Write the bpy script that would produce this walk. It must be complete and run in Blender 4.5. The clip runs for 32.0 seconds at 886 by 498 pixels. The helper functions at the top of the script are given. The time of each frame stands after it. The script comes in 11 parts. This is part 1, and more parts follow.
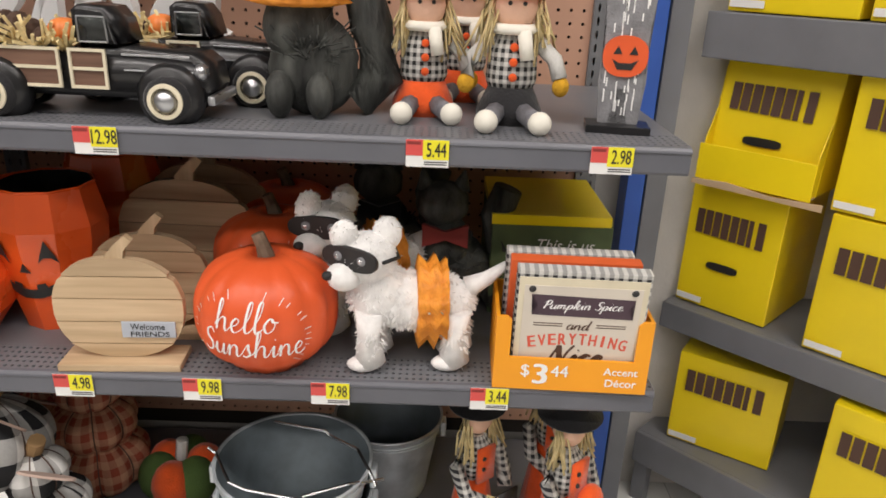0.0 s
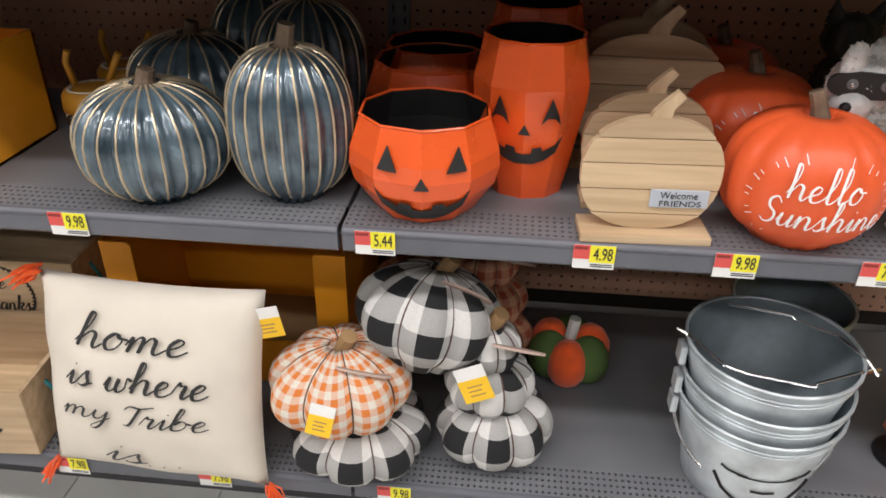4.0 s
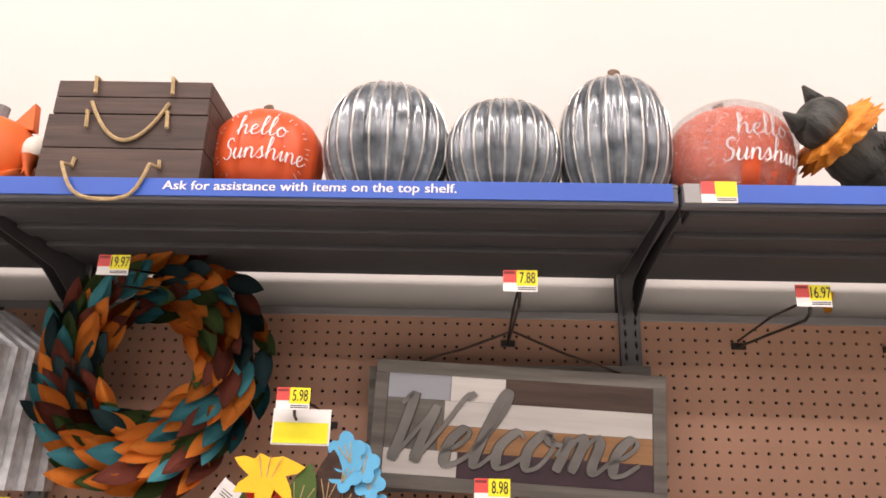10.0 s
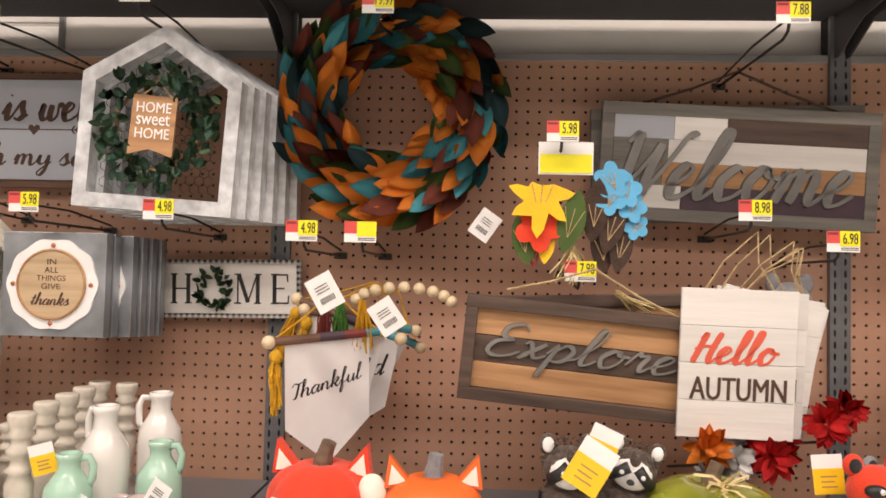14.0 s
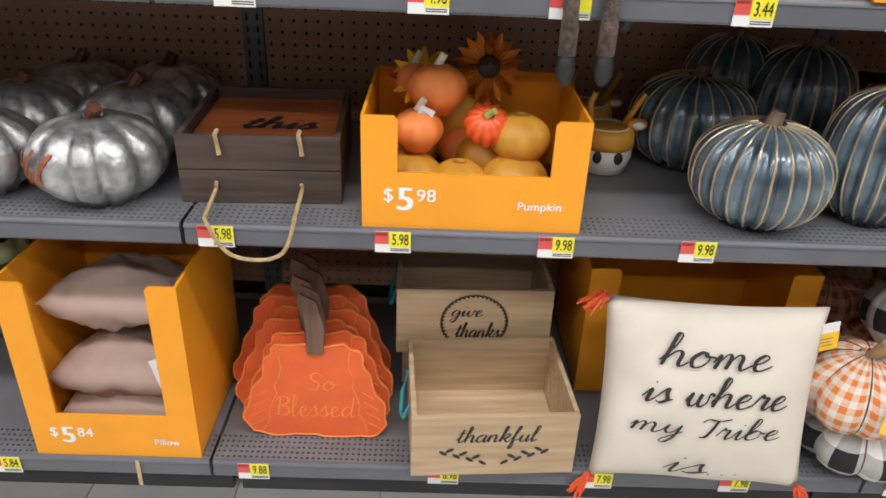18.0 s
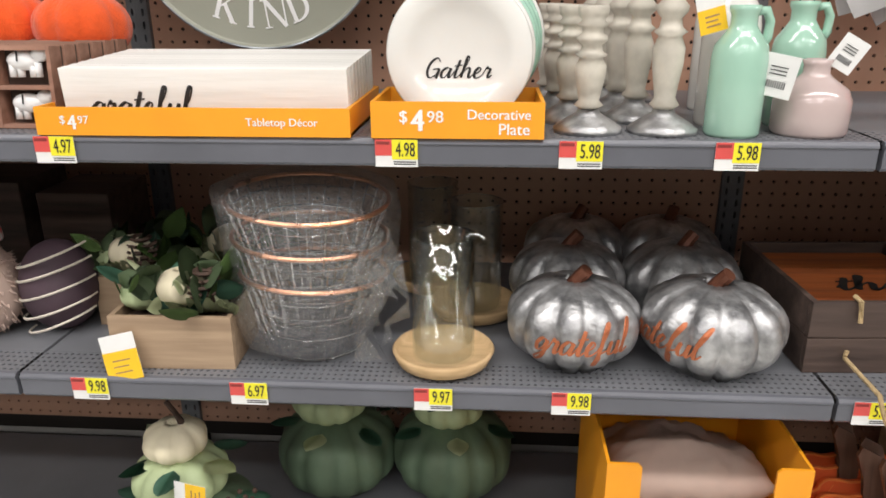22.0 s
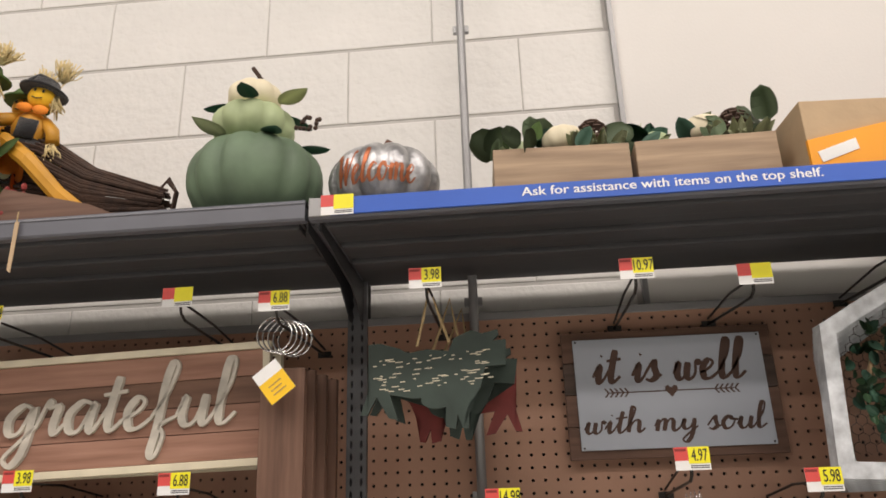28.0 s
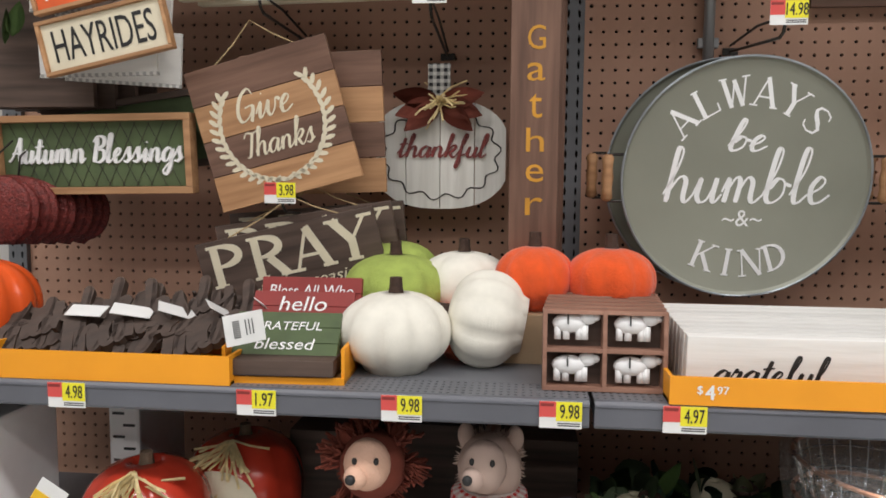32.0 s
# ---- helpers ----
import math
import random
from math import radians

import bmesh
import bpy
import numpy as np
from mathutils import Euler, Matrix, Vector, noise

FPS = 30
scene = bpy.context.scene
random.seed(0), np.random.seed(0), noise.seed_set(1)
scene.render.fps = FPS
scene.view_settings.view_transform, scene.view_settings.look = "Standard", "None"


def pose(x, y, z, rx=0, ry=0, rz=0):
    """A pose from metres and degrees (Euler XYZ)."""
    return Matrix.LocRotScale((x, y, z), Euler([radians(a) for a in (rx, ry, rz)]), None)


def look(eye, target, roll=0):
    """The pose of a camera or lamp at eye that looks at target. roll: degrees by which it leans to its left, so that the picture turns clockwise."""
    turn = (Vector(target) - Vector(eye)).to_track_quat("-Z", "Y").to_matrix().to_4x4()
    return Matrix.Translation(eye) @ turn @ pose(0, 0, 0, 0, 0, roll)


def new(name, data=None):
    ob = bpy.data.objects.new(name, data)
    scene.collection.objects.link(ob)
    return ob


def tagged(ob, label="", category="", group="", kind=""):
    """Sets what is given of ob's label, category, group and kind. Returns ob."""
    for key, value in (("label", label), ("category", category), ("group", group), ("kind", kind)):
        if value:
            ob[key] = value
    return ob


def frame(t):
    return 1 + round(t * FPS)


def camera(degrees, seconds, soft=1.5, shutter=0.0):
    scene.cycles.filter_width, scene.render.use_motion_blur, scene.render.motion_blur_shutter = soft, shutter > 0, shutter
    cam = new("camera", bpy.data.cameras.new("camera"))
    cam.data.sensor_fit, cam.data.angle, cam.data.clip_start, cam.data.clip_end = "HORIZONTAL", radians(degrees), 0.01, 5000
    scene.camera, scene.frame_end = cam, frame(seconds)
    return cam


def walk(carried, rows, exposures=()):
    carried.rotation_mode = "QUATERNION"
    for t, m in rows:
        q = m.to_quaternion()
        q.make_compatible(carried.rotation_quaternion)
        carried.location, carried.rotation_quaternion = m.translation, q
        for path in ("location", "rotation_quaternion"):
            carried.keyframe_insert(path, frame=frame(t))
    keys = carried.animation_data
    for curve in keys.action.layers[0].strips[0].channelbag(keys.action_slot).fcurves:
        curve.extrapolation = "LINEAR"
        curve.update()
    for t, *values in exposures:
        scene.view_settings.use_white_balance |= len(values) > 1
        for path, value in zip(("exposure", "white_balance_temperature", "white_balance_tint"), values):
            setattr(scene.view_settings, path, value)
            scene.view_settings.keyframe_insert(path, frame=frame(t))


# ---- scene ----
cam = camera(62.44, 32.0, soft=1.7)
PATH = [
    (0, (-0.348, -1.508, 1.263), (-0.310, 0.357, 0.540), 2.54),
    (0.5, (-0.366, -1.486, 1.218), (-0.278, 0.320, 0.362), 2.51),
    (1, (-0.379, -1.454, 1.177), (-0.268, 0.322, 0.264), 3.43),
    (1.5, (-0.423, -1.391, 1.152), (-0.302, 0.330, 0.140), 3.42),
    (2, (-0.523, -1.362, 1.149), (-0.509, 0.333, 0.086), 5.10),
    (2.5, (-0.681, -1.396, 1.162), (-0.658, 0.339, 0.166), 2.76),
    (3, (-0.815, -1.450, 1.175), (-0.855, 0.286, 0.181), 1.33),
    (3.5, (-0.891, -1.453, 1.168), (-1.072, 0.269, 0.167), 1.16),
    (5.5, (-1.312, -1.458, 1.206), (-1.366, 0.414, 0.504), -0.2),
    (6, (-1.361, -1.489, 1.261), (-1.36, 0.474, 0.876), 0.8),
    (6.5, (-1.388, -1.513, 1.298), (-1.271, 0.478, 1.148), 1.65),
    (7, (-1.387, -1.529, 1.336), (-1.255, 0.466, 1.308), 0.99),
    (7.5, (-1.392, -1.563, 1.443), (-1.258, 0.424, 1.630), -0.01),
    (8, (-1.381, -1.577, 1.522), (-1.198, 0.364, 1.968), -1.10),
    (8.5, (-1.392, -1.582, 1.562), (-1.219, 0.339, 2.091), -1.13),
    (9, (-1.418, -1.581, 1.582), (-1.281, 0.323, 2.178), -1.11),
    (9.5, (-1.457, -1.576, 1.594), (-1.415, 0.321, 2.226), -0.51),
    (10, (-1.540, -1.546, 1.613), (-1.642, 0.341, 2.265), 1.95),
    (10.5, (-1.658, -1.501, 1.626), (-1.753, 0.370, 2.325), 1.84),
    (11, (-1.752, -1.494, 1.632), (-1.843, 0.384, 2.315), 1.21),
    (11.5, (-1.855, -1.539, 1.630), (-1.885, 0.346, 2.297), 0.55),
    (12, (-1.924, -1.591, 1.611), (-1.984, 0.321, 2.196), 0.04),
    (12.5, (-1.974, -1.614, 1.576), (-2.087, 0.337, 2.001), 0.91),
    (13, (-1.991, -1.624, 1.552), (-2.107, 0.345, 1.881), 1.28),
    (13.5, (-1.990, -1.626, 1.528), (-2.104, 0.360, 1.735), 1.52),
    (15.5, (-2.008, -1.611, 1.378), (-2.075, 0.379, 1.191), 0.49),
    (16, (-2.010, -1.612, 1.337), (-2.112, 0.362, 1.030), 0.67),
    (16.5, (-2.025, -1.597, 1.322), (-2.138, 0.294, 0.681), 0.61),
    (17, (-2.027, -1.597, 1.273), (-2.053, 0.250, 0.507), 0.69),
    (17.5, (-2.033, -1.596, 1.232), (-2.009, 0.203, 0.357), 1.77),
    (18, (-2.049, -1.599, 1.199), (-2.013, 0.167, 0.261), 2.46),
    (18.5, (-2.077, -1.600, 1.189), (-2.074, 0.175, 0.267), 2.83),
    (19, (-2.203, -1.565, 1.180), (-2.388, 0.247, 0.355), 1.89),
    (19.5, (-2.366, -1.503, 1.171), (-2.574, 0.283, 0.296), 2.27),
    (20, (-2.466, -1.498, 1.163), (-2.693, 0.262, 0.240), 2.11),
    (20.5, (-2.620, -1.540, 1.178), (-2.736, 0.231, 0.256), 1.66),
    (21, (-2.742, -1.576, 1.187), (-2.872, 0.192, 0.261), 0.70),
    (21.5, (-2.847, -1.556, 1.179), (-3.011, 0.254, 0.345), 0.96),
    (22, (-2.936, -1.520, 1.231), (-3.068, 0.364, 0.573), -0.23),
    (22.5, (-2.977, -1.529, 1.303), (-3.022, 0.415, 0.835), -0.38),
    (23, (-2.997, -1.546, 1.344), (-2.925, 0.418, 0.976), 0.19),
    (23.5, (-2.996, -1.564, 1.391), (-2.955, 0.421, 1.153), -0.61),
    (24, (-2.993, -1.561, 1.429), (-2.945, 0.434, 1.293), -0.72),
    (24.5, (-2.996, -1.564, 1.465), (-2.926, 0.435, 1.485), -0.18),
    (25, (-2.993, -1.578, 1.505), (-2.902, 0.411, 1.700), -0.42),
    (25.5, (-3.006, -1.586, 1.561), (-2.861, 0.376, 1.922), -0.42),
    (27.5, (-3.210, -1.632, 1.630), (-3.310, 0.283, 2.198), -0.91),
    (28, (-3.332, -1.586, 1.595), (-3.487, 0.291, 2.269), -1.91),
    (28.5, (-3.451, -1.553, 1.636), (-3.645, 0.332, 2.275), -0.74),
    (29, (-3.555, -1.561, 1.625), (-3.769, 0.327, 2.249), 0.69),
    (29.5, (-3.657, -1.590, 1.605), (-3.821, 0.336, 2.119), -0.69),
    (30, (-3.709, -1.599, 1.527), (-3.837, 0.354, 1.940), -0.64),
    (30.5, (-3.736, -1.588, 1.480), (-3.868, 0.390, 1.743), -0.19),
    (31, (-3.753, -1.575, 1.432), (-3.904, 0.415, 1.564), 0.77),
    (31.5, (-3.762, -1.555, 1.381), (-3.937, 0.437, 1.366), 1.37),
    (32, (-3.761, -1.535, 1.341), (-3.969, 0.446, 1.161), 0.46),
]
EXPOSURE = [(0, -0.22, 6700, 12), (1, -0.27, 6600, 12), (3, -0.02, 6400, 11), (6, -0.22, 6500, 12), (7, -0.22, 6600, 13), (9, 0.14, 7000, 20), (11, 0.04, 7200, 25), (12, -0.08, 7400, 23), (13, 0.10, 7700, 22),
            (16, -0.28, 6600, 13), (18, -0.07, 6300, 10), (19, 0.08, 6200, 9), (21, 0.13, 6200, 7), (22, 0.02, 6450, 10), (23, -0.38, 6700, 14), (25, 0.08, 6600, 13), (28, -0.31, 6900, 14), (29, -0.31, 6900, 14), (30, 0.0, 7300, 18), (32, -0.32, 6300, 10)]
walk(cam, [(t, look(eye, target, roll)) for t, eye, target, roll in PATH], EXPOSURE)

# ---------------------------------------------------------------- light: ceiling tubes of the shop
world = bpy.data.worlds.new("shop_air")
scene.world = world
world.use_nodes = True
world.node_tree.nodes["Background"].inputs[0].default_value = (1.0, 0.97, 0.92, 1)
world.node_tree.nodes["Background"].inputs[1].default_value = 0.008


def tube_light(x, y, ln, power):
    d = bpy.data.lights.new("ceiling_tube", "AREA")
    d.shape, d.size, d.size_y, d.energy, d.color = "RECTANGLE", ln, 0.35, power, (1.0, 0.955, 0.925)
    o = new("ceiling_tube", d)
    o.location = (x, y, 4.9)
    return o


for yy, pw in ((-2.5, 116), (-4.9, 77), (-7.3, 64)):
    for xx in (-6.2, -2.2, 1.8):
        tube_light(xx, yy, 3.4, pw)

# ---------------------------------------------------------------- materials
def M(name, col, rough=0.6, metal=0.0, var=0.12, scale=14.0, bump=0.12, bscale=120.0, col2=None, coat=0.0, stretch=(1, 1, 1), sheen=0.0, detail=6.0, randv=0.0):
    """A painted, cloth, metal or card surface with stains at one scale and grain at another."""
    m = bpy.data.materials.new(name)
    m.use_nodes = True
    n, l = m.node_tree.nodes, m.node_tree.links
    b = n["Principled BSDF"]
    co = n.new("ShaderNodeTexCoord")
    mp = n.new("ShaderNodeMapping")
    mp.inputs["Scale"].default_value = stretch
    l.new(co.outputs["Object"], mp.inputs["Vector"])
    a = n.new("ShaderNodeTexNoise")
    a.inputs["Scale"].default_value, a.inputs["Detail"].default_value = scale, detail
    l.new(mp.outputs[0], a.inputs["Vector"])
    ramp = n.new("ShaderNodeValToRGB")
    lo = [max(0, c * (1 - var)) for c in col]
    hi = col2 or [min(1, c * (1 + var)) for c in col]
    ramp.color_ramp.elements[0].position, ramp.color_ramp.elements[1].position = 0.3, 0.7
    ramp.color_ramp.elements[0].color, ramp.color_ramp.elements[1].color = (*lo, 1), (*hi, 1)
    l.new(a.outputs["Fac"], ramp.inputs[0])
    out = ramp.outputs[0]
    if randv:
        oi = n.new("ShaderNodeObjectInfo")
        hv = n.new("ShaderNodeHueSaturation")
        mr = n.new("ShaderNodeMapRange")
        mr.inputs["To Min"].default_value, mr.inputs["To Max"].default_value = 1 - randv, 1 + randv
        l.new(oi.outputs["Random"], mr.inputs["Value"])
        l.new(mr.outputs[0], hv.inputs["Value"])
        l.new(out, hv.inputs["Color"])
        out = hv.outputs[0]
    l.new(out, b.inputs["Base Color"])
    b.inputs["Metallic"].default_value = metal
    r = n.new("ShaderNodeMapRange")
    r.inputs["To Min"].default_value, r.inputs["To Max"].default_value = max(0.03, rough - 0.1), min(1, rough + 0.1)
    l.new(a.outputs["Fac"], r.inputs["Value"])
    l.new(r.outputs[0], b.inputs["Roughness"])
    if coat:
        b.inputs["Coat Weight"].default_value, b.inputs["Coat Roughness"].default_value = coat, 0.12
    if sheen:
        b.inputs["Sheen Weight"].default_value, b.inputs["Sheen Roughness"].default_value = sheen, 0.5
    if bump:
        g = n.new("ShaderNodeTexNoise")
        g.inputs["Scale"].default_value, g.inputs["Detail"].default_value = bscale, 3
        l.new(mp.outputs[0], g.inputs["Vector"])
        bp = n.new("ShaderNodeBump")
        bp.inputs["Strength"].default_value, bp.inputs["Distance"].default_value = bump, 0.004
        l.new(g.outputs["Fac"], bp.inputs["Height"])
        l.new(bp.outputs[0], b.inputs["Normal"])
    return m


def wood(name, dark, light, along="x", scale=9.0, rough=0.65, randv=0.12):
    s = {"x": (0.12, 1.6, 1.6), "y": (1.6, 0.12, 1.6), "z": (1.6, 1.6, 0.12)}[along]
    return M(name, dark, rough, 0, 0.05, scale * 4, 0.25, 60, col2=light, stretch=s, detail=9, randv=randv)


def plaid(name, c1, c2, period, rough=0.9, mid=0.45, uv=True):
    """Woven check: warp and weft bands of two colours, by the surface's own metres."""
    m = bpy.data.materials.new(name)
    m.use_nodes = True
    n, l = m.node_tree.nodes, m.node_tree.links
    b = n["Principled BSDF"]
    co = n.new("ShaderNodeTexCoord")
    sep = n.new("ShaderNodeSeparateXYZ")
    l.new(co.outputs["UV" if uv else "Object"], sep.inputs[0])
    bands = []
    for k in (0, 1 if uv else 2):
        d = n.new("ShaderNodeMath")
        d.operation = "DIVIDE"
        d.inputs[1].default_value = period
        l.new(sep.outputs[k], d.inputs[0])
        f = n.new("ShaderNodeMath")
        f.operation = "FRACT"
        l.new(d.outputs[0], f.inputs[0])
        g = n.new("ShaderNodeMath")
        g.operation = "GREATER_THAN"
        g.inputs[1].default_value = 0.5
        l.new(f.outputs[0], g.inputs[0])
        bands.append(g)
    add = n.new("ShaderNodeMath")
    add.operation = "ADD"
    l.new(bands[0].outputs[0], add.inputs[0])
    l.new(bands[1].outputs[0], add.inputs[1])
    half = n.new("ShaderNodeMath")
    half.operation = "MULTIPLY"
    half.inputs[1].default_value = 0.5
    l.new(add.outputs[0], half.inputs[0])
    ramp = n.new("ShaderNodeValToRGB")
    ramp.color_ramp.interpolation = "CONSTANT"
    e = ramp.color_ramp.elements
    e[0].position, e[0].color = 0, (*c2, 1)
    e[1].position, e[1].color = 0.8, (*c1, 1)
    x = e.new(0.3)
    x.color = (*[a * mid + c * (1 - mid) for a, c in zip(c1, c2)], 1)
    l.new(half.outputs[0], ramp.inputs[0])
    wv = n.new("ShaderNodeTexNoise")
    wv.inputs["Scale"].default_value = 60
    mx = n.new("ShaderNodeMix")
    mx.data_type, mx.blend_type = "RGBA", "MULTIPLY"
    mx.inputs["Factor"].default_value = 0.25
    l.new(ramp.outputs[0], mx.inputs["A"])
    l.new(wv.outputs["Fac"], mx.inputs["B"])
    l.new(mx.outputs["Result"], b.inputs["Base Color"])
    b.inputs["Roughness"].default_value = rough
    g2 = n.new("ShaderNodeTexNoise")
    g2.inputs["Scale"].default_value = 400
    bp = n.new("ShaderNodeBump")
    bp.inputs["Strength"].default_value, bp.inputs["Distance"].default_value = 0.3, 0.002
    l.new(g2.outputs["Fac"], bp.inputs["Height"])
    l.new(bp.outputs[0], b.inputs["Normal"])
    return m


def clear(name, tint=(1, 1, 1), gloss=0.12, rough=0.05, crumple=0.0, bscale=40.0, milk=0.0):
    """Thin clear glass or film: mostly see-through, with a little gloss and, for film, creases."""
    m = bpy.data.materials.new(name)
    m.use_nodes = True
    n, l = m.node_tree.nodes, m.node_tree.links
    n.remove(n["Principled BSDF"])
    tr, gl, mx = n.new("ShaderNodeBsdfTransparent"), n.new("ShaderNodeBsdfGlossy"), n.new("ShaderNodeMixShader")
    tr.inputs[0].default_value = (*tint, 1)
    gl.inputs["Roughness"].default_value = rough
    mx.inputs[0].default_value = gloss
    l.new(tr.outputs[0], mx.inputs[1])
    l.new(gl.outputs[0], mx.inputs[2])
    last = mx
    fr = n.new("ShaderNodeLayerWeight")
    fr.inputs[0].default_value = 0.25
    mr = n.new("ShaderNodeMapRange")
    mr.inputs["To Min"].default_value, mr.inputs["To Max"].default_value = gloss, min(1, gloss + 0.45)
    l.new(fr.outputs["Facing"], mr.inputs["Value"])
    l.new(mr.outputs[0], mx.inputs[0])
    if crumple:
        g = n.new("ShaderNodeTexNoise")
        g.inputs["Scale"].default_value, g.inputs["Detail"].default_value, g.inputs["Distortion"].default_value = bscale, 5, 1.2
        bp = n.new("ShaderNodeBump")
        bp.inputs["Strength"].default_value, bp.inputs["Distance"].default_value = crumple, 0.02
        l.new(g.outputs["Fac"], bp.inputs["Height"])
        l.new(bp.outputs[0], gl.inputs["Normal"])
        l.new(bp.outputs[0], fr.inputs["Normal"])
    if milk:
        df, m2 = n.new("ShaderNodeBsdfDiffuse"), n.new("ShaderNodeMixShader")
        df.inputs[0].default_value = (0.8, 0.8, 0.8, 1)
        m2.inputs[0].default_value = milk
        l.new(mx.outputs[0], m2.inputs[1])
        l.new(df.outputs[0], m2.inputs[2])
        last = m2
    l.new(last.outputs[0], n["Material Output"].inputs[0])
    return m


MT = {}


def mt(name):
    return MT[name]


# ---------------------------------------------------------------- builders
def part(name, bm, material, parent=None, label="", smooth=False, kind=""):
    me = bpy.data.meshes.new(name)
    bm.to_mesh(me)
    bm.free()
    me.materials.append(material)
    if smooth:
        me.shade_smooth()
    ob = new(name, me)
    if parent:
        ob.parent = parent
    if label or kind:
        tagged(ob, label, kind=kind)
    return ob


def shared(name, me, parent, m=None, label=""):
    ob = new(name, me)
    ob.parent = parent
    if m is not None:
        ob.matrix_basis = m
    if label:
        tagged(ob, label)
    return ob


def mesh(name, bm, material, smooth=False):
    me = bpy.data.meshes.new(name)
    bm.to_mesh(me)
    bm.free()
    me.materials.append(material)
    if smooth:
        me.shade_smooth()
    return me


def thing(name, m, label, category, group=""):
    ob = new(name)
    ob.empty_display_size = 0.05
    ob.matrix_basis = m
    return tagged(ob, label, category, group)


def B():
    return bmesh.new()


def box(bm, c, s, bevel=0.0, m=None):
    """A box of size s round c; its edges are rounded by bevel."""
    r = bmesh.ops.create_cube(bm, size=1.0)["verts"]
    bmesh.ops.scale(bm, vec=s, verts=r)
    if bevel:
        ed = list({e for v in r for e in v.link_edges})
        r = bmesh.ops.bevel(bm, geom=ed, offset=min(bevel, min(s) * 0.45), segments=2, profile=0.6, affect="EDGES", clamp_overlap=True)["verts"]
    bmesh.ops.translate(bm, vec=c, verts=r)
    if m is not None:
        bmesh.ops.transform(bm, matrix=m, verts=r)
    return bm


def lathe(bm, prof, seg=32, ribs=0, depth=0.0, sharp=1.0, wob=0.0, m=None, squash=1.0, close=True):
    """Turns a profile of (radius, height) round z; ribs press furrows into it. Carries UVs in metres."""
    uv = bm.loops.layers.uv.verify()
    rings = []
    rmax = max(p[0] for p in prof)
    for r, z in prof:
        ring = []
        for k in range(seg):
            a = 2 * math.pi * k / seg
            rr = r
            if ribs:
                w = abs(math.cos(a * ribs / 2)) ** sharp
                rr = r * (1 - depth * (1 - w))
            if wob:
                rr *= 1 + wob * noise.noise((math.cos(a) * 1.3, math.sin(a) * 1.3, z * 9))
            ring.append(bm.verts.new((rr * math.cos(a), rr * math.sin(a) * squash, z)))
        rings.append(ring)
    lens = [0.0]
    for p, q in zip(prof, prof[1:]):
        lens.append(lens[-1] + math.hypot(q[0] - p[0], q[1] - p[1]))
    faces = []
    for i in range(len(rings) - 1):
        for k in range(seg):
            k2 = (k + 1) % seg
            f = bm.faces.new((rings[i][k], rings[i][k2], rings[i + 1][k2], rings[i + 1][k]))
            us = [k, k + 1, k + 1, k]
            vs = [lens[i], lens[i], lens[i + 1], lens[i + 1]]
            for lp, u, v in zip(f.loops, us, vs):
                lp[uv].uv = (u / seg * 2 * math.pi * rmax, v)
            faces.append(f)
    if close:
        for ring, flip in ((rings[0], True), (rings[-1], False)):
            if (ring[0].co - ring[len(ring) // 2].co).length > 1e-4:
                f = bm.faces.new(list(reversed(ring)) if flip else ring)
    if m is not None:
        bmesh.ops.transform(bm, matrix=m, verts=[v for ring in rings for v in ring])
    return bm


def ball(bm, c, r, seg=20, rows=12, wob=0.0, m=None):
    """An egg of half-axes r round c, a little uneven."""
    prof = [(max(1e-4, math.sin(math.pi * i / rows)), -math.cos(math.pi * i / rows)) for i in range(rows + 1)]
    t = Matrix.Translation(c) @ Matrix.Diagonal((*r, 1))
    if m is not None:
        t = m @ t
    return lathe(bm, prof, seg, wob=wob, m=t, close=False)


def tube(bm, pts, r, seg=8, taper=None):
    """A round rod along points."""
    pts = [Vector(p) for p in pts]
    rings = []
    up = Vector((0.13, 0.21, 0.97))
    for i, p in enumerate(pts):
        d = (pts[min(i + 1, len(pts) - 1)] - pts[max(i - 1, 0)]).normalized()
        if abs(d.dot(up)) > 0.97:
            up = Vector((0.9, 0.3, 0.1))
        x = d.cross(up).normalized()
        y = x.cross(d)
        rr = taper(i / max(1, len(pts) - 1)) * r if taper else r
        rings.append([bm.verts.new(p + rr * (math.cos(2 * math.pi * k / seg) * x + math.sin(2 * math.pi * k / seg) * y)) for k in range(seg)])
    for a, b in zip(rings, rings[1:]):
        for k in range(seg):
            bm.faces.new((a[k], a[(k + 1) % seg], b[(k + 1) % seg], b[k]))
    bm.faces.new(list(reversed(rings[0])))
    bm.faces.new(rings[-1])
    return bm


def arc(a, b, sag, n=10, axis=Vector((0, 0, -1))):
    a, b = Vector(a), Vector(b)
    return [a.lerp(b, i / n) + axis * sag * (1 - (2 * i / n - 1) ** 2) for i in range(n + 1)]


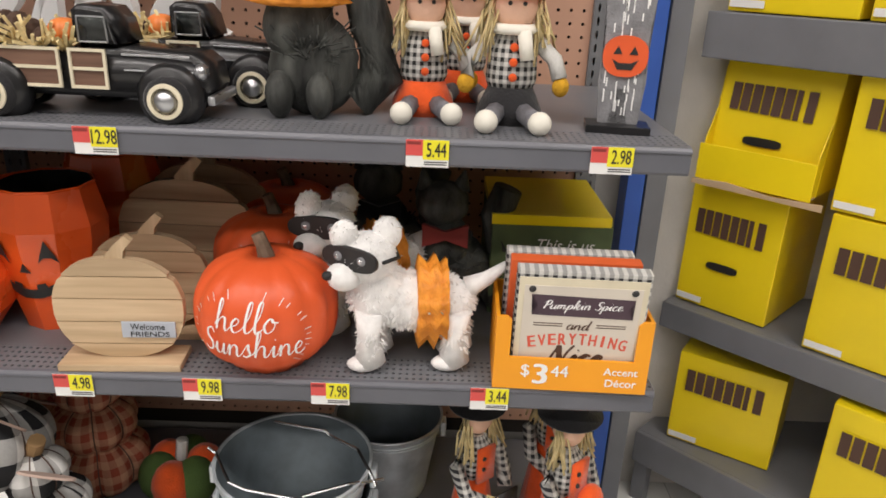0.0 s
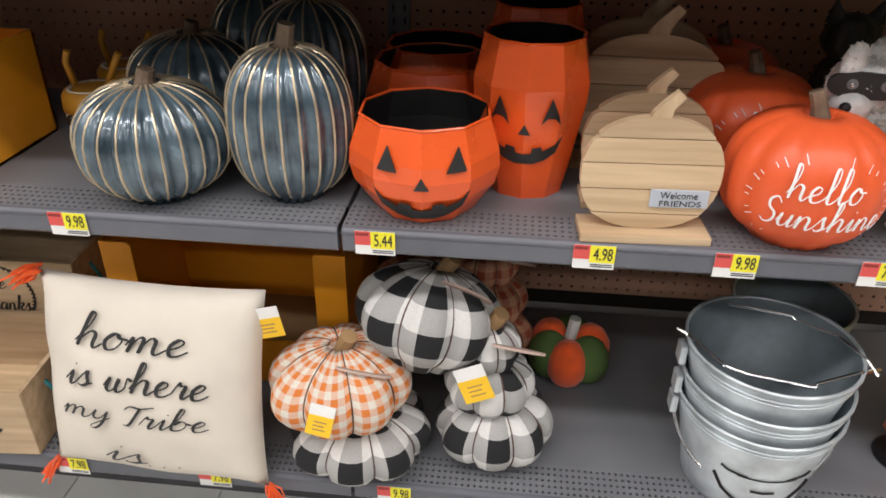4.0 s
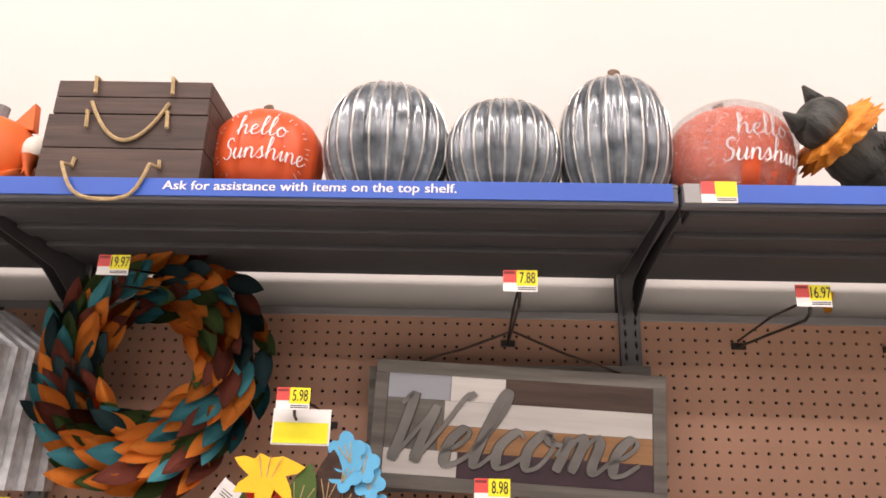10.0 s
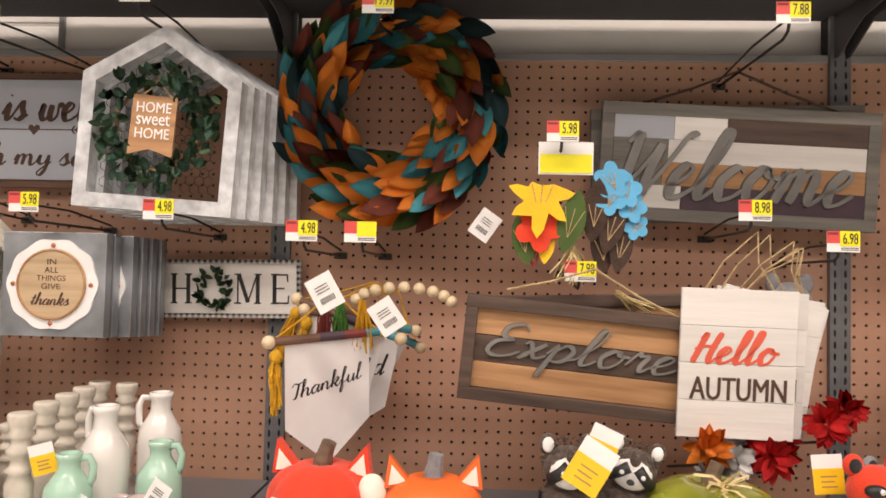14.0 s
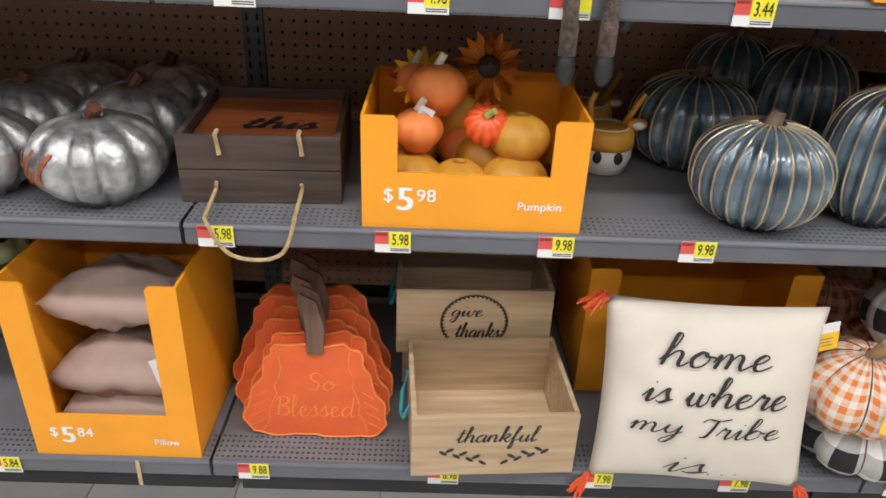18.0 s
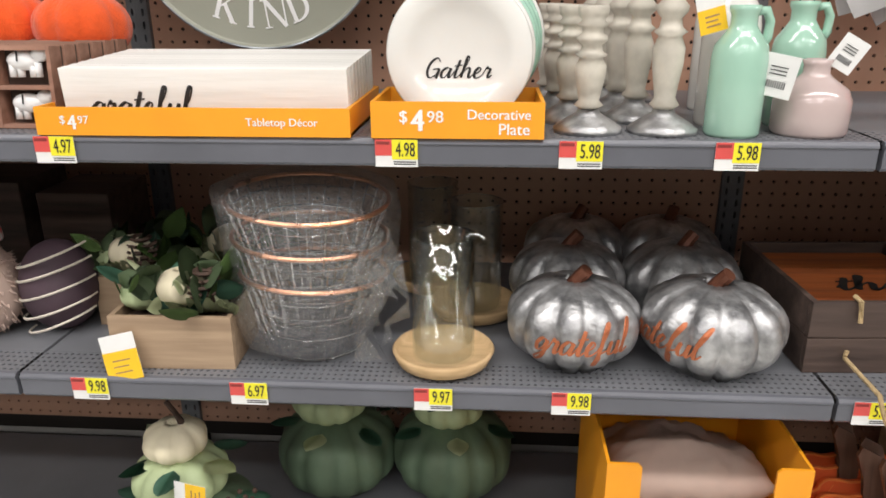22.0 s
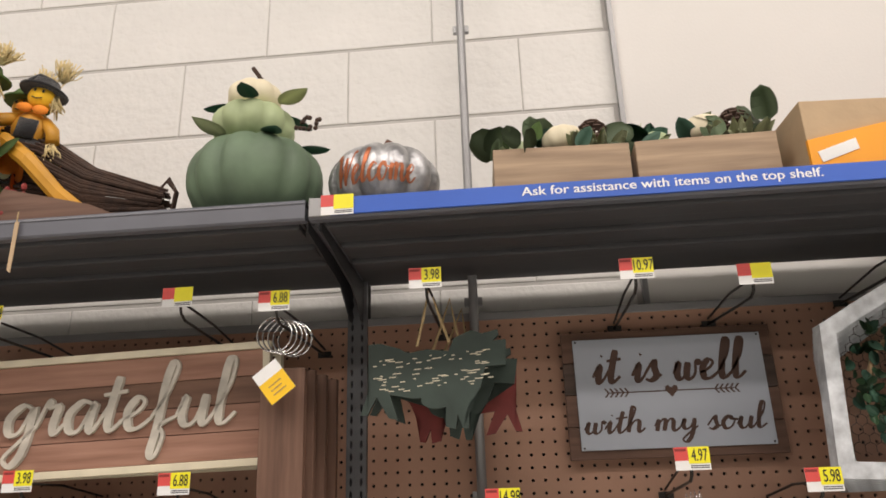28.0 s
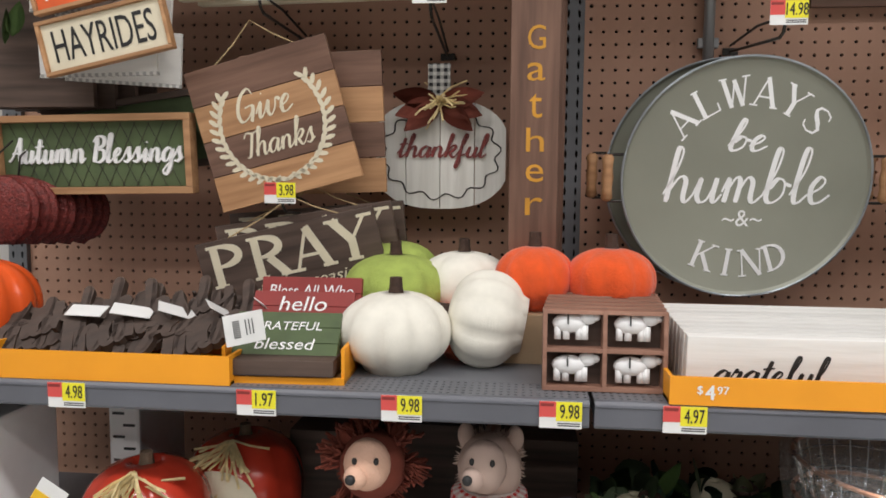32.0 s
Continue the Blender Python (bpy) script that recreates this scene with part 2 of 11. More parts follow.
def plate(bm, pts, y0, y1, m=None):
    """A flat shape: outline points (x, z) cut from a board that reaches from y0 to y1."""
    f = [bm.verts.new((x, y0, z)) for x, z in pts]
    k = [bm.verts.new((x, y1, z)) for x, z in pts]
    n = len(pts)
    area = sum(pts[i][0] * pts[(i + 1) % n][1] - pts[(i + 1) % n][0] * pts[i][1] for i in range(n))
    if area < 0:
        f.reverse(), k.reverse()
    fa = bm.faces.new(f)
    fb = bm.faces.new(list(reversed(k)))
    for i in range(n):
        bm.faces.new((f[i], k[i], k[(i + 1) % n], f[(i + 1) % n]))
    if m is not None:
        bmesh.ops.transform(bm, matrix=m, verts=f + k)
    bmesh.ops.triangulate(bm, faces=[fa, fb])
    return bm


def oval(rx, rz, n=40, cx=0, cz=0, power=2.0, wob=0.0, waves=0):
    out = []
    for k in range(n):
        a = 2 * math.pi * k / n
        c, s = math.cos(a), math.sin(a)
        q = (abs(c) ** power + abs(s) ** power) ** (-1 / power)
        w = 1 + wob * math.cos(waves * a)
        out.append((cx + rx * c * q * w, cz + rz * s * q * w))
    return out


def prism_rect(bm, x0, x1, y0, y1, z0, z1, bevel=0.0):
    return box(bm, ((x0 + x1) / 2, (y0 + y1) / 2, (z0 + z1) / 2), (x1 - x0, y1 - y0, z1 - z0), bevel)


def letters(parent, body, mat, width, at, height=None, name="lettering", shear=0.0, thick=0.0008, tilt=0.0, space=1.0, bend=None, fat=0.0, face=None, label=""):
    """Words in the built-in font, on the front (towards -y) of a thing: middle at (x, y, z), that wide."""
    cu = bpy.data.curves.new(name, "FONT")
    cu.body, cu.align_x, cu.shear, cu.space_character, cu.resolution_u = body, "CENTER", shear, space, 3
    cu.offset = min(fat, 0.0)
    tmp = bpy.data.objects.new(name, cu)
    me0 = bpy.data.meshes.new_from_object(tmp)
    bm = B()
    bm.from_mesh(me0)
    bpy.data.objects.remove(tmp)
    bpy.data.curves.remove(cu)
    bpy.data.meshes.remove(me0)
    bmesh.ops.remove_doubles(bm, verts=bm.verts, dist=1e-5)
    if fat > 0:
        # heavier weight: the letter laid over itself a little to the side
        twin = bmesh.ops.duplicate(bm, geom=bm.verts[:] + bm.edges[:] + bm.faces[:])["geom"]
        for v in twin:
            if isinstance(v, bmesh.types.BMVert):
                v.co.x += fat * 2.2
                v.co.z = 1.0
    xs = [v.co.x for v in bm.verts]
    ys = [v.co.y for v in bm.verts]
    w, h = max(xs) - min(xs), max(ys) - min(ys)
    cx, cy = (max(xs) + min(xs)) / 2, (max(ys) + min(ys)) / 2
    sx = width / w
    sy = height / h if height else sx
    for v in bm.verts:
        v.co = Vector(((v.co.x - cx) * sx, -0.00012 * v.co.z, (v.co.y - cy) * sy))
    if thick:
        g = bmesh.ops.extrude_face_region(bm, geom=list(bm.faces))["geom"]
        bmesh.ops.translate(bm, vec=(0, -thick, 0), verts=[e for e in g if isinstance(e, bmesh.types.BMVert)])
    bmesh.ops.recalc_face_normals(bm, faces=bm.faces)
    if bend:
        bm2 = bm
        big = [e for e in bm2.edges if e.calc_length() > 0.012]
        if big:
            bmesh.ops.subdivide_edges(bm2, edges=big, cuts=2)
        for v in bm.verts:
            v.co = bend(v.co)
    m = Matrix.Translation(at) @ Matrix.Rotation(radians(-tilt), 4, "Y")
    if face is not None:
        m = face @ m
    bmesh.ops.transform(bm, matrix=m, verts=bm.verts)
    return part(name, bm, mat, parent, label)


def leaf_mesh(name, mat, ln=0.08, w=0.035, curl=0.25, thick=0.0015, pointed=1.0):
    """One pointed leaf along +z, its face to -y, slightly cupped."""
    bm = B()
    n = 7
    cols = []
    for i in range(n + 1):
        t = i / n
        ww = w * 0.5 * math.sin(math.pi * (t ** 0.8)) ** (0.8 * pointed) if 0 < i < n else 0.0008
        y = -curl * ln * (t ** 2) * 0.5
        cols.append([bm.verts.new((s * ww, y - 0.18 * abs(s) * ww, t * ln)) for s in (-1, 0, 1)])
    for a, b in zip(cols, cols[1:]):
        for k in (0, 1):
            bm.faces.new((a[k], a[k + 1], b[k + 1], b[k]))
    bmesh.ops.solidify(bm, geom=list(bm.faces), thickness=thick)
    return mesh(name, bm, mat, True)


def rnd(a, b):
    return random.uniform(a, b)


# ---------------------------------------------------------------- brush script, drawn stroke by stroke
GLYPH = {}


def glyph(ch, adv, *strokes):
    """One letter of the brush hand: its advance and its strokes as x, z pairs (x-height 1)."""
    GLYPH[ch] = (adv, [[(s[i], s[i + 1]) for i in range(0, len(s), 2)] for s in strokes])


glyph("a", 1.0, (.75, .85, .45, 1, .12, .6, .2, .08, .5, .1, .78, .95, .74, .2, .85, 0, 1.02, .32))
glyph("b", .95, (0, .3, .3, 1.2, .38, 1.95, .22, 2.05, .15, 1.2, .15, .2, .4, 0, .7, .3, .68, .8, .42, .92, .2, .55), (.68, .75, .95, .65))
glyph("c", .8, (.65, .85, .4, 1, .1, .55, .25, .03, .55, .05, .82, .32))
glyph("d", 1.02, (.75, .85, .45, 1, .12, .6, .2, .08, .5, .1, .76, .8, .88, 2.0), (.88, 2.0, .76, .3, .86, 0, 1.05, .32))
glyph("e", .8, (0, .3, .4, .55, .55, .85, .35, 1.0, .12, .6, .22, .05, .5, .02, .82, .32))
glyph("f", .7, (0, .3, .35, 1.1, .52, 1.9, .36, 2.08, .25, 1.4, .22, 0, .15, -.8, .3, -.92, .42, -.3, .3, .05, .72, .32))
glyph("g", .95, (.75, .85, .45, 1, .12, .6, .2, .1, .5, .15, .76, .9, .72, -.4, .45, -.95, .2, -.7, .5, -.25, .97, .32))
glyph("h", 1.05, (0, .3, .3, 1.2, .4, 1.95, .22, 2.05, .18, 1.0, .15, 0), (.16, .35, .45, .95, .7, .85, .72, .2, .85, 0, 1.07, .32))
glyph("i", .55, (0, .3, .25, .95, .25, .2, .36, 0, .57, .32), (.28, 1.40, .33, 1.47))
glyph("ı", .6, (0, .3, .25, .95, .25, .2, .36, 0, .62, .32))
glyph("k", 1.0, (0, .3, .3, 1.2, .4, 1.95, .22, 2.05, .18, 1.0, .15, 0), (.18, .4, .52, 1.08, .78, .92, .55, .52, .25, .47), (.38, .48, .62, .1, .82, 0, 1.02, .32))
glyph("l", .6, (0, .3, .35, 1.2, .42, 1.98, .24, 2.02, .16, 1.0, .18, .15, .35, 0, .62, .32))
glyph("m", 1.45, (0, .4, .15, .95, .18, .5, .15, 0), (.16, .35, .4, .95, .58, .8, .56, 0), (.57, .35, .8, .95, 1.02, .8, 1.05, .2, 1.2, 0, 1.47, .32))
glyph("n", 1.05, (0, .4, .15, .95, .18, .5, .15, 0), (.16, .35, .42, .95, .68, .8, .7, .2, .82, 0, 1.07, .32))
glyph("o", .9, (.6, .95, .35, 1, .1, .55, .25, .03, .55, .1, .72, .6, .5, .98, .58, .78, .92, .72))
glyph("p", .95, (0, .4, .17, .95, .17, .2, .12, -.95), (.16, .5, .45, 1, .74, .7, .6, .1, .3, .02, .16, .2), (.6, .1, .97, .32))
glyph("r", .75, (0, .3, .2, 1.08, .3, .9, .52, .88, .46, .3, .56, 0, .77, .32))
glyph("s", .75, (0, .3, .36, 1.08, .42, .7, .54, .25, .3, 0, .08, .12), (.45, .06, .77, .32))
glyph("t", .65, (0, .3, .28, .95), (.36, 1.75, .27, .8, .26, .2, .4, 0, .67, .32), (.0, 1.16, .3, 1.2, .65, 1.25))
glyph("u", 1.0, (0, .3, .18, .95, .15, .3, .3, 0, .55, .15, .74, .95), (.74, .95, .71, .2, .82, 0, 1.02, .32))
glyph("v", .9, (0, .3, .18, .95, .2, .3, .4, 0, .62, .4, .66, .95, .92, .78))
glyph("w", 1.15, (0, .3, .18, .95, .15, .3, .3, 0, .5, .2, .6, .9), (.6, .9, .58, .2, .75, 0, .95, .3, .95, .95, 1.17, .78))
glyph("x", .85, (.05, .85, .22, .92, .55, .1, .87, .3), (.68, .95, .1, 0))
glyph("y", .95, (0, .3, .18, .95, .15, .4, .3, .1, .55, .25, .74, .95), (.74, .95, .7, -.3, .45, -.95, .2, -.75, .5, -.25, .97, .32))
glyph("A", 1.1, (0, .1, .3, .5, .78, 1.9), (.78, 1.9, .82, .8, .95, 0, 1.12, .3), (.2, .7, .92, .75))
glyph("B", 1.1, (.34, 1.85, .26, .9, .2, 0), (0, 1.5, .3, 1.92, .82, 1.8, .85, 1.3, .45, 1.0, .88, .85, .95, .3, .6, 0, .2, .1))
glyph("C", 1.0, (.95, 1.5, .7, 1.9, .25, 1.5, .12, .6, .4, 0, .75, .08, 1.02, .32))
glyph("E", 1.05, (.95, 1.6, .7, 1.95, .3, 1.75, .3, 1.2, .65, 1.03, .2, .85, .1, .3, .4, 0, .8, .08, 1.07, .38))
glyph("G", 1.2, (.95, 1.55, .65, 1.95, .2, 1.5, .1, .6, .4, 0, .85, .3, .98, .85), (.5, .82, .98, .86, 1.0, .3, .95, -.1))
glyph("H", 1.2, (.1, 1.5, .28, 1.9, .22, .9, .15, 0), (.98, 1.95, .86, .9, .86, .2, 1.0, 0, 1.22, .32), (0, .85, .5, 1.05, 1.05, .98))
glyph("N", 1.3, (.05, 0, .2, .9, .3, 1.85), (.3, 1.85, .6, .9, .9, .05), (.9, .05, 1.0, 1.2, 1.2, 1.9))
glyph("P", 1.0, (.34, 1.85, .26, .9, .2, 0), (0, 1.45, .3, 1.92, .85, 1.75, .85, 1.15, .32, .88))
glyph("S", 1.0, (.9, 1.6, .65, 1.95, .3, 1.7, .35, 1.2, .75, .8, .75, .2, .4, 0, .05, .25))
glyph("T", .95, (0, 1.5, .2, 1.85, .7, 1.75, 1.25, 1.95), (.68, 1.8, .6, .8, .5, .1, .25, .05))
glyph("W", 1.65, (0, 1.6, .2, 1.9, .35, .9, .42, 0), (.42, 0, .78, 1.0, .98, 1.6), (.98, 1.6, .98, .7, 1.05, 0), (1.05, 0, 1.4, 1.0, 1.65, 1.92, 1.85, 1.85))
glyph(".", .42, (.1, .02, .14, .07))
glyph(" ", .55)


def smooth_line(pts, n=5):
    """A flowing curve through the points of a stroke."""
    if len(pts) < 3:
        return [(pts[0][0] + (pts[-1][0] - pts[0][0]) * i / n, pts[0][1] + (pts[-1][1] - pts[0][1]) * i / n) for i in range(n + 1)]
    q = [pts[0]] + list(pts) + [pts[-1]]
    out = []
    for a, b, c, d in zip(q, q[1:], q[2:], q[3:]):
        for i in range(n):
            t = i / n
            out.append(tuple(0.5 * (2 * b[k] + (c[k] - a[k]) * t + (2 * a[k] - 5 * b[k] + 4 * c[k] - d[k]) * t * t + (3 * b[k] - a[k] - 3 * c[k] + d[k]) * t ** 3) for k in (0, 1)))
    return out + [pts[-1]]


def script(parent, body, mat, width, at, height=None, name="lettering", pen=0.2, slant=0.25, thick=0.0006, tilt=0.0, bend=None, face=None, label=""):
    """Words in brush script on the front of a thing: thick down-strokes, thin up-strokes, that wide and high."""
    lines, x = [], 0.0
    for ch in body:
        adv, strokes = GLYPH[ch]
        for s in strokes:
            lines.append([(x + p + slant * q, q) for p, q in smooth_line(s)])
        x += adv
    xs = [p for ln in lines for p, q in ln]
    zs = [q for ln in lines for p, q in ln]
    cx, cz = (max(xs) + min(xs)) / 2, (max(zs) + min(zs)) / 2
    sx = width / (max(xs) - min(xs))
    sz = height / (max(zs) - min(zs)) if height else sx
    k = min(sx, sz)
    bm = B()
    for j, ln in enumerate(lines):
        rows = []
        for i, (p, q) in enumerate(ln):
            a, b = ln[max(i - 1, 0)], ln[min(i + 1, len(ln) - 1)]
            dx, dz = b[0] - a[0], b[1] - a[1]
            d = math.hypot(dx, dz) or 1e-6
            down = max(0.0, -dz / d)
            end = min(i, len(ln) - 1 - i)
            w = pen * k * 0.5 * (0.58 + 0.78 * down ** 0.8) * (0.75 if end == 0 else 1.0)
            nx, nz = -dz / d, dx / d
            X, Z = (p - cx) * sx, (q - cz) * sz
            y = -0.00006 * (j % 5)
            rows.append([bm.verts.new((X + nx * w, y, Z + nz * w)), bm.verts.new((X + nx * w * 0.8, y - thick, Z + nz * w * 0.8)), bm.verts.new((X - nx * w * 0.8, y - thick, Z - nz * w * 0.8)), bm.verts.new((X - nx * w, y, Z - nz * w))])
        for r0, r1 in zip(rows, rows[1:]):
            for e in range(3):
                bm.faces.new((r0[e], r0[e + 1], r1[e + 1], r1[e]))
        bm.faces.new(rows[0])
        bm.faces.new(list(reversed(rows[-1])))
    bmesh.ops.recalc_face_normals(bm, faces=bm.faces)
    if bend:
        for v in bm.verts:
            v.co = bend(v.co)
    m = Matrix.Translation(at) @ Matrix.Rotation(radians(-tilt), 4, "Y")
    if face is not None:
        m = face @ m
    bmesh.ops.transform(bm, matrix=m, verts=bm.verts)
    return part(name, bm, mat, parent, label)

# ---------------------------------------------------------------- slab and serif capitals, drawn stem by stem
def bowl(cx, cz, rx, rz, a0, a1, n=14):
    """A curved stroke, thick at its sides and thin at top and bottom."""
    out = []
    for k in range(n + 1):
        a = radians(a0 + (a1 - a0) * k / n)
        out.append((cx + rx * math.cos(a), cz + rz * math.sin(a), abs(math.cos(a))))
    return out


ESS = list(zip((0.82, 0.75, 0.5, 0.25, 0.2, 0.35, 0.6, 0.78, 0.75, 0.5, 0.25, 0.15), (0.78, 0.92, 0.97, 0.88, 0.72, 0.58, 0.46, 0.32, 0.13, 0.03, 0.08, 0.24), (0, 0, 0, 0.3, 0.7, 1, 1, 0.7, 0.3, 0, 0, 0)))
# letter: thick stems, thin strokes, serif places, curves
CAPITALS = {
    "H": (((0.18, 0, 0.18, 1), (0.82, 0, 0.82, 1)), ((0.18, 0.5, 0.82, 0.5),), ((0.18, 0), (0.18, 1), (0.82, 0), (0.82, 1)), ()),
    "E": (((0.22, 0, 0.22, 1),), ((0.2, 0.97, 0.85, 0.97), (0.2, 0.52, 0.7, 0.52), (0.2, 0.03, 0.9, 0.03), (0.84, 0.97, 0.86, 0.74), (0.88, 0.03, 0.91, 0.28)), ((0.22, 0), (0.22, 1)), ()),
    "M": (((0.15, 1, 0.5, 0.05), (0.86, 0, 0.86, 1)), ((0.12, 0, 0.12, 1), (0.5, 0.05, 0.84, 1)), ((0.12, 0), (0.86, 0), (0.12, 1), (0.88, 1)), ()),
    "A": (((0.48, 1, 0.88, 0),), ((0.12, 0, 0.5, 1), (0.25, 0.33, 0.74, 0.33)), ((0.12, 0), (0.88, 0)), ()),
    "L": (((0.24, 0, 0.24, 1),), ((0.24, 0.03, 0.85, 0.03), (0.84, 0.03, 0.86, 0.30)), ((0.24, 0), (0.24, 1)), ()),
    "W": (((0.06, 1, 0.30, 0), (0.48, 0.92, 0.72, 0)), ((0.30, 0, 0.5, 0.92), (0.72, 0, 0.94, 1)), ((0.06, 1), (0.94, 1)), ()),
    "Y": (((0.12, 1, 0.5, 0.46), (0.5, 0, 0.5, 0.5)), ((0.88, 1, 0.5, 0.46),), ((0.12, 1), (0.88, 1), (0.5, 0)), ()),
    "K": (((0.2, 0, 0.2, 1), (0.40, 0.58, 0.86, 0)), ((0.2, 0.38, 0.80, 1),), ((0.2, 0), (0.2, 1), (0.86, 0), (0.80, 1)), ()),
    "I": (((0.5, 0, 0.5, 1),), (), ((0.5, 0), (0.5, 1)), ()),
    "N": (((0.15, 1, 0.85, 0),), ((0.15, 0, 0.15, 1), (0.85, 0, 0.85, 1)), ((0.15, 0), (0.12, 1), (0.85, 1)), ()),
    "P": (((0.24, 0, 0.24, 1),), (), ((0.24, 0), (0.24, 1)), (bowl(0.34, 0.73, 0.46, 0.24, 90, -90),)),
    "R": (((0.24, 0, 0.24, 1), (0.50, 0.48, 0.86, 0)), (), ((0.24, 0), (0.24, 1), (0.86, 0)), (bowl(0.34, 0.74, 0.44, 0.23, 90, -90),)),
    "D": (((0.22, 0, 0.22, 1),), (), ((0.22, 0), (0.22, 1)), (bowl(0.30, 0.5, 0.52, 0.47, 90, -90),)),
    "O": ((), (), (), (bowl(0.5, 0.5, 0.36, 0.47, 0, 360, 28),)),
    "S": ((), (), (), (ESS,)),
}


def serif(parent, ch, mat, w, at, h, tilt=0.0, heavy=0.17, thick=0.0003):
    """One serif capital in a box of w by h, its middle at (x, y, z)."""
    stems, hairs, feet, curves = CAPITALS[ch]
    th, tn = heavy * h, 0.38 * heavy * h
    lines = [[(a, b, 1), (c, d, 1)] for a, b, c, d in stems] + [[(a, b, 0), (c, d, 0)] for a, b, c, d in hairs]
    lines += [list(c) for c in curves]
    lines += [[(x - 0.9 * th / w, z + (0.02 if z < 0.5 else -0.02), 0), (x + 0.9 * th / w, z + (0.02 if z < 0.5 else -0.02), 0)] for x, z in feet]
    bm, turn = B(), Matrix.Translation(at) @ Matrix.Rotation(radians(-tilt), 4, "Y")
    for k, ln in enumerate(lines):
        p = [(Vector(((x - 0.5) * w, (z - 0.5) * h)), 0.5 * (tn + (th - tn) * q)) for x, z, q in ln]
        edge = []
        for i, (c, hw) in enumerate(p):
            d = (p[min(i + 1, len(p) - 1)][0] - p[max(i - 1, 0)][0]).normalized()
            nrm = Vector((-d.y, d.x)) * hw
            edge.append((c + nrm, c - nrm))
        for (a, b), (c, d) in zip(edge, edge[1:]):
            plate(bm, [tuple(b), tuple(d), tuple(c), tuple(a)], -thick - 0.00005 * k, 0.0, turn)
    return part("letter", bm, mat, parent)


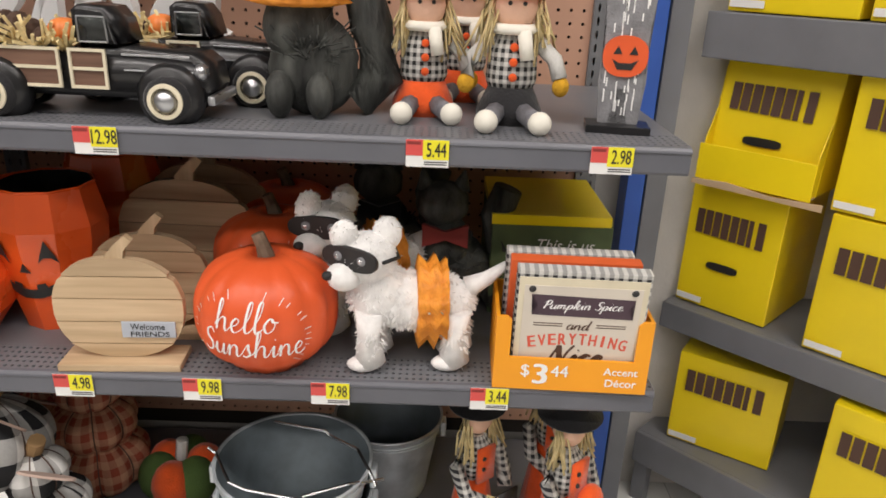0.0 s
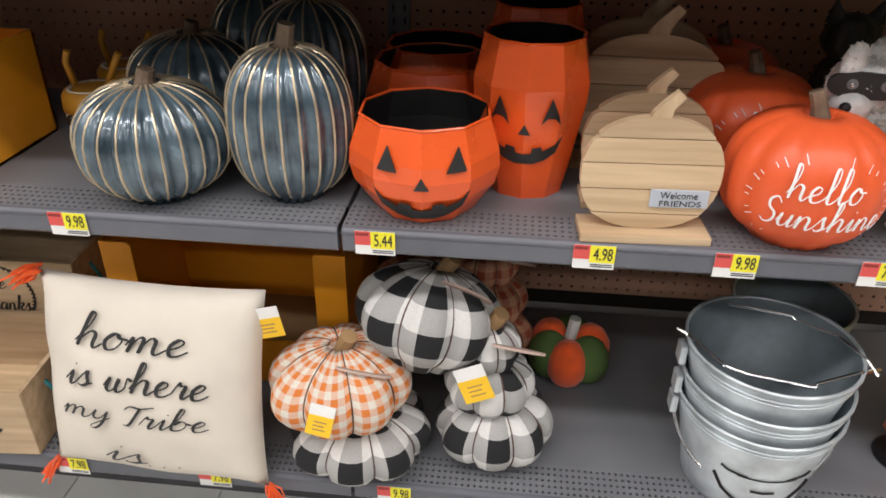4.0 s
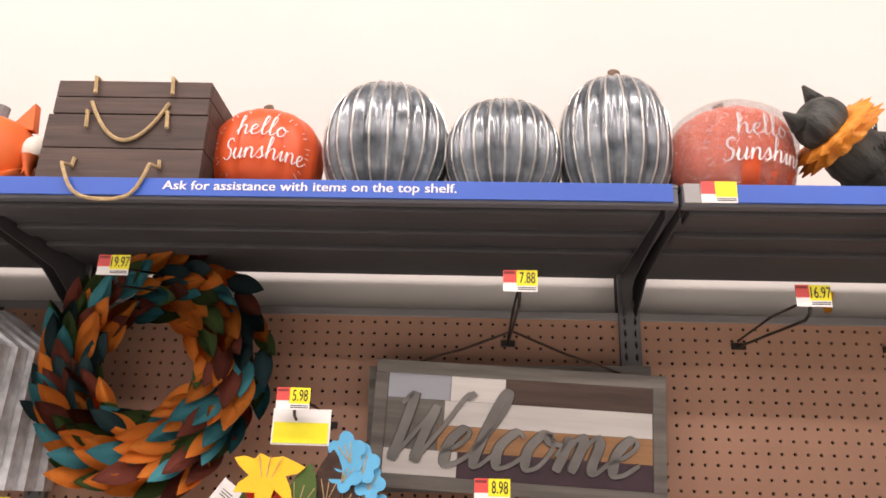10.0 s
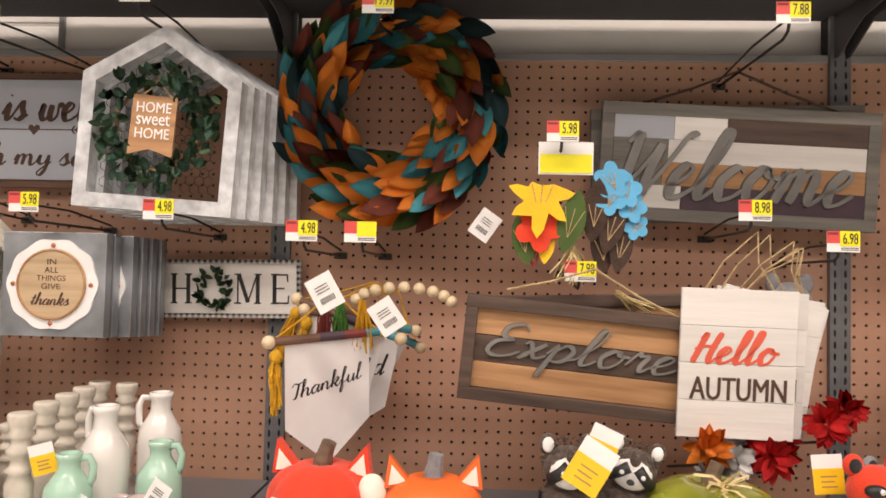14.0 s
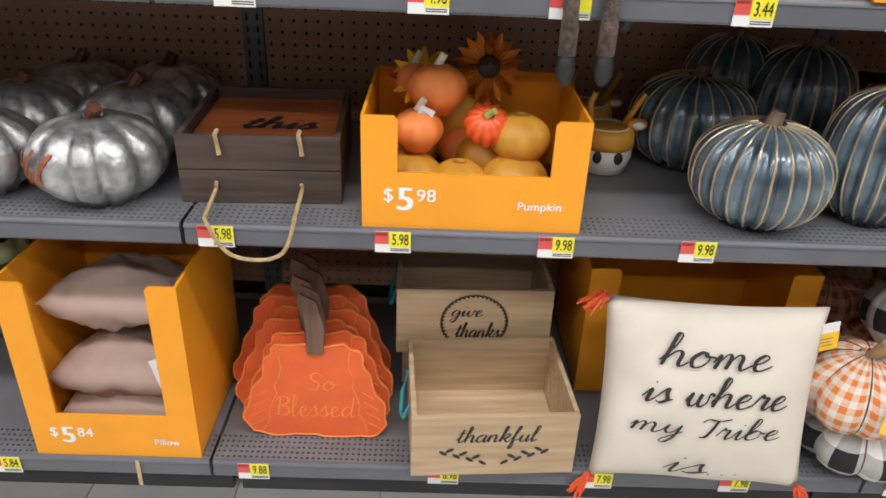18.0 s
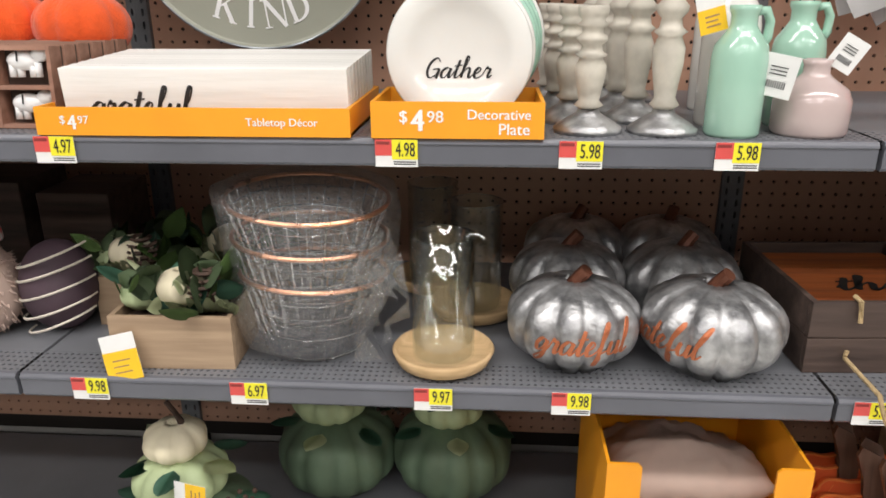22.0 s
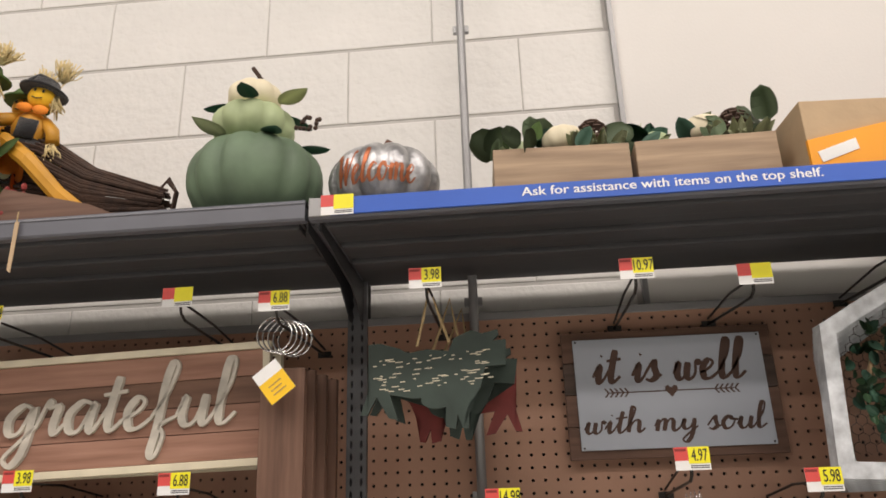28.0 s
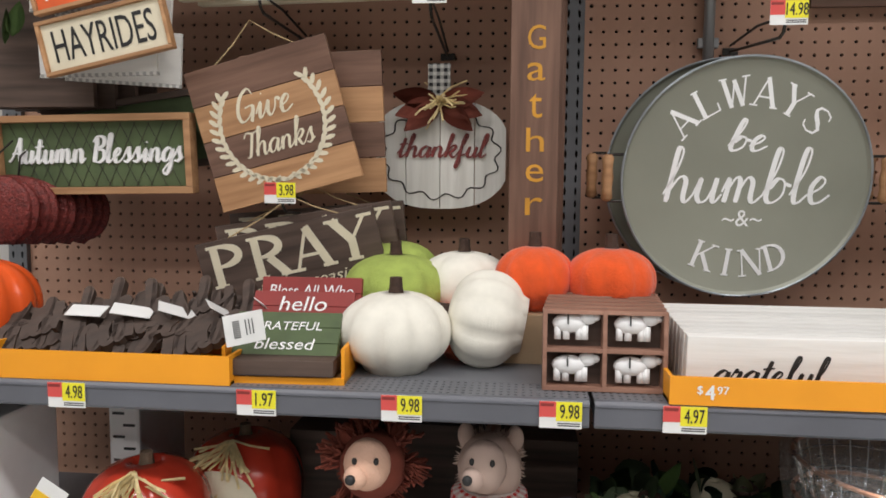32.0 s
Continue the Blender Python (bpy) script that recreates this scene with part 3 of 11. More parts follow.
# ---------------------------------------------------------------- palette
MT.update(
    shelf=M("shelf_grey_enamel", (0.17, 0.175, 0.19), 0.42, 0.0, 0.10, 9, 0.04, 300),
    shelf_lip=M("shelf_lip_enamel", (0.125, 0.13, 0.15), 0.36, 0.0, 0.12, 7, 0.04, 260),
    # the shelf grey again, darkened for the shade under the shelves
    shelf_shaded=M("shelf_enamel_shaded", (0.066, 0.066, 0.070), 0.55, 0.0, 0.18, 5, 0.05, 200),
    upright=M("upright_grey", (0.17, 0.175, 0.185), 0.45, 0.1, 0.12, 12, 0.05, 300),
    # near-black painted as the shade inside holes and slots
    hole=M("hole_shade", (0.012, 0.010, 0.009), 0.9, 0, 0.2, 10, 0),
    peg=M("pegboard_tan", (0.52, 0.30, 0.205), 0.62, 0, 0.09, 3.5, 0.10, 220),
    # near-black for the shade seen through the peg holes
    peg_hole_shade=M("pegboard_hole_shade", (0.02, 0.015, 0.012), 0.9, 0, 0.2, 6, 0),
    rail=M("grey_rail", (0.32, 0.32, 0.32), 0.4, 0.3, 0.1, 6, 0.03, 200),
    wallp=M("white_block_paint", (0.80, 0.785, 0.745), 0.6, 0, 0.05, 3, 0.9, 38),
    drywall=M("white_drywall", (0.82, 0.80, 0.76), 0.75, 0, 0.03, 2, 0.08, 140),
    # joint colour lowered to include the shadow line between blocks
    joint=M("block_joint_shadowed", (0.55, 0.53, 0.50), 0.85, 0, 0.08, 10, 0.2, 90),
    # unseen walls and ceiling are kept grey to limit bounced light
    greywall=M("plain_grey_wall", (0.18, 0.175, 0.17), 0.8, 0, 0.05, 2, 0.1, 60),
    ceil=M("ceiling_grey", (0.32, 0.32, 0.31), 0.8, 0, 0.05, 2, 0.1, 60),
    floor=M("vinyl_tile", (0.62, 0.62, 0.59), 0.35, 0, 0.10, 6, 0.05, 90, randv=0.05),
    grout=M("tile_joint", (0.25, 0.25, 0.24), 0.8, 0, 0.1, 20, 0),
    blue=M("blue_strip", (0.035, 0.12, 0.52), 0.38, 0, 0.08, 4, 0.02, 200),
    bluecap=M("blue_panel", (0.03, 0.10, 0.42), 0.5, 0, 0.1, 6, 0.04, 120),
    white=M("white_print", (0.88, 0.88, 0.87), 0.55, 0, 0.04, 20, 0.03, 300),
    paper=M("white_paper", (0.82, 0.82, 0.80), 0.6, 0, 0.04, 30, 0.05, 200),
    tagam=M("tag_amber", (0.90, 0.56, 0.03), 0.45, 0, 0.05, 30, 0.02, 300),
    galvlt=M("bright_galvanised", (0.70, 0.73, 0.75), 0.45, 0.35, 0.3, 34, 0.12, 60),
    tagy=M("tag_yellow", (0.88, 0.80, 0.03), 0.45, 0, 0.05, 30, 0.02, 300),
    tagr=M("tag_red", (0.72, 0.09, 0.08), 0.45, 0, 0.08, 30, 0.02, 300),
    goldtag=M("yellow_swing_tag", (0.90, 0.55, 0.02), 0.5, 0, 0.06, 20, 0.03, 200),
    black=M("black_print", (0.02, 0.02, 0.02), 0.5, 0, 0.2, 20, 0.03, 300),
    blackp=M("black_gloss_paint", (0.012, 0.012, 0.013), 0.30, 0, 0.3, 12, 0.06, 90, coat=0.15),
    blackcloth=M("black_cloth", (0.014, 0.014, 0.016), 0.92, 0, 0.4, 30, 0.4, 300, sheen=0.3),
    fur_black=M("black_straw", (0.03, 0.033, 0.03), 0.75, 0, 0.8, 40, 1.0, 160, col2=(0.10, 0.105, 0.095), stretch=(1, 1, 0.25)),
    fur_white=M("white_plush", (0.87, 0.86, 0.84), 0.95, 0, 0.14, 45, 0.35, 420, sheen=0.5),
    wire=M("black_wire", (0.05, 0.045, 0.04), 0.4, 0.6, 0.2, 20, 0),
    chrome=M("bright_wire", (0.72, 0.72, 0.72), 0.22, 1.0, 0.1, 20, 0),
    galv=M("galvanised_steel", (0.66, 0.71, 0.74), 0.44, 0.55, 0.25, 18, 0.10, 60),
    # bucket zinc darkened to carry the shade inside
    galv_shaded=M("zinc_in_shade", (0.16, 0.195, 0.215), 0.55, 0.2, 0.2, 20, 0.05, 60),
    galvdk=M("galvanised_sheet", (0.40, 0.43, 0.46), 0.42, 0.8, 0.3, 14, 0.1, 60),
    orange=M("orange_paint", (0.80, 0.115, 0.03), 0.42, 0, 0.10, 10, 0.12, 90),
    orangegl=M("orange_tin_paint", (0.85, 0.115, 0.02), 0.28, 0, 0.10, 6, 0.04, 90, coat=0.25),
    orangecl=M("orange_felt", (0.82, 0.10, 0.012), 0.95, 0, 0.12, 40, 0.5, 260, sheen=0.3),
    foxred=M("red_felt", (0.78, 0.055, 0.02), 0.9, 0, 0.10, 40, 0.4, 260, sheen=0.2),
    foxor=M("fox_orange", (0.85, 0.16, 0.03), 0.55, 0, 0.08, 18, 0.1, 120),
    organza=M("orange_organza", (0.95, 0.30, 0.03), 0.55, 0, 0.25, 50, 0.6, 160),
    display=M("display_card_orange", (0.93, 0.37, 0.015), 0.48, 0, 0.05, 9, 0.04, 160),
    carddk=M("card_inner_brown", (0.36, 0.22, 0.10), 0.8, 0, 0.12, 12, 0.1, 120),
    card=M("brown_card", (0.50, 0.36, 0.22), 0.75, 0, 0.10, 12, 0.1, 100),
    yellowbox=M("yellow_carton", (0.90, 0.68, 0.012), 0.32, 0, 0.05, 5, 0.06, 40),
    silver=M("silver_paint", (0.40, 0.40, 0.41), 0.42, 0.75, 0.45, 30, 0.5, 90, col2=(0.70, 0.70, 0.70)),
    copperdk=M("dark_copper", (0.16, 0.06, 0.035), 0.45, 0.4, 0.3, 40, 0.2, 80),
    copper=M("copper_paint", (0.50, 0.16, 0.07), 0.4, 0.55, 0.25, 30, 0.1, 80),
    copperw=M("copper_wire", (0.85, 0.42, 0.25), 0.3, 0.9, 0.1, 30, 0),
    greygl=M("grey_glaze", (0.10, 0.13, 0.155), 0.24, 0.25, 0.55, 22, 0.15, 40, col2=(0.27, 0.315, 0.345), coat=0.6),
    silverrib=M("silver_line", (0.62, 0.60, 0.56), 0.3, 0.6, 0.2, 30, 0.05, 60),
    boxtan=wood("weathered_box_wood", (0.30, 0.205, 0.13), (0.46, 0.33, 0.215), "x"),
    redgloss=M("glossy_red_glaze", (0.52, 0.045, 0.022), 0.2, 0, 0.12, 14, 0.05, 60, coat=0.4),
    brownw=wood("dark_brown_script_wood", (0.046, 0.029, 0.021), (0.090, 0.058, 0.043), "x"),
    rustwood=wood("rust_stained_wood", (0.34, 0.085, 0.025), (0.58, 0.16, 0.04), "x"),
    honey=wood("pale_honey_wood", (0.50, 0.33, 0.16), (0.66, 0.46, 0.25), "x"),
    bluegl=M("blue_glaze", (0.045, 0.085, 0.12), 0.24, 0.25, 0.55, 22, 0.15, 40, col2=(0.15, 0.215, 0.26), coat=0.6),
    goldrib=M("gold_line", (0.58, 0.47, 0.32), 0.32, 0.6, 0.25, 30, 0.05, 60),
    stem=M("brown_stem", (0.17, 0.115, 0.075), 0.75, 0, 0.4, 40, 0.5, 90),
    tan=wood("light_pine", (0.47, 0.33, 0.19), (0.66, 0.49, 0.31), "x"),
    tanz=wood("light_pine_upright", (0.47, 0.33, 0.19), (0.66, 0.49, 0.31), "z"),
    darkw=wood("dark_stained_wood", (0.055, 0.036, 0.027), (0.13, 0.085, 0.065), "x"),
    walnut=wood("brown_stained_wood", (0.11, 0.055, 0.035), (0.22, 0.12, 0.08), "x"),
    walnutz=wood("brown_stained_upright", (0.11, 0.055, 0.035), (0.22, 0.12, 0.08), "z"),
    redwood=wood("reddish_planks", (0.24, 0.115, 0.075), (0.40, 0.22, 0.155), "x"),
    midw=wood("honey_wood", (0.34, 0.17, 0.075), (0.55, 0.31, 0.15), "x"),
    crate=wood("grey_brown_crate", (0.050, 0.033, 0.027), (0.105, 0.070, 0.056), "x"),
    slate=wood("slate_wood", (0.14, 0.13, 0.115), (0.25, 0.235, 0.21), "x"),
    whitew=wood("whitewashed_wood", (0.62, 0.60, 0.55), (0.80, 0.78, 0.73), "z"),
    whitewx=wood("whitewashed_board", (0.79, 0.775, 0.73), (0.87, 0.855, 0.82), "x"),
    cream=M("cream_paint", (0.74, 0.67, 0.50), 0.5, 0, 0.08, 20, 0.1, 90),
    canvas=M("cream_canvas", (0.70, 0.64, 0.55), 0.92, 0, 0.08, 8, 0.12, 700),
    linen=M("pinkish_linen", (0.50, 0.37, 0.31), 0.92, 0, 0.12, 8, 0.2, 600),
    rope=M("jute_rope", (0.52, 0.38, 0.20), 0.9, 0, 0.25, 70, 0.7, 300),
    raffia=M("raffia", (0.72, 0.58, 0.30), 0.85, 0, 0.25, 60, 0.4, 200),
    straw=M("dark_straw", (0.30, 0.20, 0.11), 0.9, 0, 0.35, 60, 0.5, 200),
    twig=M("dark_twig", (0.055, 0.03, 0.02), 0.85, 0, 0.4, 50, 0.5, 160),
    plush=M("grey_brown_plush", (0.075, 0.052, 0.040), 0.95, 0, 0.45, 90, 1.0, 200, sheen=0.1, col2=(0.17, 0.125, 0.10)),
    greyfelt=M("grey_felt", (0.24, 0.24, 0.25), 0.95, 0, 0.2, 50, 0.5, 260),
    green=M("olive_glaze", (0.25, 0.27, 0.03), 0.25, 0, 0.22, 10, 0.06, 60, coat=0.4),
    sage=M("sage_pumpkin", (0.125, 0.185, 0.115), 0.6, 0, 0.25, 12, 0.2, 60),
    palegreen=M("pale_green_pumpkin", (0.42, 0.50, 0.28), 0.6, 0, 0.18, 12, 0.2, 60),
    ivory=M("ivory_pumpkin", (0.80, 0.72, 0.52), 0.6, 0, 0.10, 12, 0.2, 60),
    limefelt=M("lime_felt", (0.36, 0.45, 0.10), 0.95, 0, 0.12, 40, 0.5, 240),
    whitefelt=M("cream_felt", (0.86, 0.83, 0.73), 0.95, 0, 0.06, 40, 0.25, 500),
    mint=M("mint_ceramic", (0.38, 0.62, 0.49), 0.14, 0, 0.06, 8, 0.03, 60, coat=0.5),
    pinkc=M("mauve_ceramic", (0.55, 0.44, 0.42), 0.14, 0, 0.06, 8, 0.03, 60, coat=0.5),
    whitec=M("white_ceramic", (0.80, 0.79, 0.75), 0.13, 0, 0.03, 8, 0.02, 60, coat=0.5),
    oldwhite=M("distressed_cream", (0.58, 0.54, 0.46), 0.6, 0, 0.22, 26, 0.25, 70),
    olivegrey=M("grey_green_enamel", (0.27, 0.275, 0.22), 0.35, 0.1, 0.12, 3, 0.04, 200),
    cowgreen=M("green_chipped_paint", (0.032, 0.050, 0.040), 0.6, 0, 0.25, 14, 0.2, 60),
    barnred=M("barn_red_paint", (0.20, 0.035, 0.03), 0.6, 0, 0.25, 14, 0.2, 60),
    leaf_o=M("felt_orange", (0.86, 0.27, 0.035), 0.95, 0, 0.10, 18, 0.3, 260, randv=0.1),
    leaf_r=M("felt_rust", (0.21, 0.05, 0.03), 0.95, 0, 0.12, 18, 0.3, 260, randv=0.12),
    leaf_t=M("felt_teal", (0.05, 0.31, 0.36), 0.95, 0, 0.10, 18, 0.3, 260, randv=0.12),
    leaf_g=M("felt_green", (0.07, 0.125, 0.03), 0.95, 0, 0.12, 18, 0.3, 260, randv=0.12),
    leaf_d=M("felt_dark_teal", (0.015, 0.05, 0.055), 0.95, 0, 0.15, 18, 0.3, 260, randv=0.12),
    leaf_y=M("felt_yellow", (0.90, 0.52, 0.03), 0.95, 0, 0.08, 18, 0.3, 260),
    leaf_b=M("felt_blue", (0.10, 0.42, 0.68), 0.95, 0, 0.08, 18, 0.3, 260),
    oliveleaf=M("olive_green_leaf", (0.085, 0.125, 0.06), 0.6, 0, 0.25, 12, 0.1, 60, randv=0.3),
    eucal=M("eucalyptus_leaf", (0.05, 0.135, 0.085), 0.6, 0, 0.25, 12, 0.1, 60, randv=0.25),
    boxwood=M("boxwood_leaf", (0.03, 0.075, 0.03), 0.5, 0, 0.3, 14, 0.1, 60, randv=0.3),
    paleleaf=M("pale_leaf", (0.46, 0.50, 0.30), 0.65, 0, 0.15, 12, 0.1, 60, randv=0.15),
    cone=M("pine_cone", (0.085, 0.05, 0.035), 0.8, 0, 0.4, 60, 0.4, 90),
    gourd=M("mustard_gourd", (0.62, 0.30, 0.03), 0.5, 0, 0.18, 14, 0.15, 60),
    peach=M("orange_gourd", (0.86, 0.25, 0.06), 0.5, 0, 0.12, 14, 0.15, 60),
    redtext=M("coral_print", (0.78, 0.12, 0.07), 0.6, 0, 0.06, 20, 0.02, 200),
    browntext=M("dark_brown_print", (0.09, 0.045, 0.03), 0.6, 0, 0.1, 20, 0.02, 200),
    greytext=M("pewter_letters", (0.30, 0.295, 0.28), 0.38, 0.7, 0.2, 16, 0.08, 80),
    greyboard=M("blue_grey_board", (0.47, 0.51, 0.57), 0.5, 0, 0.06, 5, 0.05, 120),
    plum=M("plum_paint", (0.075, 0.045, 0.06), 0.65, 0, 0.2, 18, 0.15, 60),
    pumpor=M("burnt_orange_board", (0.74, 0.125, 0.03), 0.65, 0, 0.1, 18, 0.15, 60),
    greenboard=M("moss_green_board", (0.085, 0.12, 0.05), 0.7, 0, 0.2, 18, 0.2, 60),
    redboard=M("brick_red_board", (0.27, 0.035, 0.03), 0.65, 0, 0.12, 18, 0.15, 60),
    skin=M("doll_cloth", (0.80, 0.50, 0.36), 0.9, 0, 0.06, 30, 0.3, 260),
    denim=M("yarn_grey", (0.20, 0.20, 0.22), 0.95, 0, 0.3, 60, 0.6, 240),
    maroon=M("maroon_glitter", (0.16, 0.025, 0.02), 0.4, 0.3, 0.5, 160, 0.8, 240),
    tinfoil=M("truck_hub", (0.55, 0.56, 0.58), 0.3, 0.9, 0.15, 20, 0.05, 60),
    teal=M("teal_paint", (0.05, 0.26, 0.30), 0.6, 0, 0.1, 20, 0.1, 90),
    mustard=M("mustard_yarn", (0.62, 0.33, 0.02), 0.95, 0, 0.2, 70, 0.7, 240),
    grnyarn=M("green_yarn", (0.06, 0.20, 0.03), 0.95, 0, 0.2, 70, 0.7, 240),
    bead=M("wooden_bead", (0.72, 0.58, 0.38), 0.5, 0, 0.08, 30, 0.05, 90),
    redflower=M("red_petal", (0.62, 0.015, 0.015), 0.85, 0, 0.25, 40, 0.3, 120),
    glass=clear("clear_glass", (0.93, 0.96, 0.95), 0.10, 0.03),
    film=clear("crinkled_film", (0.95, 0.95, 0.95), 0.13, 0.12, 1.0, 15, milk=0.04),
    buff=plaid("buffalo_check_cloth", (0.015, 0.015, 0.017), (0.78, 0.77, 0.74), 0.088, mid=0.44),
    gingo=plaid("orange_gingham_cloth", (0.80, 0.24, 0.05), (0.84, 0.78, 0.68), 0.026),
    gingr=plaid("rust_plaid_cloth", (0.36, 0.07, 0.035), (0.62, 0.33, 0.20), 0.034),
    gingbw=plaid("small_check_cloth", (0.02, 0.02, 0.02), (0.75, 0.74, 0.70), 0.012),
    gingbwo=plaid("small_check_print", (0.03, 0.03, 0.035), (0.75, 0.74, 0.70), 0.013, uv=False),
    gingoo=plaid("orange_gingham_panel", (0.85, 0.27, 0.05), (0.84, 0.78, 0.68), 0.0235, uv=False),
    scarf=plaid("red_white_gingham", (0.62, 0.03, 0.025), (0.82, 0.78, 0.74), 0.02),
)

# ---------------------------------------------------------------- building
W = 1.22
LIP = 0.039
ZB, ZL, ZU, ZT = 0.206, 0.683, 1.051, 2.112   # tops of the shelves
YB, YL, YU, YT = -0.593, -0.570, -0.560, -0.447   # front planes of their lips
LEVELS = (("base_deck", ZB, YB), ("lower_shelf", ZL, YL), ("upper_shelf", ZU, YU), ("top_shelf", ZT, YT))
XS = [0.0, -W, -2 * W, -3 * W, -4 * W]


def structure(name, bm, mat, label, smooth=False):
    return tagged(part(name, bm, mat, None, smooth=smooth), label, name.split("_")[0], kind="structure")


def holes_sheet(x0, x1, z0, z1, pitch, hole, depth, axis="y", at=0.0, n=6, phase=0.0, pz=None, hz=None):
    """A sheet with real round or slotted holes; axis is its normal ('y': faces -y, 'z': faces up)."""
    pz = pz or pitch
    nx, nz = max(1, round((x1 - x0) / pitch)), max(1, round((z1 - z0) / pz))
    px, pzz = (x1 - x0) / nx, (z1 - z0) / nz
    vs, fs = [], []
    ring = [(math.cos(2 * math.pi * (k + 0.5) / 4 + math.pi), math.sin(2 * math.pi * (k + 0.5) / 4 + math.pi)) for k in range(4)]
    hz = hz or hole

    def put(u, v, d):
        vs.append((u, at + d, v) if axis == "y" else (u, v, at - d))

    m = 8
    for i in range(nx):
        for j in range(nz):
            cu, cv = x0 + (i + 0.5) * px, z0 + (j + 0.5) * pzz
            s = len(vs)
            for k in range(m):
                a = 2 * math.pi * k / m
                put(cu + hole * math.cos(a), cv + hz * math.sin(a), 0)
            for k in range(m):
                a = 2 * math.pi * k / m
                put(cu + hole * math.cos(a), cv + hz * math.sin(a), depth)
            for k in range(m):
                a = 2 * math.pi * k / m
                c, t = math.cos(a), math.sin(a)
                q = 1 / max(abs(c), abs(t))
                put(cu + px / 2 * c * q, cv + pzz / 2 * t * q, 0)
            for k in range(m):
                k2 = (k + 1) % m
                fs.append((s + k, s + 2 * m + k, s + 2 * m + k2, s + k2))
                fs.append((s + m + k, s + k, s + k2, s + m + k2))
    me = bpy.data.meshes.new("holes")
    me.from_pydata(vs, [], fs)
    bm = B()
    bm.from_mesh(me)
    bpy.data.meshes.remove(me)
    return bm


# floor of vinyl tiles, close tiles as pieces of their own
FX0, FX1, FY0, FY1, CEIL = -9.0, 6.0, -8.6, 4.0, 5.2
floor = structure("floor", prism_rect(B(), FX0, FX1, FY0, FY1, -0.12, -0.003), mt("grout"), "pale vinyl tile floor of a shop aisle")
tile = mesh("tile", box(B(), (0, 0, -0.0025), (0.3025, 0.3025, 0.005), 0.0008), mt("floor"))
for i in range(-16, 8):
    for j in range(-5, 4):
        if not (j > 0 and i < 0):
            shared("tile", tile, floor, Matrix.Translation((0.15 + i * 0.305, -0.55 + j * 0.305, 0)))
far = B()
for i in range(int((FX1 - FX0) / 0.305)):
    for j in range(int((FY1 - FY0) / 0.305)):
        x, y = FX0 + 0.2 + i * 0.305, FY0 + 0.2 + j * 0.305
        if -4.95 < x < 2.4 and -2.3 < y < 0.6:
            continue
        v = [far.verts.new((x + a * 0.151, y + b * 0.151, -0.001)) for a, b in ((-1, -1), (1, -1), (1, 1), (-1, 1))]
        far.faces.new(v)
part("far_tiles", far, mt("floor"), floor, kind="stuff")

# the block wall behind the shelves, with a smooth panel over part of it
WY = 0.075
PANEL_X = -3.05
wall = structure("wall_back", prism_rect(B(), FX0, FX1, WY + 0.01, WY + 0.3, 0, CEIL), mt("joint"), "white painted concrete block wall behind the shelves")
BH, BW = 0.230, 0.460
blk = mesh("block", box(B(), (0, 0, 0), (BW - 0.003, 0.02, BH - 0.009), 0.0035), mt("wallp"))
for r in range(7, 17):
    for c in range(0, 8):
        x = PANEL_X - 0.2 - c * BW + (0.230 if r % 2 else 0)
        if x < PANEL_X + 0.05:
            shared("block", blk, wall, Matrix.Translation((x, WY + 0.017, 0.140 + r * BH)))
structure("wall_panel", prism_rect(B(), PANEL_X + 0.05, FX1, WY - 0.012, WY + 0.008, 1.4, CEIL), mt("drywall"), "smooth white wall panel over the block wall")
# added enclosure out of view, darkened to hold down the fill
structure("wall_front", prism_rect(B(), FX0, FX1, FY0 - 0.2, FY0, 0, CEIL), mt("greywall"), "plain unseen wall across the aisle, grey to cut fill light")
structure("wall_west", prism_rect(B(), FX0 - 0.2, FX0, FY0, FY1, 0, CEIL), mt("greywall"), "plain unseen wall closing the shop, grey to cut fill light")
structure("wall_east", prism_rect(B(), FX1, FX1 + 0.2, FY0, FY1, 0, CEIL), mt("greywall"), "plain unseen wall closing the shop, grey to cut fill light")
structure("ceiling", prism_rect(B(), FX0, FX1, FY0, FY1, CEIL, CEIL + 0.2), mt("ceil"), "plain unseen shop ceiling, grey to cut fill light")
structure("trim_joint", prism_rect(B(), PANEL_X + 0.038, PANEL_X + 0.05, WY - 0.022, WY, 1.4, CEIL), mt("rail"), "thin grey joint strip at the edge of the wall panel")

# ---------------------------------------------------------------- the gondola
PEG_TOP = 1.990


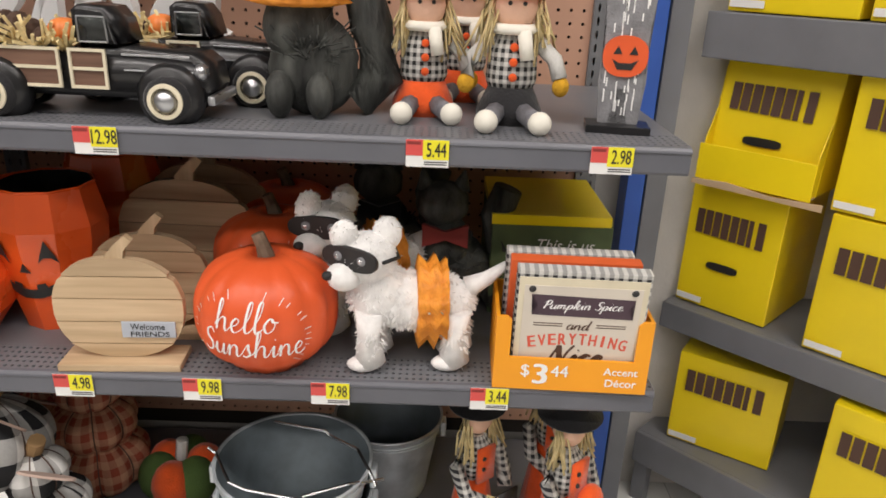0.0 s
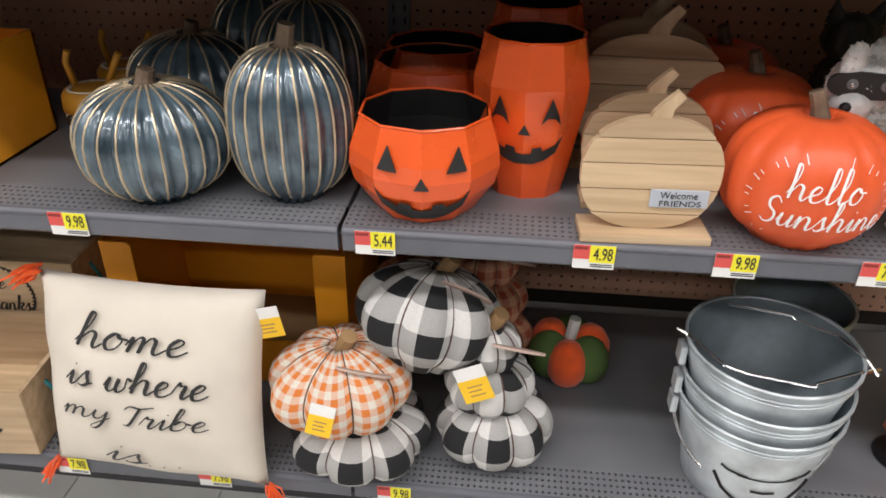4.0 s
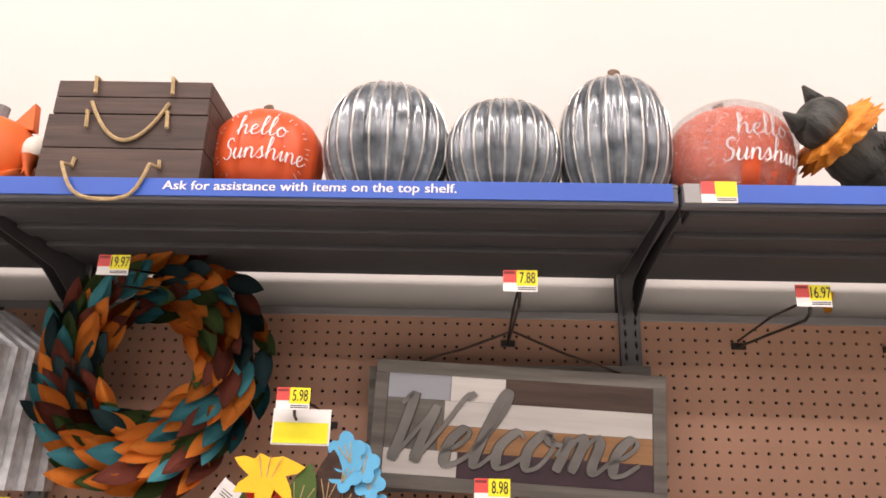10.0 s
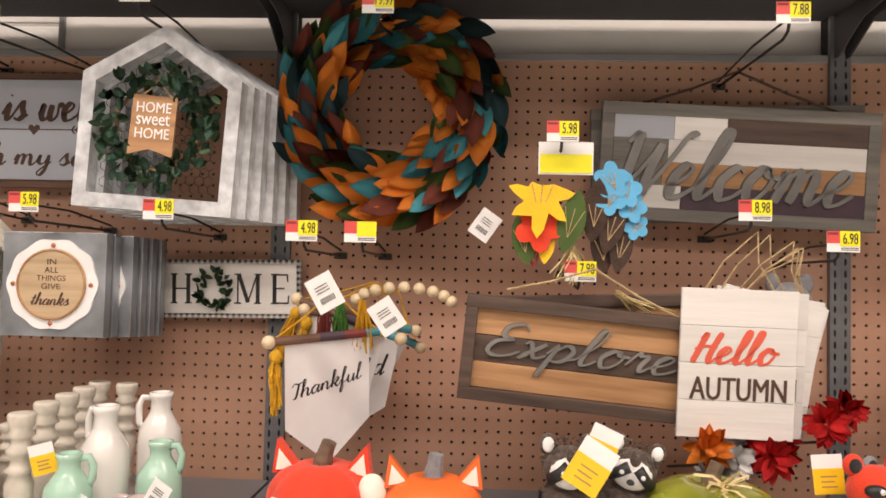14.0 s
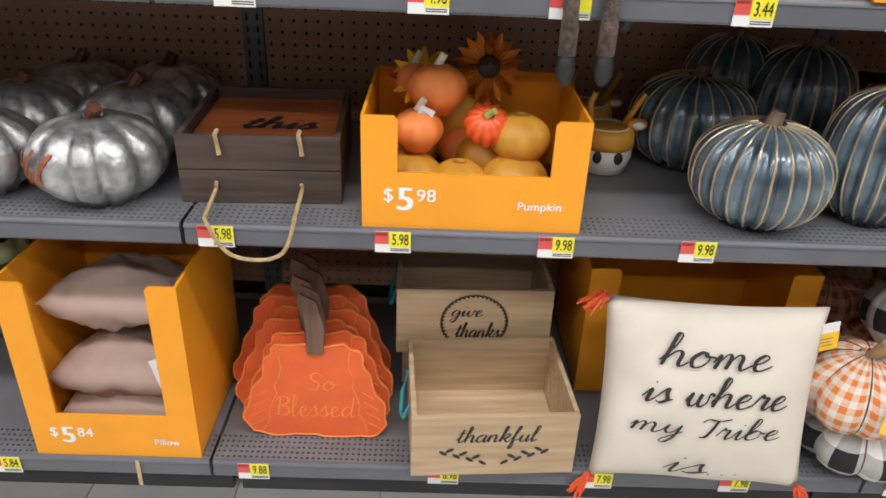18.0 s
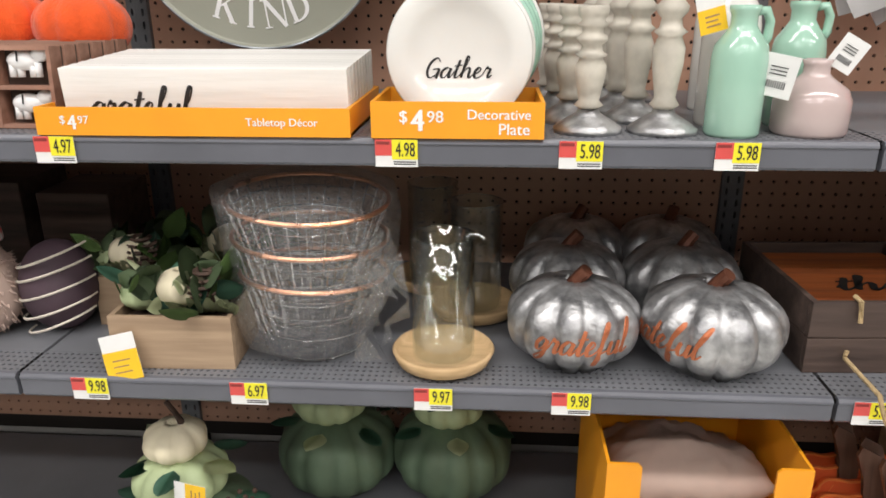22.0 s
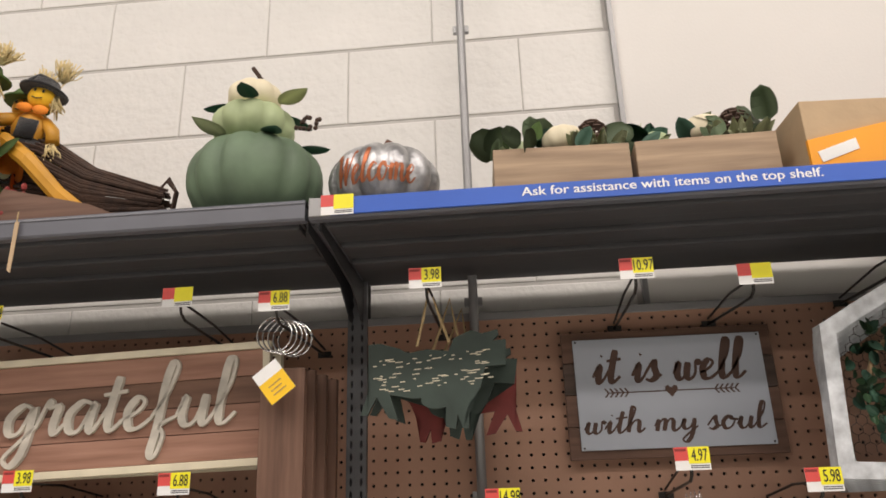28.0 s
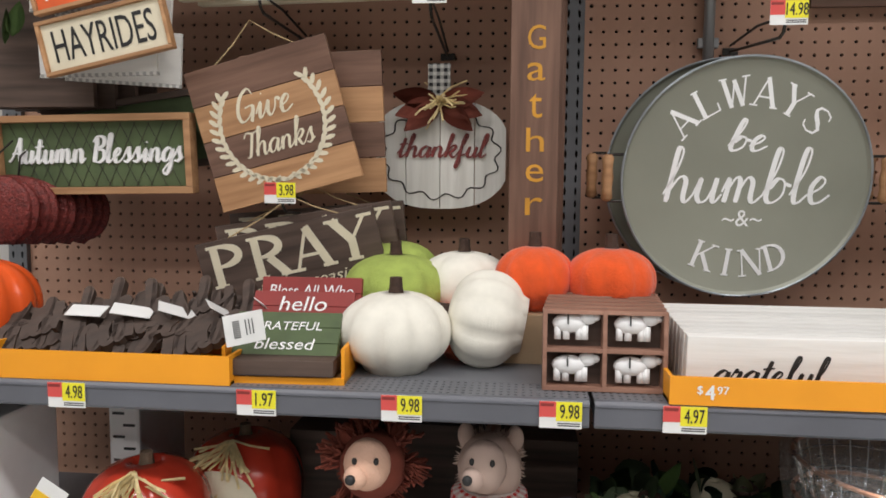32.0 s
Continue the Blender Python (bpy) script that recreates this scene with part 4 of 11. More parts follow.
def make_bay(i):
    x1, x0 = XS[i], XS[i + 1]
    bay = thing("shelving_bay", Matrix.Identity(4), "grey steel shop shelving bay with tan pegboard back", "shelving", "shelving bays")
    a, b = x0 + 0.022, x1 - 0.022
    part("pegboard", holes_sheet(a, b, 0.24, PEG_TOP, 0.0254, 0.0036, 0.006, "y", 0.0), mt("peg"), bay, "tan perforated hardboard panel", kind="stuff")
    # dark sheet behind the board fills its holes with painted shade
    part("backing", prism_rect(B(), a, b, 0.0065, 0.012, 0.20, PEG_TOP), mt("peg_hole_shade"), bay)
    part("top_rail", prism_rect(B(), a, b, -0.004, 0.014, PEG_TOP, PEG_TOP + 0.018, 0.002), mt("rail"), bay, "grey steel rail along the pegboard top")
    # added dark sheet stands for the shade below the open deck
    part("kick_plate", prism_rect(B(), x0 + 0.01, x1 - 0.01, -0.46, -0.45, 0.0, ZB - LIP, 0.001), mt("shelf_shaded"), bay)
    for lev, z, YF in LEVELS:
        # undersides and brackets wear the grey with shade painted in
        under = mt("shelf_shaded")
        s = part(lev, prism_rect(B(), x0 + 0.003, x1 - 0.003, YF + 0.075, -0.03, z - 0.022, z, 0.002), mt("shelf"), bay)
        part("perforated_edge", holes_sheet(x0 + 0.003, x1 - 0.003, YF + 0.008, YF + 0.075, 0.0105, 0.0030, 0.004, "z", z, pz=0.0134, hz=0.0030), mt("shelf"), s, kind="stuff")
        # near-black strip gives the perforations their shade
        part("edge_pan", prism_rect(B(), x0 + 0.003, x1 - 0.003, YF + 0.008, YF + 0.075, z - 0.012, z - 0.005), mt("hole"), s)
        lip = B()
        # folded lip: rounded top edge, face sloping slightly, return below
        prof = [(YF + 0.008, z), (YF + 0.003, z - 0.001), (YF, z - 0.005), (YF - 0.001, z - 0.008), (YF + 0.001, z - 0.010), (YF + 0.001, z - LIP + 0.004), (YF + 0.004, z - LIP), (YF + 0.02, z - LIP), (YF + 0.02, z - 0.012)]
        rows = [[lip.verts.new((x, y, zz)) for y, zz in prof] for x in (x0 + 0.0035, x1 - 0.0035)]
        for k in range(len(prof) - 1):
            lip.faces.new((rows[0][k], rows[0][k + 1], rows[1][k + 1], rows[1][k]))
        for row in (rows[0], list(reversed(rows[1]))):
            lip.faces.new(row)
        bmesh.ops.recalc_face_normals(lip, faces=lip.faces)
        part("price_rail", lip, mt("shelf_lip"), s, "grey price rail along the shelf front")
        if lev == "top_shelf":
            # unseen upstand, added to keep lamp light off the wall strip below
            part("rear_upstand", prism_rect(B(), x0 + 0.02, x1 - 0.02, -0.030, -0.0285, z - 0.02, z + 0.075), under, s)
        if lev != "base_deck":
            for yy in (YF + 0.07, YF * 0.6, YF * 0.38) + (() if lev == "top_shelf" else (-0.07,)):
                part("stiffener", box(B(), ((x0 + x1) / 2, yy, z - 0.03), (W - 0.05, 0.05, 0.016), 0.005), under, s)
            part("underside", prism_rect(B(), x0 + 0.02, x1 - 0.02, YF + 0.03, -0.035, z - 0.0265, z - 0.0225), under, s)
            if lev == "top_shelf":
                # added strip narrows the rear gap so less light falls through
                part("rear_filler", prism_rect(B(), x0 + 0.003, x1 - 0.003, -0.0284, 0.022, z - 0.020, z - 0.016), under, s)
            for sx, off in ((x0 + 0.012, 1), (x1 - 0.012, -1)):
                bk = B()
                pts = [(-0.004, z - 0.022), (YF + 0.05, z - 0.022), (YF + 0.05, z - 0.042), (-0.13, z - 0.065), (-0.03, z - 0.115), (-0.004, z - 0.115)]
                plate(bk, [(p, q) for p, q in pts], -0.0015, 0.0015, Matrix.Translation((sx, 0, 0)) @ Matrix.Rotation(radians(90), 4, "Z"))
                part("bracket", bk, under, s, "steel shelf bracket in the shaded grey")
    return bay


bays = [make_bay(i) for i in range(4)]


def make_upright(x, w=0.044):
    up = thing("shelf_upright", Matrix.Translation((x, 0, 0)), "grey slotted steel shelf upright between two bays", "upright", "shelf uprights")
    # post coloured near-black as the shade behind the slots
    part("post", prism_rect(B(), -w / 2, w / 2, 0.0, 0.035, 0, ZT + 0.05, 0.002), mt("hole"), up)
    for s in (-1, 1):
        part("slotted_face", holes_sheet(s * 0.011 - 0.0085, s * 0.011 + 0.0085, 0.22, ZT + 0.04, 0.017, 0.0028, 0.010, "y", -0.012, pz=0.0254, hz=0.0085), mt("upright"), up, kind="stuff")
        part("cheek", prism_rect(B(), s * 0.0205 - 0.0012, s * 0.0205 + 0.0012, -0.012, 0.0, 0.22, ZT + 0.04), mt("upright"), up)
    part("web", prism_rect(B(), -0.0025, 0.0025, -0.0118, 0.0, 0.22, ZT + 0.04), mt("upright"), up)
    return up


for x in XS:
    make_upright(x if x else -0.022)

# help strips along the top shelf
for i in range(3):
    x1, x0 = XS[i], XS[i + 1]
    st = thing("help_strip", Matrix.Identity(4), "blue printed strip with white words on the top shelf edge", "sign", "blue help strips")
    part("strip", prism_rect(B(), x0 + 0.045, x1 - 0.012, YT - 0.004, YT + 0.0005, ZT - 0.034, ZT - 0.003), mt("blue"), st)
    part("end_cap", prism_rect(B(), x0 + 0.005, x0 + 0.043, YT - 0.0045, YT + 0.0005, ZT - 0.036, ZT - 0.002, 0.001), mt("rail"), st)
    letters(st, "Ask for assistance with items on the top shelf.", mt("white"), 0.49, ((x0 + x1) / 2 + 0.005, YT - 0.0045, ZT - 0.0185), 0.021, thick=0.0004, fat=0.012)

pipe = thing("conduit_pipe", Matrix.Translation((-3.398, -0.019, 0)), "grey painted conduit running up the wall", "pipe")
part("tube", tube(B(), [(0, 0, 1.2), (0, 0, 2.2), (0, 0, 3.4), (0, 0, CEIL)], 0.0105, 12), mt("rail"), pipe, smooth=True)
for zz in (1.62, 2.03, 2.75):
    part("clip", prism_rect(B(), -0.02, 0.02, 0.0, 0.012, zz - 0.01, zz + 0.01, 0.002), mt("rail"), pipe)

so = thing("wall_socket", Matrix.Translation((-4.043, WY + 0.005, 2.480)), "dark rough hole chipped in the white block wall", "wall hole")
# flat near-black plate paints the dark inside of the hole
part("recess", plate(B(), oval(0.034, 0.050, 18, 0, 0, 3.0, 0.06, 5), -0.002, 0.004), mt("hole"), so)
pp = thing("paper_scrap", Matrix.Translation((-0.775, 0.060, 2.058)), "torn scrap of orange paper stuck to the wall", "paper")
part("scrap", plate(B(), [(-0.022, 0.024), (-0.006, 0.021), (0.004, 0.026), (0.022, 0.022), (0.014, -0.004), (0.012, -0.022), (-0.002, -0.026), (-0.008, -0.006)], -0.0012, 0.0), mt("display"), pp)

# ---------------------------------------------------------------- kinds of things
def P(x, y, z, rz=0.0, rx=0.0, ry=0.0):
    return pose(x, y, z, rx, ry, rz)


def pumpkin_profile(R, H, p=2.3, n=18, dip=0.10, flat=0.55):
    """Squashed, dimpled at the crown and flat under."""
    out = [(R * flat * 0.05, 0.006 * H), (R * flat, 0.0)]
    for i in range(1, n):
        a = -0.5 * math.pi * 0.80 + (i / n) * math.pi * 0.90
        r = R * abs(math.cos(a)) ** (2 / p)
        z = H * (0.5 + 0.5 * math.copysign(abs(math.sin(a)) ** (2 / p), math.sin(a)))
        if r > R * flat * 0.98 or z > H * 0.5:
            out.append((r, max(0.0, z)))
    out += [(R * 0.22, H * (1 - dip * 0.5)), (R * 0.05, H * (1 - dip))]
    return out


def radius_at(prof, z):
    """The widest radius of a profile at a height."""
    best = 0.001
    for (r0, z0), (r1, z1) in zip(prof, prof[1:]):
        if min(z0, z1) <= z <= max(z0, z1) and z0 != z1:
            best = max(best, r0 + (r1 - r0) * (z - z0) / (z1 - z0))
    return best


def wrap_on(prof, z0, lift=0.0015, depth=0.0, ribs=0, sharp=1.0, turn=0.0):
    """Bends flat lettering round the front of a turned body (front is -y); turn shifts it round in radians."""

    def f(co):
        z = z0 + co.z
        R = radius_at(prof, z)
        a = co.x / max(0.02, R) + turn
        th = a - math.pi / 2
        if ribs:
            R *= 1 - depth * (1 - abs(math.cos(th * ribs / 2)) ** sharp)
        R += lift - co.y
        return Vector((R * math.sin(a), -R * math.cos(a), z))

    return f


def stem_on(parent, z, mat, h=0.04, r=0.012, lean=(0.012, 0.0), name="stem"):
    pts = [(0, 0, z - 0.01), (0, 0, z + h * 0.25), (lean[0] * 0.4, lean[1] * 0.4, z + h * 0.6), (lean[0], lean[1], z + h)]
    return part(name, tube(B(), pts, r, 9, lambda t: 1.6 - 0.9 * t if t < 0.5 else 1.15 - 0.15 * t), mat, parent, smooth=False)


def pumpkin(name, m, R, H, mat, label, ribs=10, depth=0.10, sharp=0.6, p=2.3, stem=None, stem_h=0.035, stem_r=0.011, lean=(0.01, 0), group="", seg=None, dip=0.10, cat="pumpkin", flat=0.55, wob=0.0):
    t = thing(name, m, label, cat, group)
    prof = pumpkin_profile(R, H, p, dip=dip, flat=flat)
    part("body", lathe(B(), prof, seg or max(40, ribs * 6), ribs, depth, sharp, wob=wob), mat, t, smooth=True)
    if stem:
        stem_on(t, H * (1 - dip), stem, stem_h + H * dip * 0.6, stem_r, lean)
    return t, prof


# price tags ---------------------------------------------------------------
TAGM = {}


def price_tag(m, number="", blank=False):
    """A small card: red and yellow over a white foot."""
    t = thing("price_tag", m, f"red, yellow and white price card{' reading ' + number if number else ''}", "price tag", "price tags")
    if not TAGM:
        TAGM["card"] = mesh("card", box(B(), (0, 0.0006, 0), (0.057, 0.0012, 0.037), 0.0004), mt("paper"))
        TAGM["red"] = mesh("red_field", prism_rect(B(), -0.0285, -0.006, -0.0006, 0.0001, -0.003, 0.0185), mt("tagr"))
        TAGM["yellow"] = mesh("yellow_field", prism_rect(B(), -0.006, 0.0285, -0.0006, 0.0001, -0.008, 0.0185), mt("tagy"))
        fp = B()
        for zz in (-0.0115, -0.0145):
            prism_rect(fp, -0.004, 0.026, -0.0004, 0.0002, zz - 0.0007, zz + 0.0007)
        TAGM["bars"] = mesh("fine_print", fp, mt("black"))
        rp = B()
        prism_rect(rp, -0.027, -0.009, -0.0009, -0.0005, 0.012, 0.016)
        TAGM["rbar"] = mesh("red_print", rp, mt("redboard"))
    shared("card", TAGM["card"], t)
    shared("red_field", TAGM["red"], t)
    shared("yellow_field", TAGM["yellow"], t)
    shared("fine_print", TAGM["bars"], t)
    if number:
        shared("red_print", TAGM["rbar"], t)
        letters(t, number, mt("black"), 0.007 * len(number) - 0.002, (0.012, -0.0008, 0.0055), 0.019, name="price", thick=0.0003, fat=0.008)
    return t


def shelf_tag(x, z, number="", tilt=0.0):
    yf = {ZB: YB, ZL: YL, ZU: YU, ZT: YT - 0.004}[z]
    return price_tag(P(x, yf - 0.0022, z - LIP / 2 + (0.002 if z == ZT else -0.001), 0, 0, tilt), number)


def hook(x, z, ln=0.30, number="", dx=0.0, rise=0.0, tag=True, double=True):
    """A wire peg hook on the board, with a second wire above that carries a price card."""
    t = thing("peg_hook", P(x, 0, z), "dark wire display hook on the pegboard", "hook", "peg hooks")
    part("back_plate", box(B(), (0, -0.004, 0.0), (0.03, 0.003, 0.014), 0.001), mt("wire"), t)
    part("prong", tube(B(), [(0, -0.003, 0), (dx * 0.5, -ln * 0.5, rise * 0.5), (dx * 0.95, -ln * 0.93, rise * 0.93), (dx, -ln * 0.985, rise + 0.008), (dx, -ln, rise + 0.02)], 0.0028, 6), mt("wire"), t)
    if double:
        part("tag_wire", tube(B(), [(0, -0.003, 0.012), (dx * 0.5, -ln * 0.55, rise * 0.5 + 0.03), (dx, -ln * 1.04, rise + 0.030)], 0.0024, 6), mt("wire"), t)
    if tag:
        price_tag(P(x + dx, -ln * 1.04 - 0.003, z + rise + 0.033), number)
    return t


def swing_tag(m, label="yellow and white swing tag", s=1.0, face="goldtag", blank=False):
    s *= 0.9
    t = thing("swing_tag", m, label, "tag", "swing tags")
    part("card", box(B(), (0, 0, 0), (0.055 * s, 0.0012, 0.07 * s), 0.0005), mt("paper"), t)
    if not blank:
        part("coloured_field", prism_rect(B(), -0.0275 * s, 0.0275 * s, -0.0012, -0.0004, -0.035 * s, 0.010 * s), mt(face), t)
        pr = B()
        for k in range(3):
            prism_rect(pr, -0.014 * s, (0.014 - 0.004 * (k % 2)) * s, -0.0017, -0.001, (-0.004 - 0.009 * k) * s - 0.001, (-0.004 - 0.009 * k) * s + 0.001)
        part("print", pr, mt("carddk"), t, kind="stuff")
    else:
        pr = B()
        for k in range(9):
            prism_rect(pr, (-0.015 + 0.0035 * k) * s, (-0.0135 + 0.0035 * k) * s, -0.0015, -0.0004, -0.02 * s, -0.008 * s)
        for k in range(3):
            prism_rect(pr, -0.015 * s, 0.012 * s, -0.0015, -0.0004, (0.002 + 0.006 * k) * s, (0.0035 + 0.006 * k) * s)
        part("barcode", pr, mt("black"), t, kind="stuff")
    return t


# card display trays -------------------------------------------------------
def tray(m, w, d, hf, hb, label, cut=None, price=None, words=None, inner="carddk", side_drop=0.0, th=0.005, name="display_box", mat="display"):
    """An open-fronted card box: front of height hf (or notched to hf with posts of width cut up to hb), back hb."""
    t = thing(name, m, label, "display box", "orange display boxes")
    part("base", prism_rect(B(), -w / 2, w / 2, -d / 2, d / 2, 0, th), mt(inner), t)
    if cut:
        fr = prism_rect(B(), -w / 2, w / 2, -d / 2 - th, -d / 2, 0, hf)
        plate(fr, [(-w / 2, hf), (-w / 2 + cut, hf), (-w / 2 + cut, hb - 0.006), (-w / 2 + cut - 0.006, hb), (-w / 2, hb)], -d / 2 - th, -d / 2)
        plate(fr, [(w / 2 - cut, hf), (w / 2, hf), (w / 2, hb), (w / 2 - cut + 0.006, hb), (w / 2 - cut, hb - 0.006)], -d / 2 - th, -d / 2)
    else:
        fr = prism_rect(B(), -w / 2, w / 2, -d / 2 - th, -d / 2, 0, hf)
    part("front_panel", fr, mt(mat), t)
    part("back_panel", prism_rect(B(), -w / 2, w / 2, d / 2 - th, d / 2, th, hb), mt(mat), t)
    for s in (-1, 1):
        sd = B()
        f = hb if cut else hf
        plate(sd, [(-d / 2, 0), (d / 2, 0), (d / 2, hb), (-d / 2 + 0.4 * d * bool(side_drop), hb - side_drop), (-d / 2, f)], -th / 2, th / 2, Matrix.Translation((s * (w / 2 - th / 2), 0, 0)) @ Matrix.Rotation(radians(90), 4, "Z"))
        part("side_panel", sd, mt(mat), t)
    if price:
        d0, big, small, px, pz, sz = price
        y = -d / 2 - th - 0.0006
        letters(t, "$", mt("white"), 0.35 * sz, (px - 0.62 * sz, y, pz + 0.12 * sz), name="price_sign", thick=0.0003, fat=0.01)
        letters(t, big, mt("white"), 0.62 * sz, (px, y, pz), 0.92 * sz, name="price_figure", thick=0.0003, fat=0.03)
        letters(t, small, mt("white"), 0.72 * sz, (px + 0.78 * sz, y, pz + 0.16 * sz), 0.5 * sz, name="price_fraction", thick=0.0003, fat=0.01)
    for word, wx, wz, ww in words or ():
        letters(t, word, mt("white"), ww, (wx, -d / 2 - th - 0.0006, wz), thick=0.0003, fat=0.01)
    return t


# flat hanging and leaning signs -------------------------------------------
def board_sign(m, w, h, th, mat, label, frame=0.0, frame_mat=None, boards=0, name="wall_sign", lift=0.006, board_mats=None, group="", vertical=False):
    """A board, or a row of planks, in a raised frame; local origin at the middle, front to -y."""
    t = thing(name, m, label, "sign", group)
    fw, fh = w - 2 * frame, h - 2 * frame
    if boards:
        step = (fw if vertical else fh) / boards
        for k in range(boards):
            mm = mt(board_mats[k % len(board_mats)]) if board_mats else mat
            if vertical:
                part("plank", prism_rect(B(), -fw / 2 + k * step + 0.0007, -fw / 2 + (k + 1) * step - 0.0007, -th / 2, th / 2, -fh / 2, fh / 2, 0.001), mm, t)
            else:
                part("plank", prism_rect(B(), -fw / 2, fw / 2, -th / 2, th / 2, fh / 2 - (k + 1) * step + 0.0007, fh / 2 - k * step - 0.0007, 0.001), mm, t)
    else:
        part("board", prism_rect(B(), -fw / 2, fw / 2, -th / 2, th / 2, -fh / 2, fh / 2, 0.0015), mat, t)
    if frame:
        for x0, x1, z0, z1 in ((-w / 2, w / 2, h / 2 - frame, h / 2), (-w / 2, w / 2, -h / 2, -h / 2 + frame), (-w / 2, -w / 2 + frame, -h / 2 + frame, h / 2 - frame), (w / 2 - frame, w / 2, -h / 2 + frame, h / 2 - frame)):
            part("frame_rail", prism_rect(B(), x0, x1, -th / 2 - lift, th / 2 + 0.003, z0, z1, 0.0015), frame_mat, t)
    return t


def string(m, a, b, top, mat="rope", r=0.0018, name="hanging_cord", parent=None):
    pts = [Vector(a), Vector(a).lerp(Vector(top), 0.5) + Vector((0, 0, -0.004)), Vector(top), Vector(b).lerp(Vector(top), 0.5) + Vector((0, 0, -0.004)), Vector(b)]
    return part(name, tube(B(), pts, r, 5), mt(mat), parent)


def leaf_scatter(parent, me_list, centre, n, spread, size=(0.7, 1.2), flat=0.5, name="leaf", up=0.6):
    for k in range(n):
        d = Vector((rnd(-1, 1), rnd(-1, 0.6), rnd(-0.2, 1)))
        pos = Vector(centre) + Vector((d.x * spread[0], d.y * spread[1], d.z * spread[2]))
        s = rnd(*size)
        q = Euler((rnd(-0.9, 0.9), rnd(-1.4, 1.4), rnd(-3.1, 3.1)))
        shared(name, random.choice(me_list), parent, Matrix.LocRotScale(pos, q, (s, s, s)))


def stalks(bm, c, n, ln, spread, r=0.0012, up=(0, 0, 1)):
    """A tuft of straw."""
    for k in range(n):
        d = (Vector(up) + Vector((rnd(-1, 1), rnd(-1, 1), rnd(-0.5, 0.5))) * spread).normalized()
        a = Vector(c) + Vector((rnd(-1, 1), rnd(-1, 1), rnd(-1, 1))) * 0.006
        b = a + d * ln * rnd(0.6, 1.1)
        tube(bm, [a, a.lerp(b, 0.5) + Vector((rnd(-1, 1), rnd(-1, 1), rnd(-1, 1))) * 0.006, b], r, 3)
    return bm


def doll(name, m, label, category, pieces, group=""):
    """A soft toy or figure in ONE mesh: pieces of (material, build function)."""
    bm = B()
    me = bpy.data.meshes.new(name)
    slots = []
    for mat, build in pieces:
        if mat not in slots:
            slots.append(mat)
            me.materials.append(mt(mat))
        n0 = len(bm.faces)
        build(bm)
        bm.faces.ensure_lookup_table()
        for f in bm.faces[n0:]:
            f.material_index, f.smooth = slots.index(mat), len(f.verts) == 4
    bm.to_mesh(me)
    bm.free()
    ob = new(name, me)
    ob.matrix_basis = m
    return tagged(ob, label, category, group)


def bl(c, r, wob=0.0, seg=18, rows=10, m=None):
    return lambda bm: ball(bm, c, r, seg, rows, wob, m)


def tb(pts, r, seg=8, taper=None):
    return lambda bm: tube(bm, pts, r, seg, taper)


def pl(pts, y0, y1, m=None):
    return lambda bm: plate(bm, pts, y0, y1, m)


def bx(c, s, m=None):
    return lambda bm: box(bm, c, s, 0.0, m)


def lt(prof, seg=24, m=None, ribs=0, depth=0.0):
    return lambda bm: lathe(bm, prof, seg, ribs, depth, m=m)


def st(c, n, ln, spread, r=0.0012, up=(0, 0, 1)):
    return lambda bm: stalks(bm, c, n, ln, spread, r, up)


def patch(prof, rx, rz, cx, cz, lift=0.002, power=2.0, thick=0.0015):
    """A thin oval patch laid on the front of a turned body."""
    bm = B()
    f = wrap_on(prof, 0, lift)
    na, nr = 40, 8
    mid = bm.verts.new(f(Vector((cx, 0, cz))))
    last = None
    rim = oval(1, 1, na, 0, 0, power)
    for r in range(1, nr + 1):
        ring = [bm.verts.new(f(Vector((cx + x * rx * r / nr, 0, cz + z * rz * r / nr)))) for x, z in rim]
        for i in range(na):
            j = (i + 1) % na
            if last:
                bm.faces.new((last[i], ring[i], ring[j], last[j]))
            else:
                bm.faces.new((mid, ring[i], ring[j]))
        last = ring
    return bm

# ================================================================ bay A (right end)
# ---- deck: cloth pumpkin stacks, buckets, scarecrows
def cloth_stack(m, tiers, label, stemmat="carddk", leafy=True):
    """Padded cloth pumpkins piled on one another and tied with cord."""
    t = thing("cloth_pumpkin_stack", m, label, "pumpkin", "cloth pumpkins")
    z = 0.0
    for R, H, mat, dx in tiers:
        bm = lathe(B(), pumpkin_profile(R, H, 2.1, dip=0.14, flat=0.5), 48, 8, 0.16, 0.55, wob=0.05, m=Matrix.Translation((dx, 0, z)))
        part("tier", bm, mt(mat), t, smooth=True)
        prof = pumpkin_profile(R, H, 2.1, dip=0.14, flat=0.5)
        for k in range(8):
            a = 2 * math.pi * (k + 0.5) / 8
            part("cord", tube(B(), [(dx + r * 0.845 * math.cos(a), r * 0.845 * math.sin(a), z + zz) for r, zz in prof[1:-1]], 0.0014, 5), mt("browntext"), t)
        z += H * 0.80
    z += tiers[-1][1] * 0.12
    dx = tiers[-1][3]
    part("stem", tube(B(), [(dx, 0, z - 0.03), (dx + 0.004, 0, z), (dx + 0.02, -0.01, z + 0.035)], 0.014, 8), mt(stemmat), t)
    if leafy:
        part("leaf", plate(B(), oval(0.045, 0.018, 16), -0.002, 0.002, P(dx + 0.05, -0.05, z - 0.004, 10, 60, 15)), mt("linen"), t)
    return t


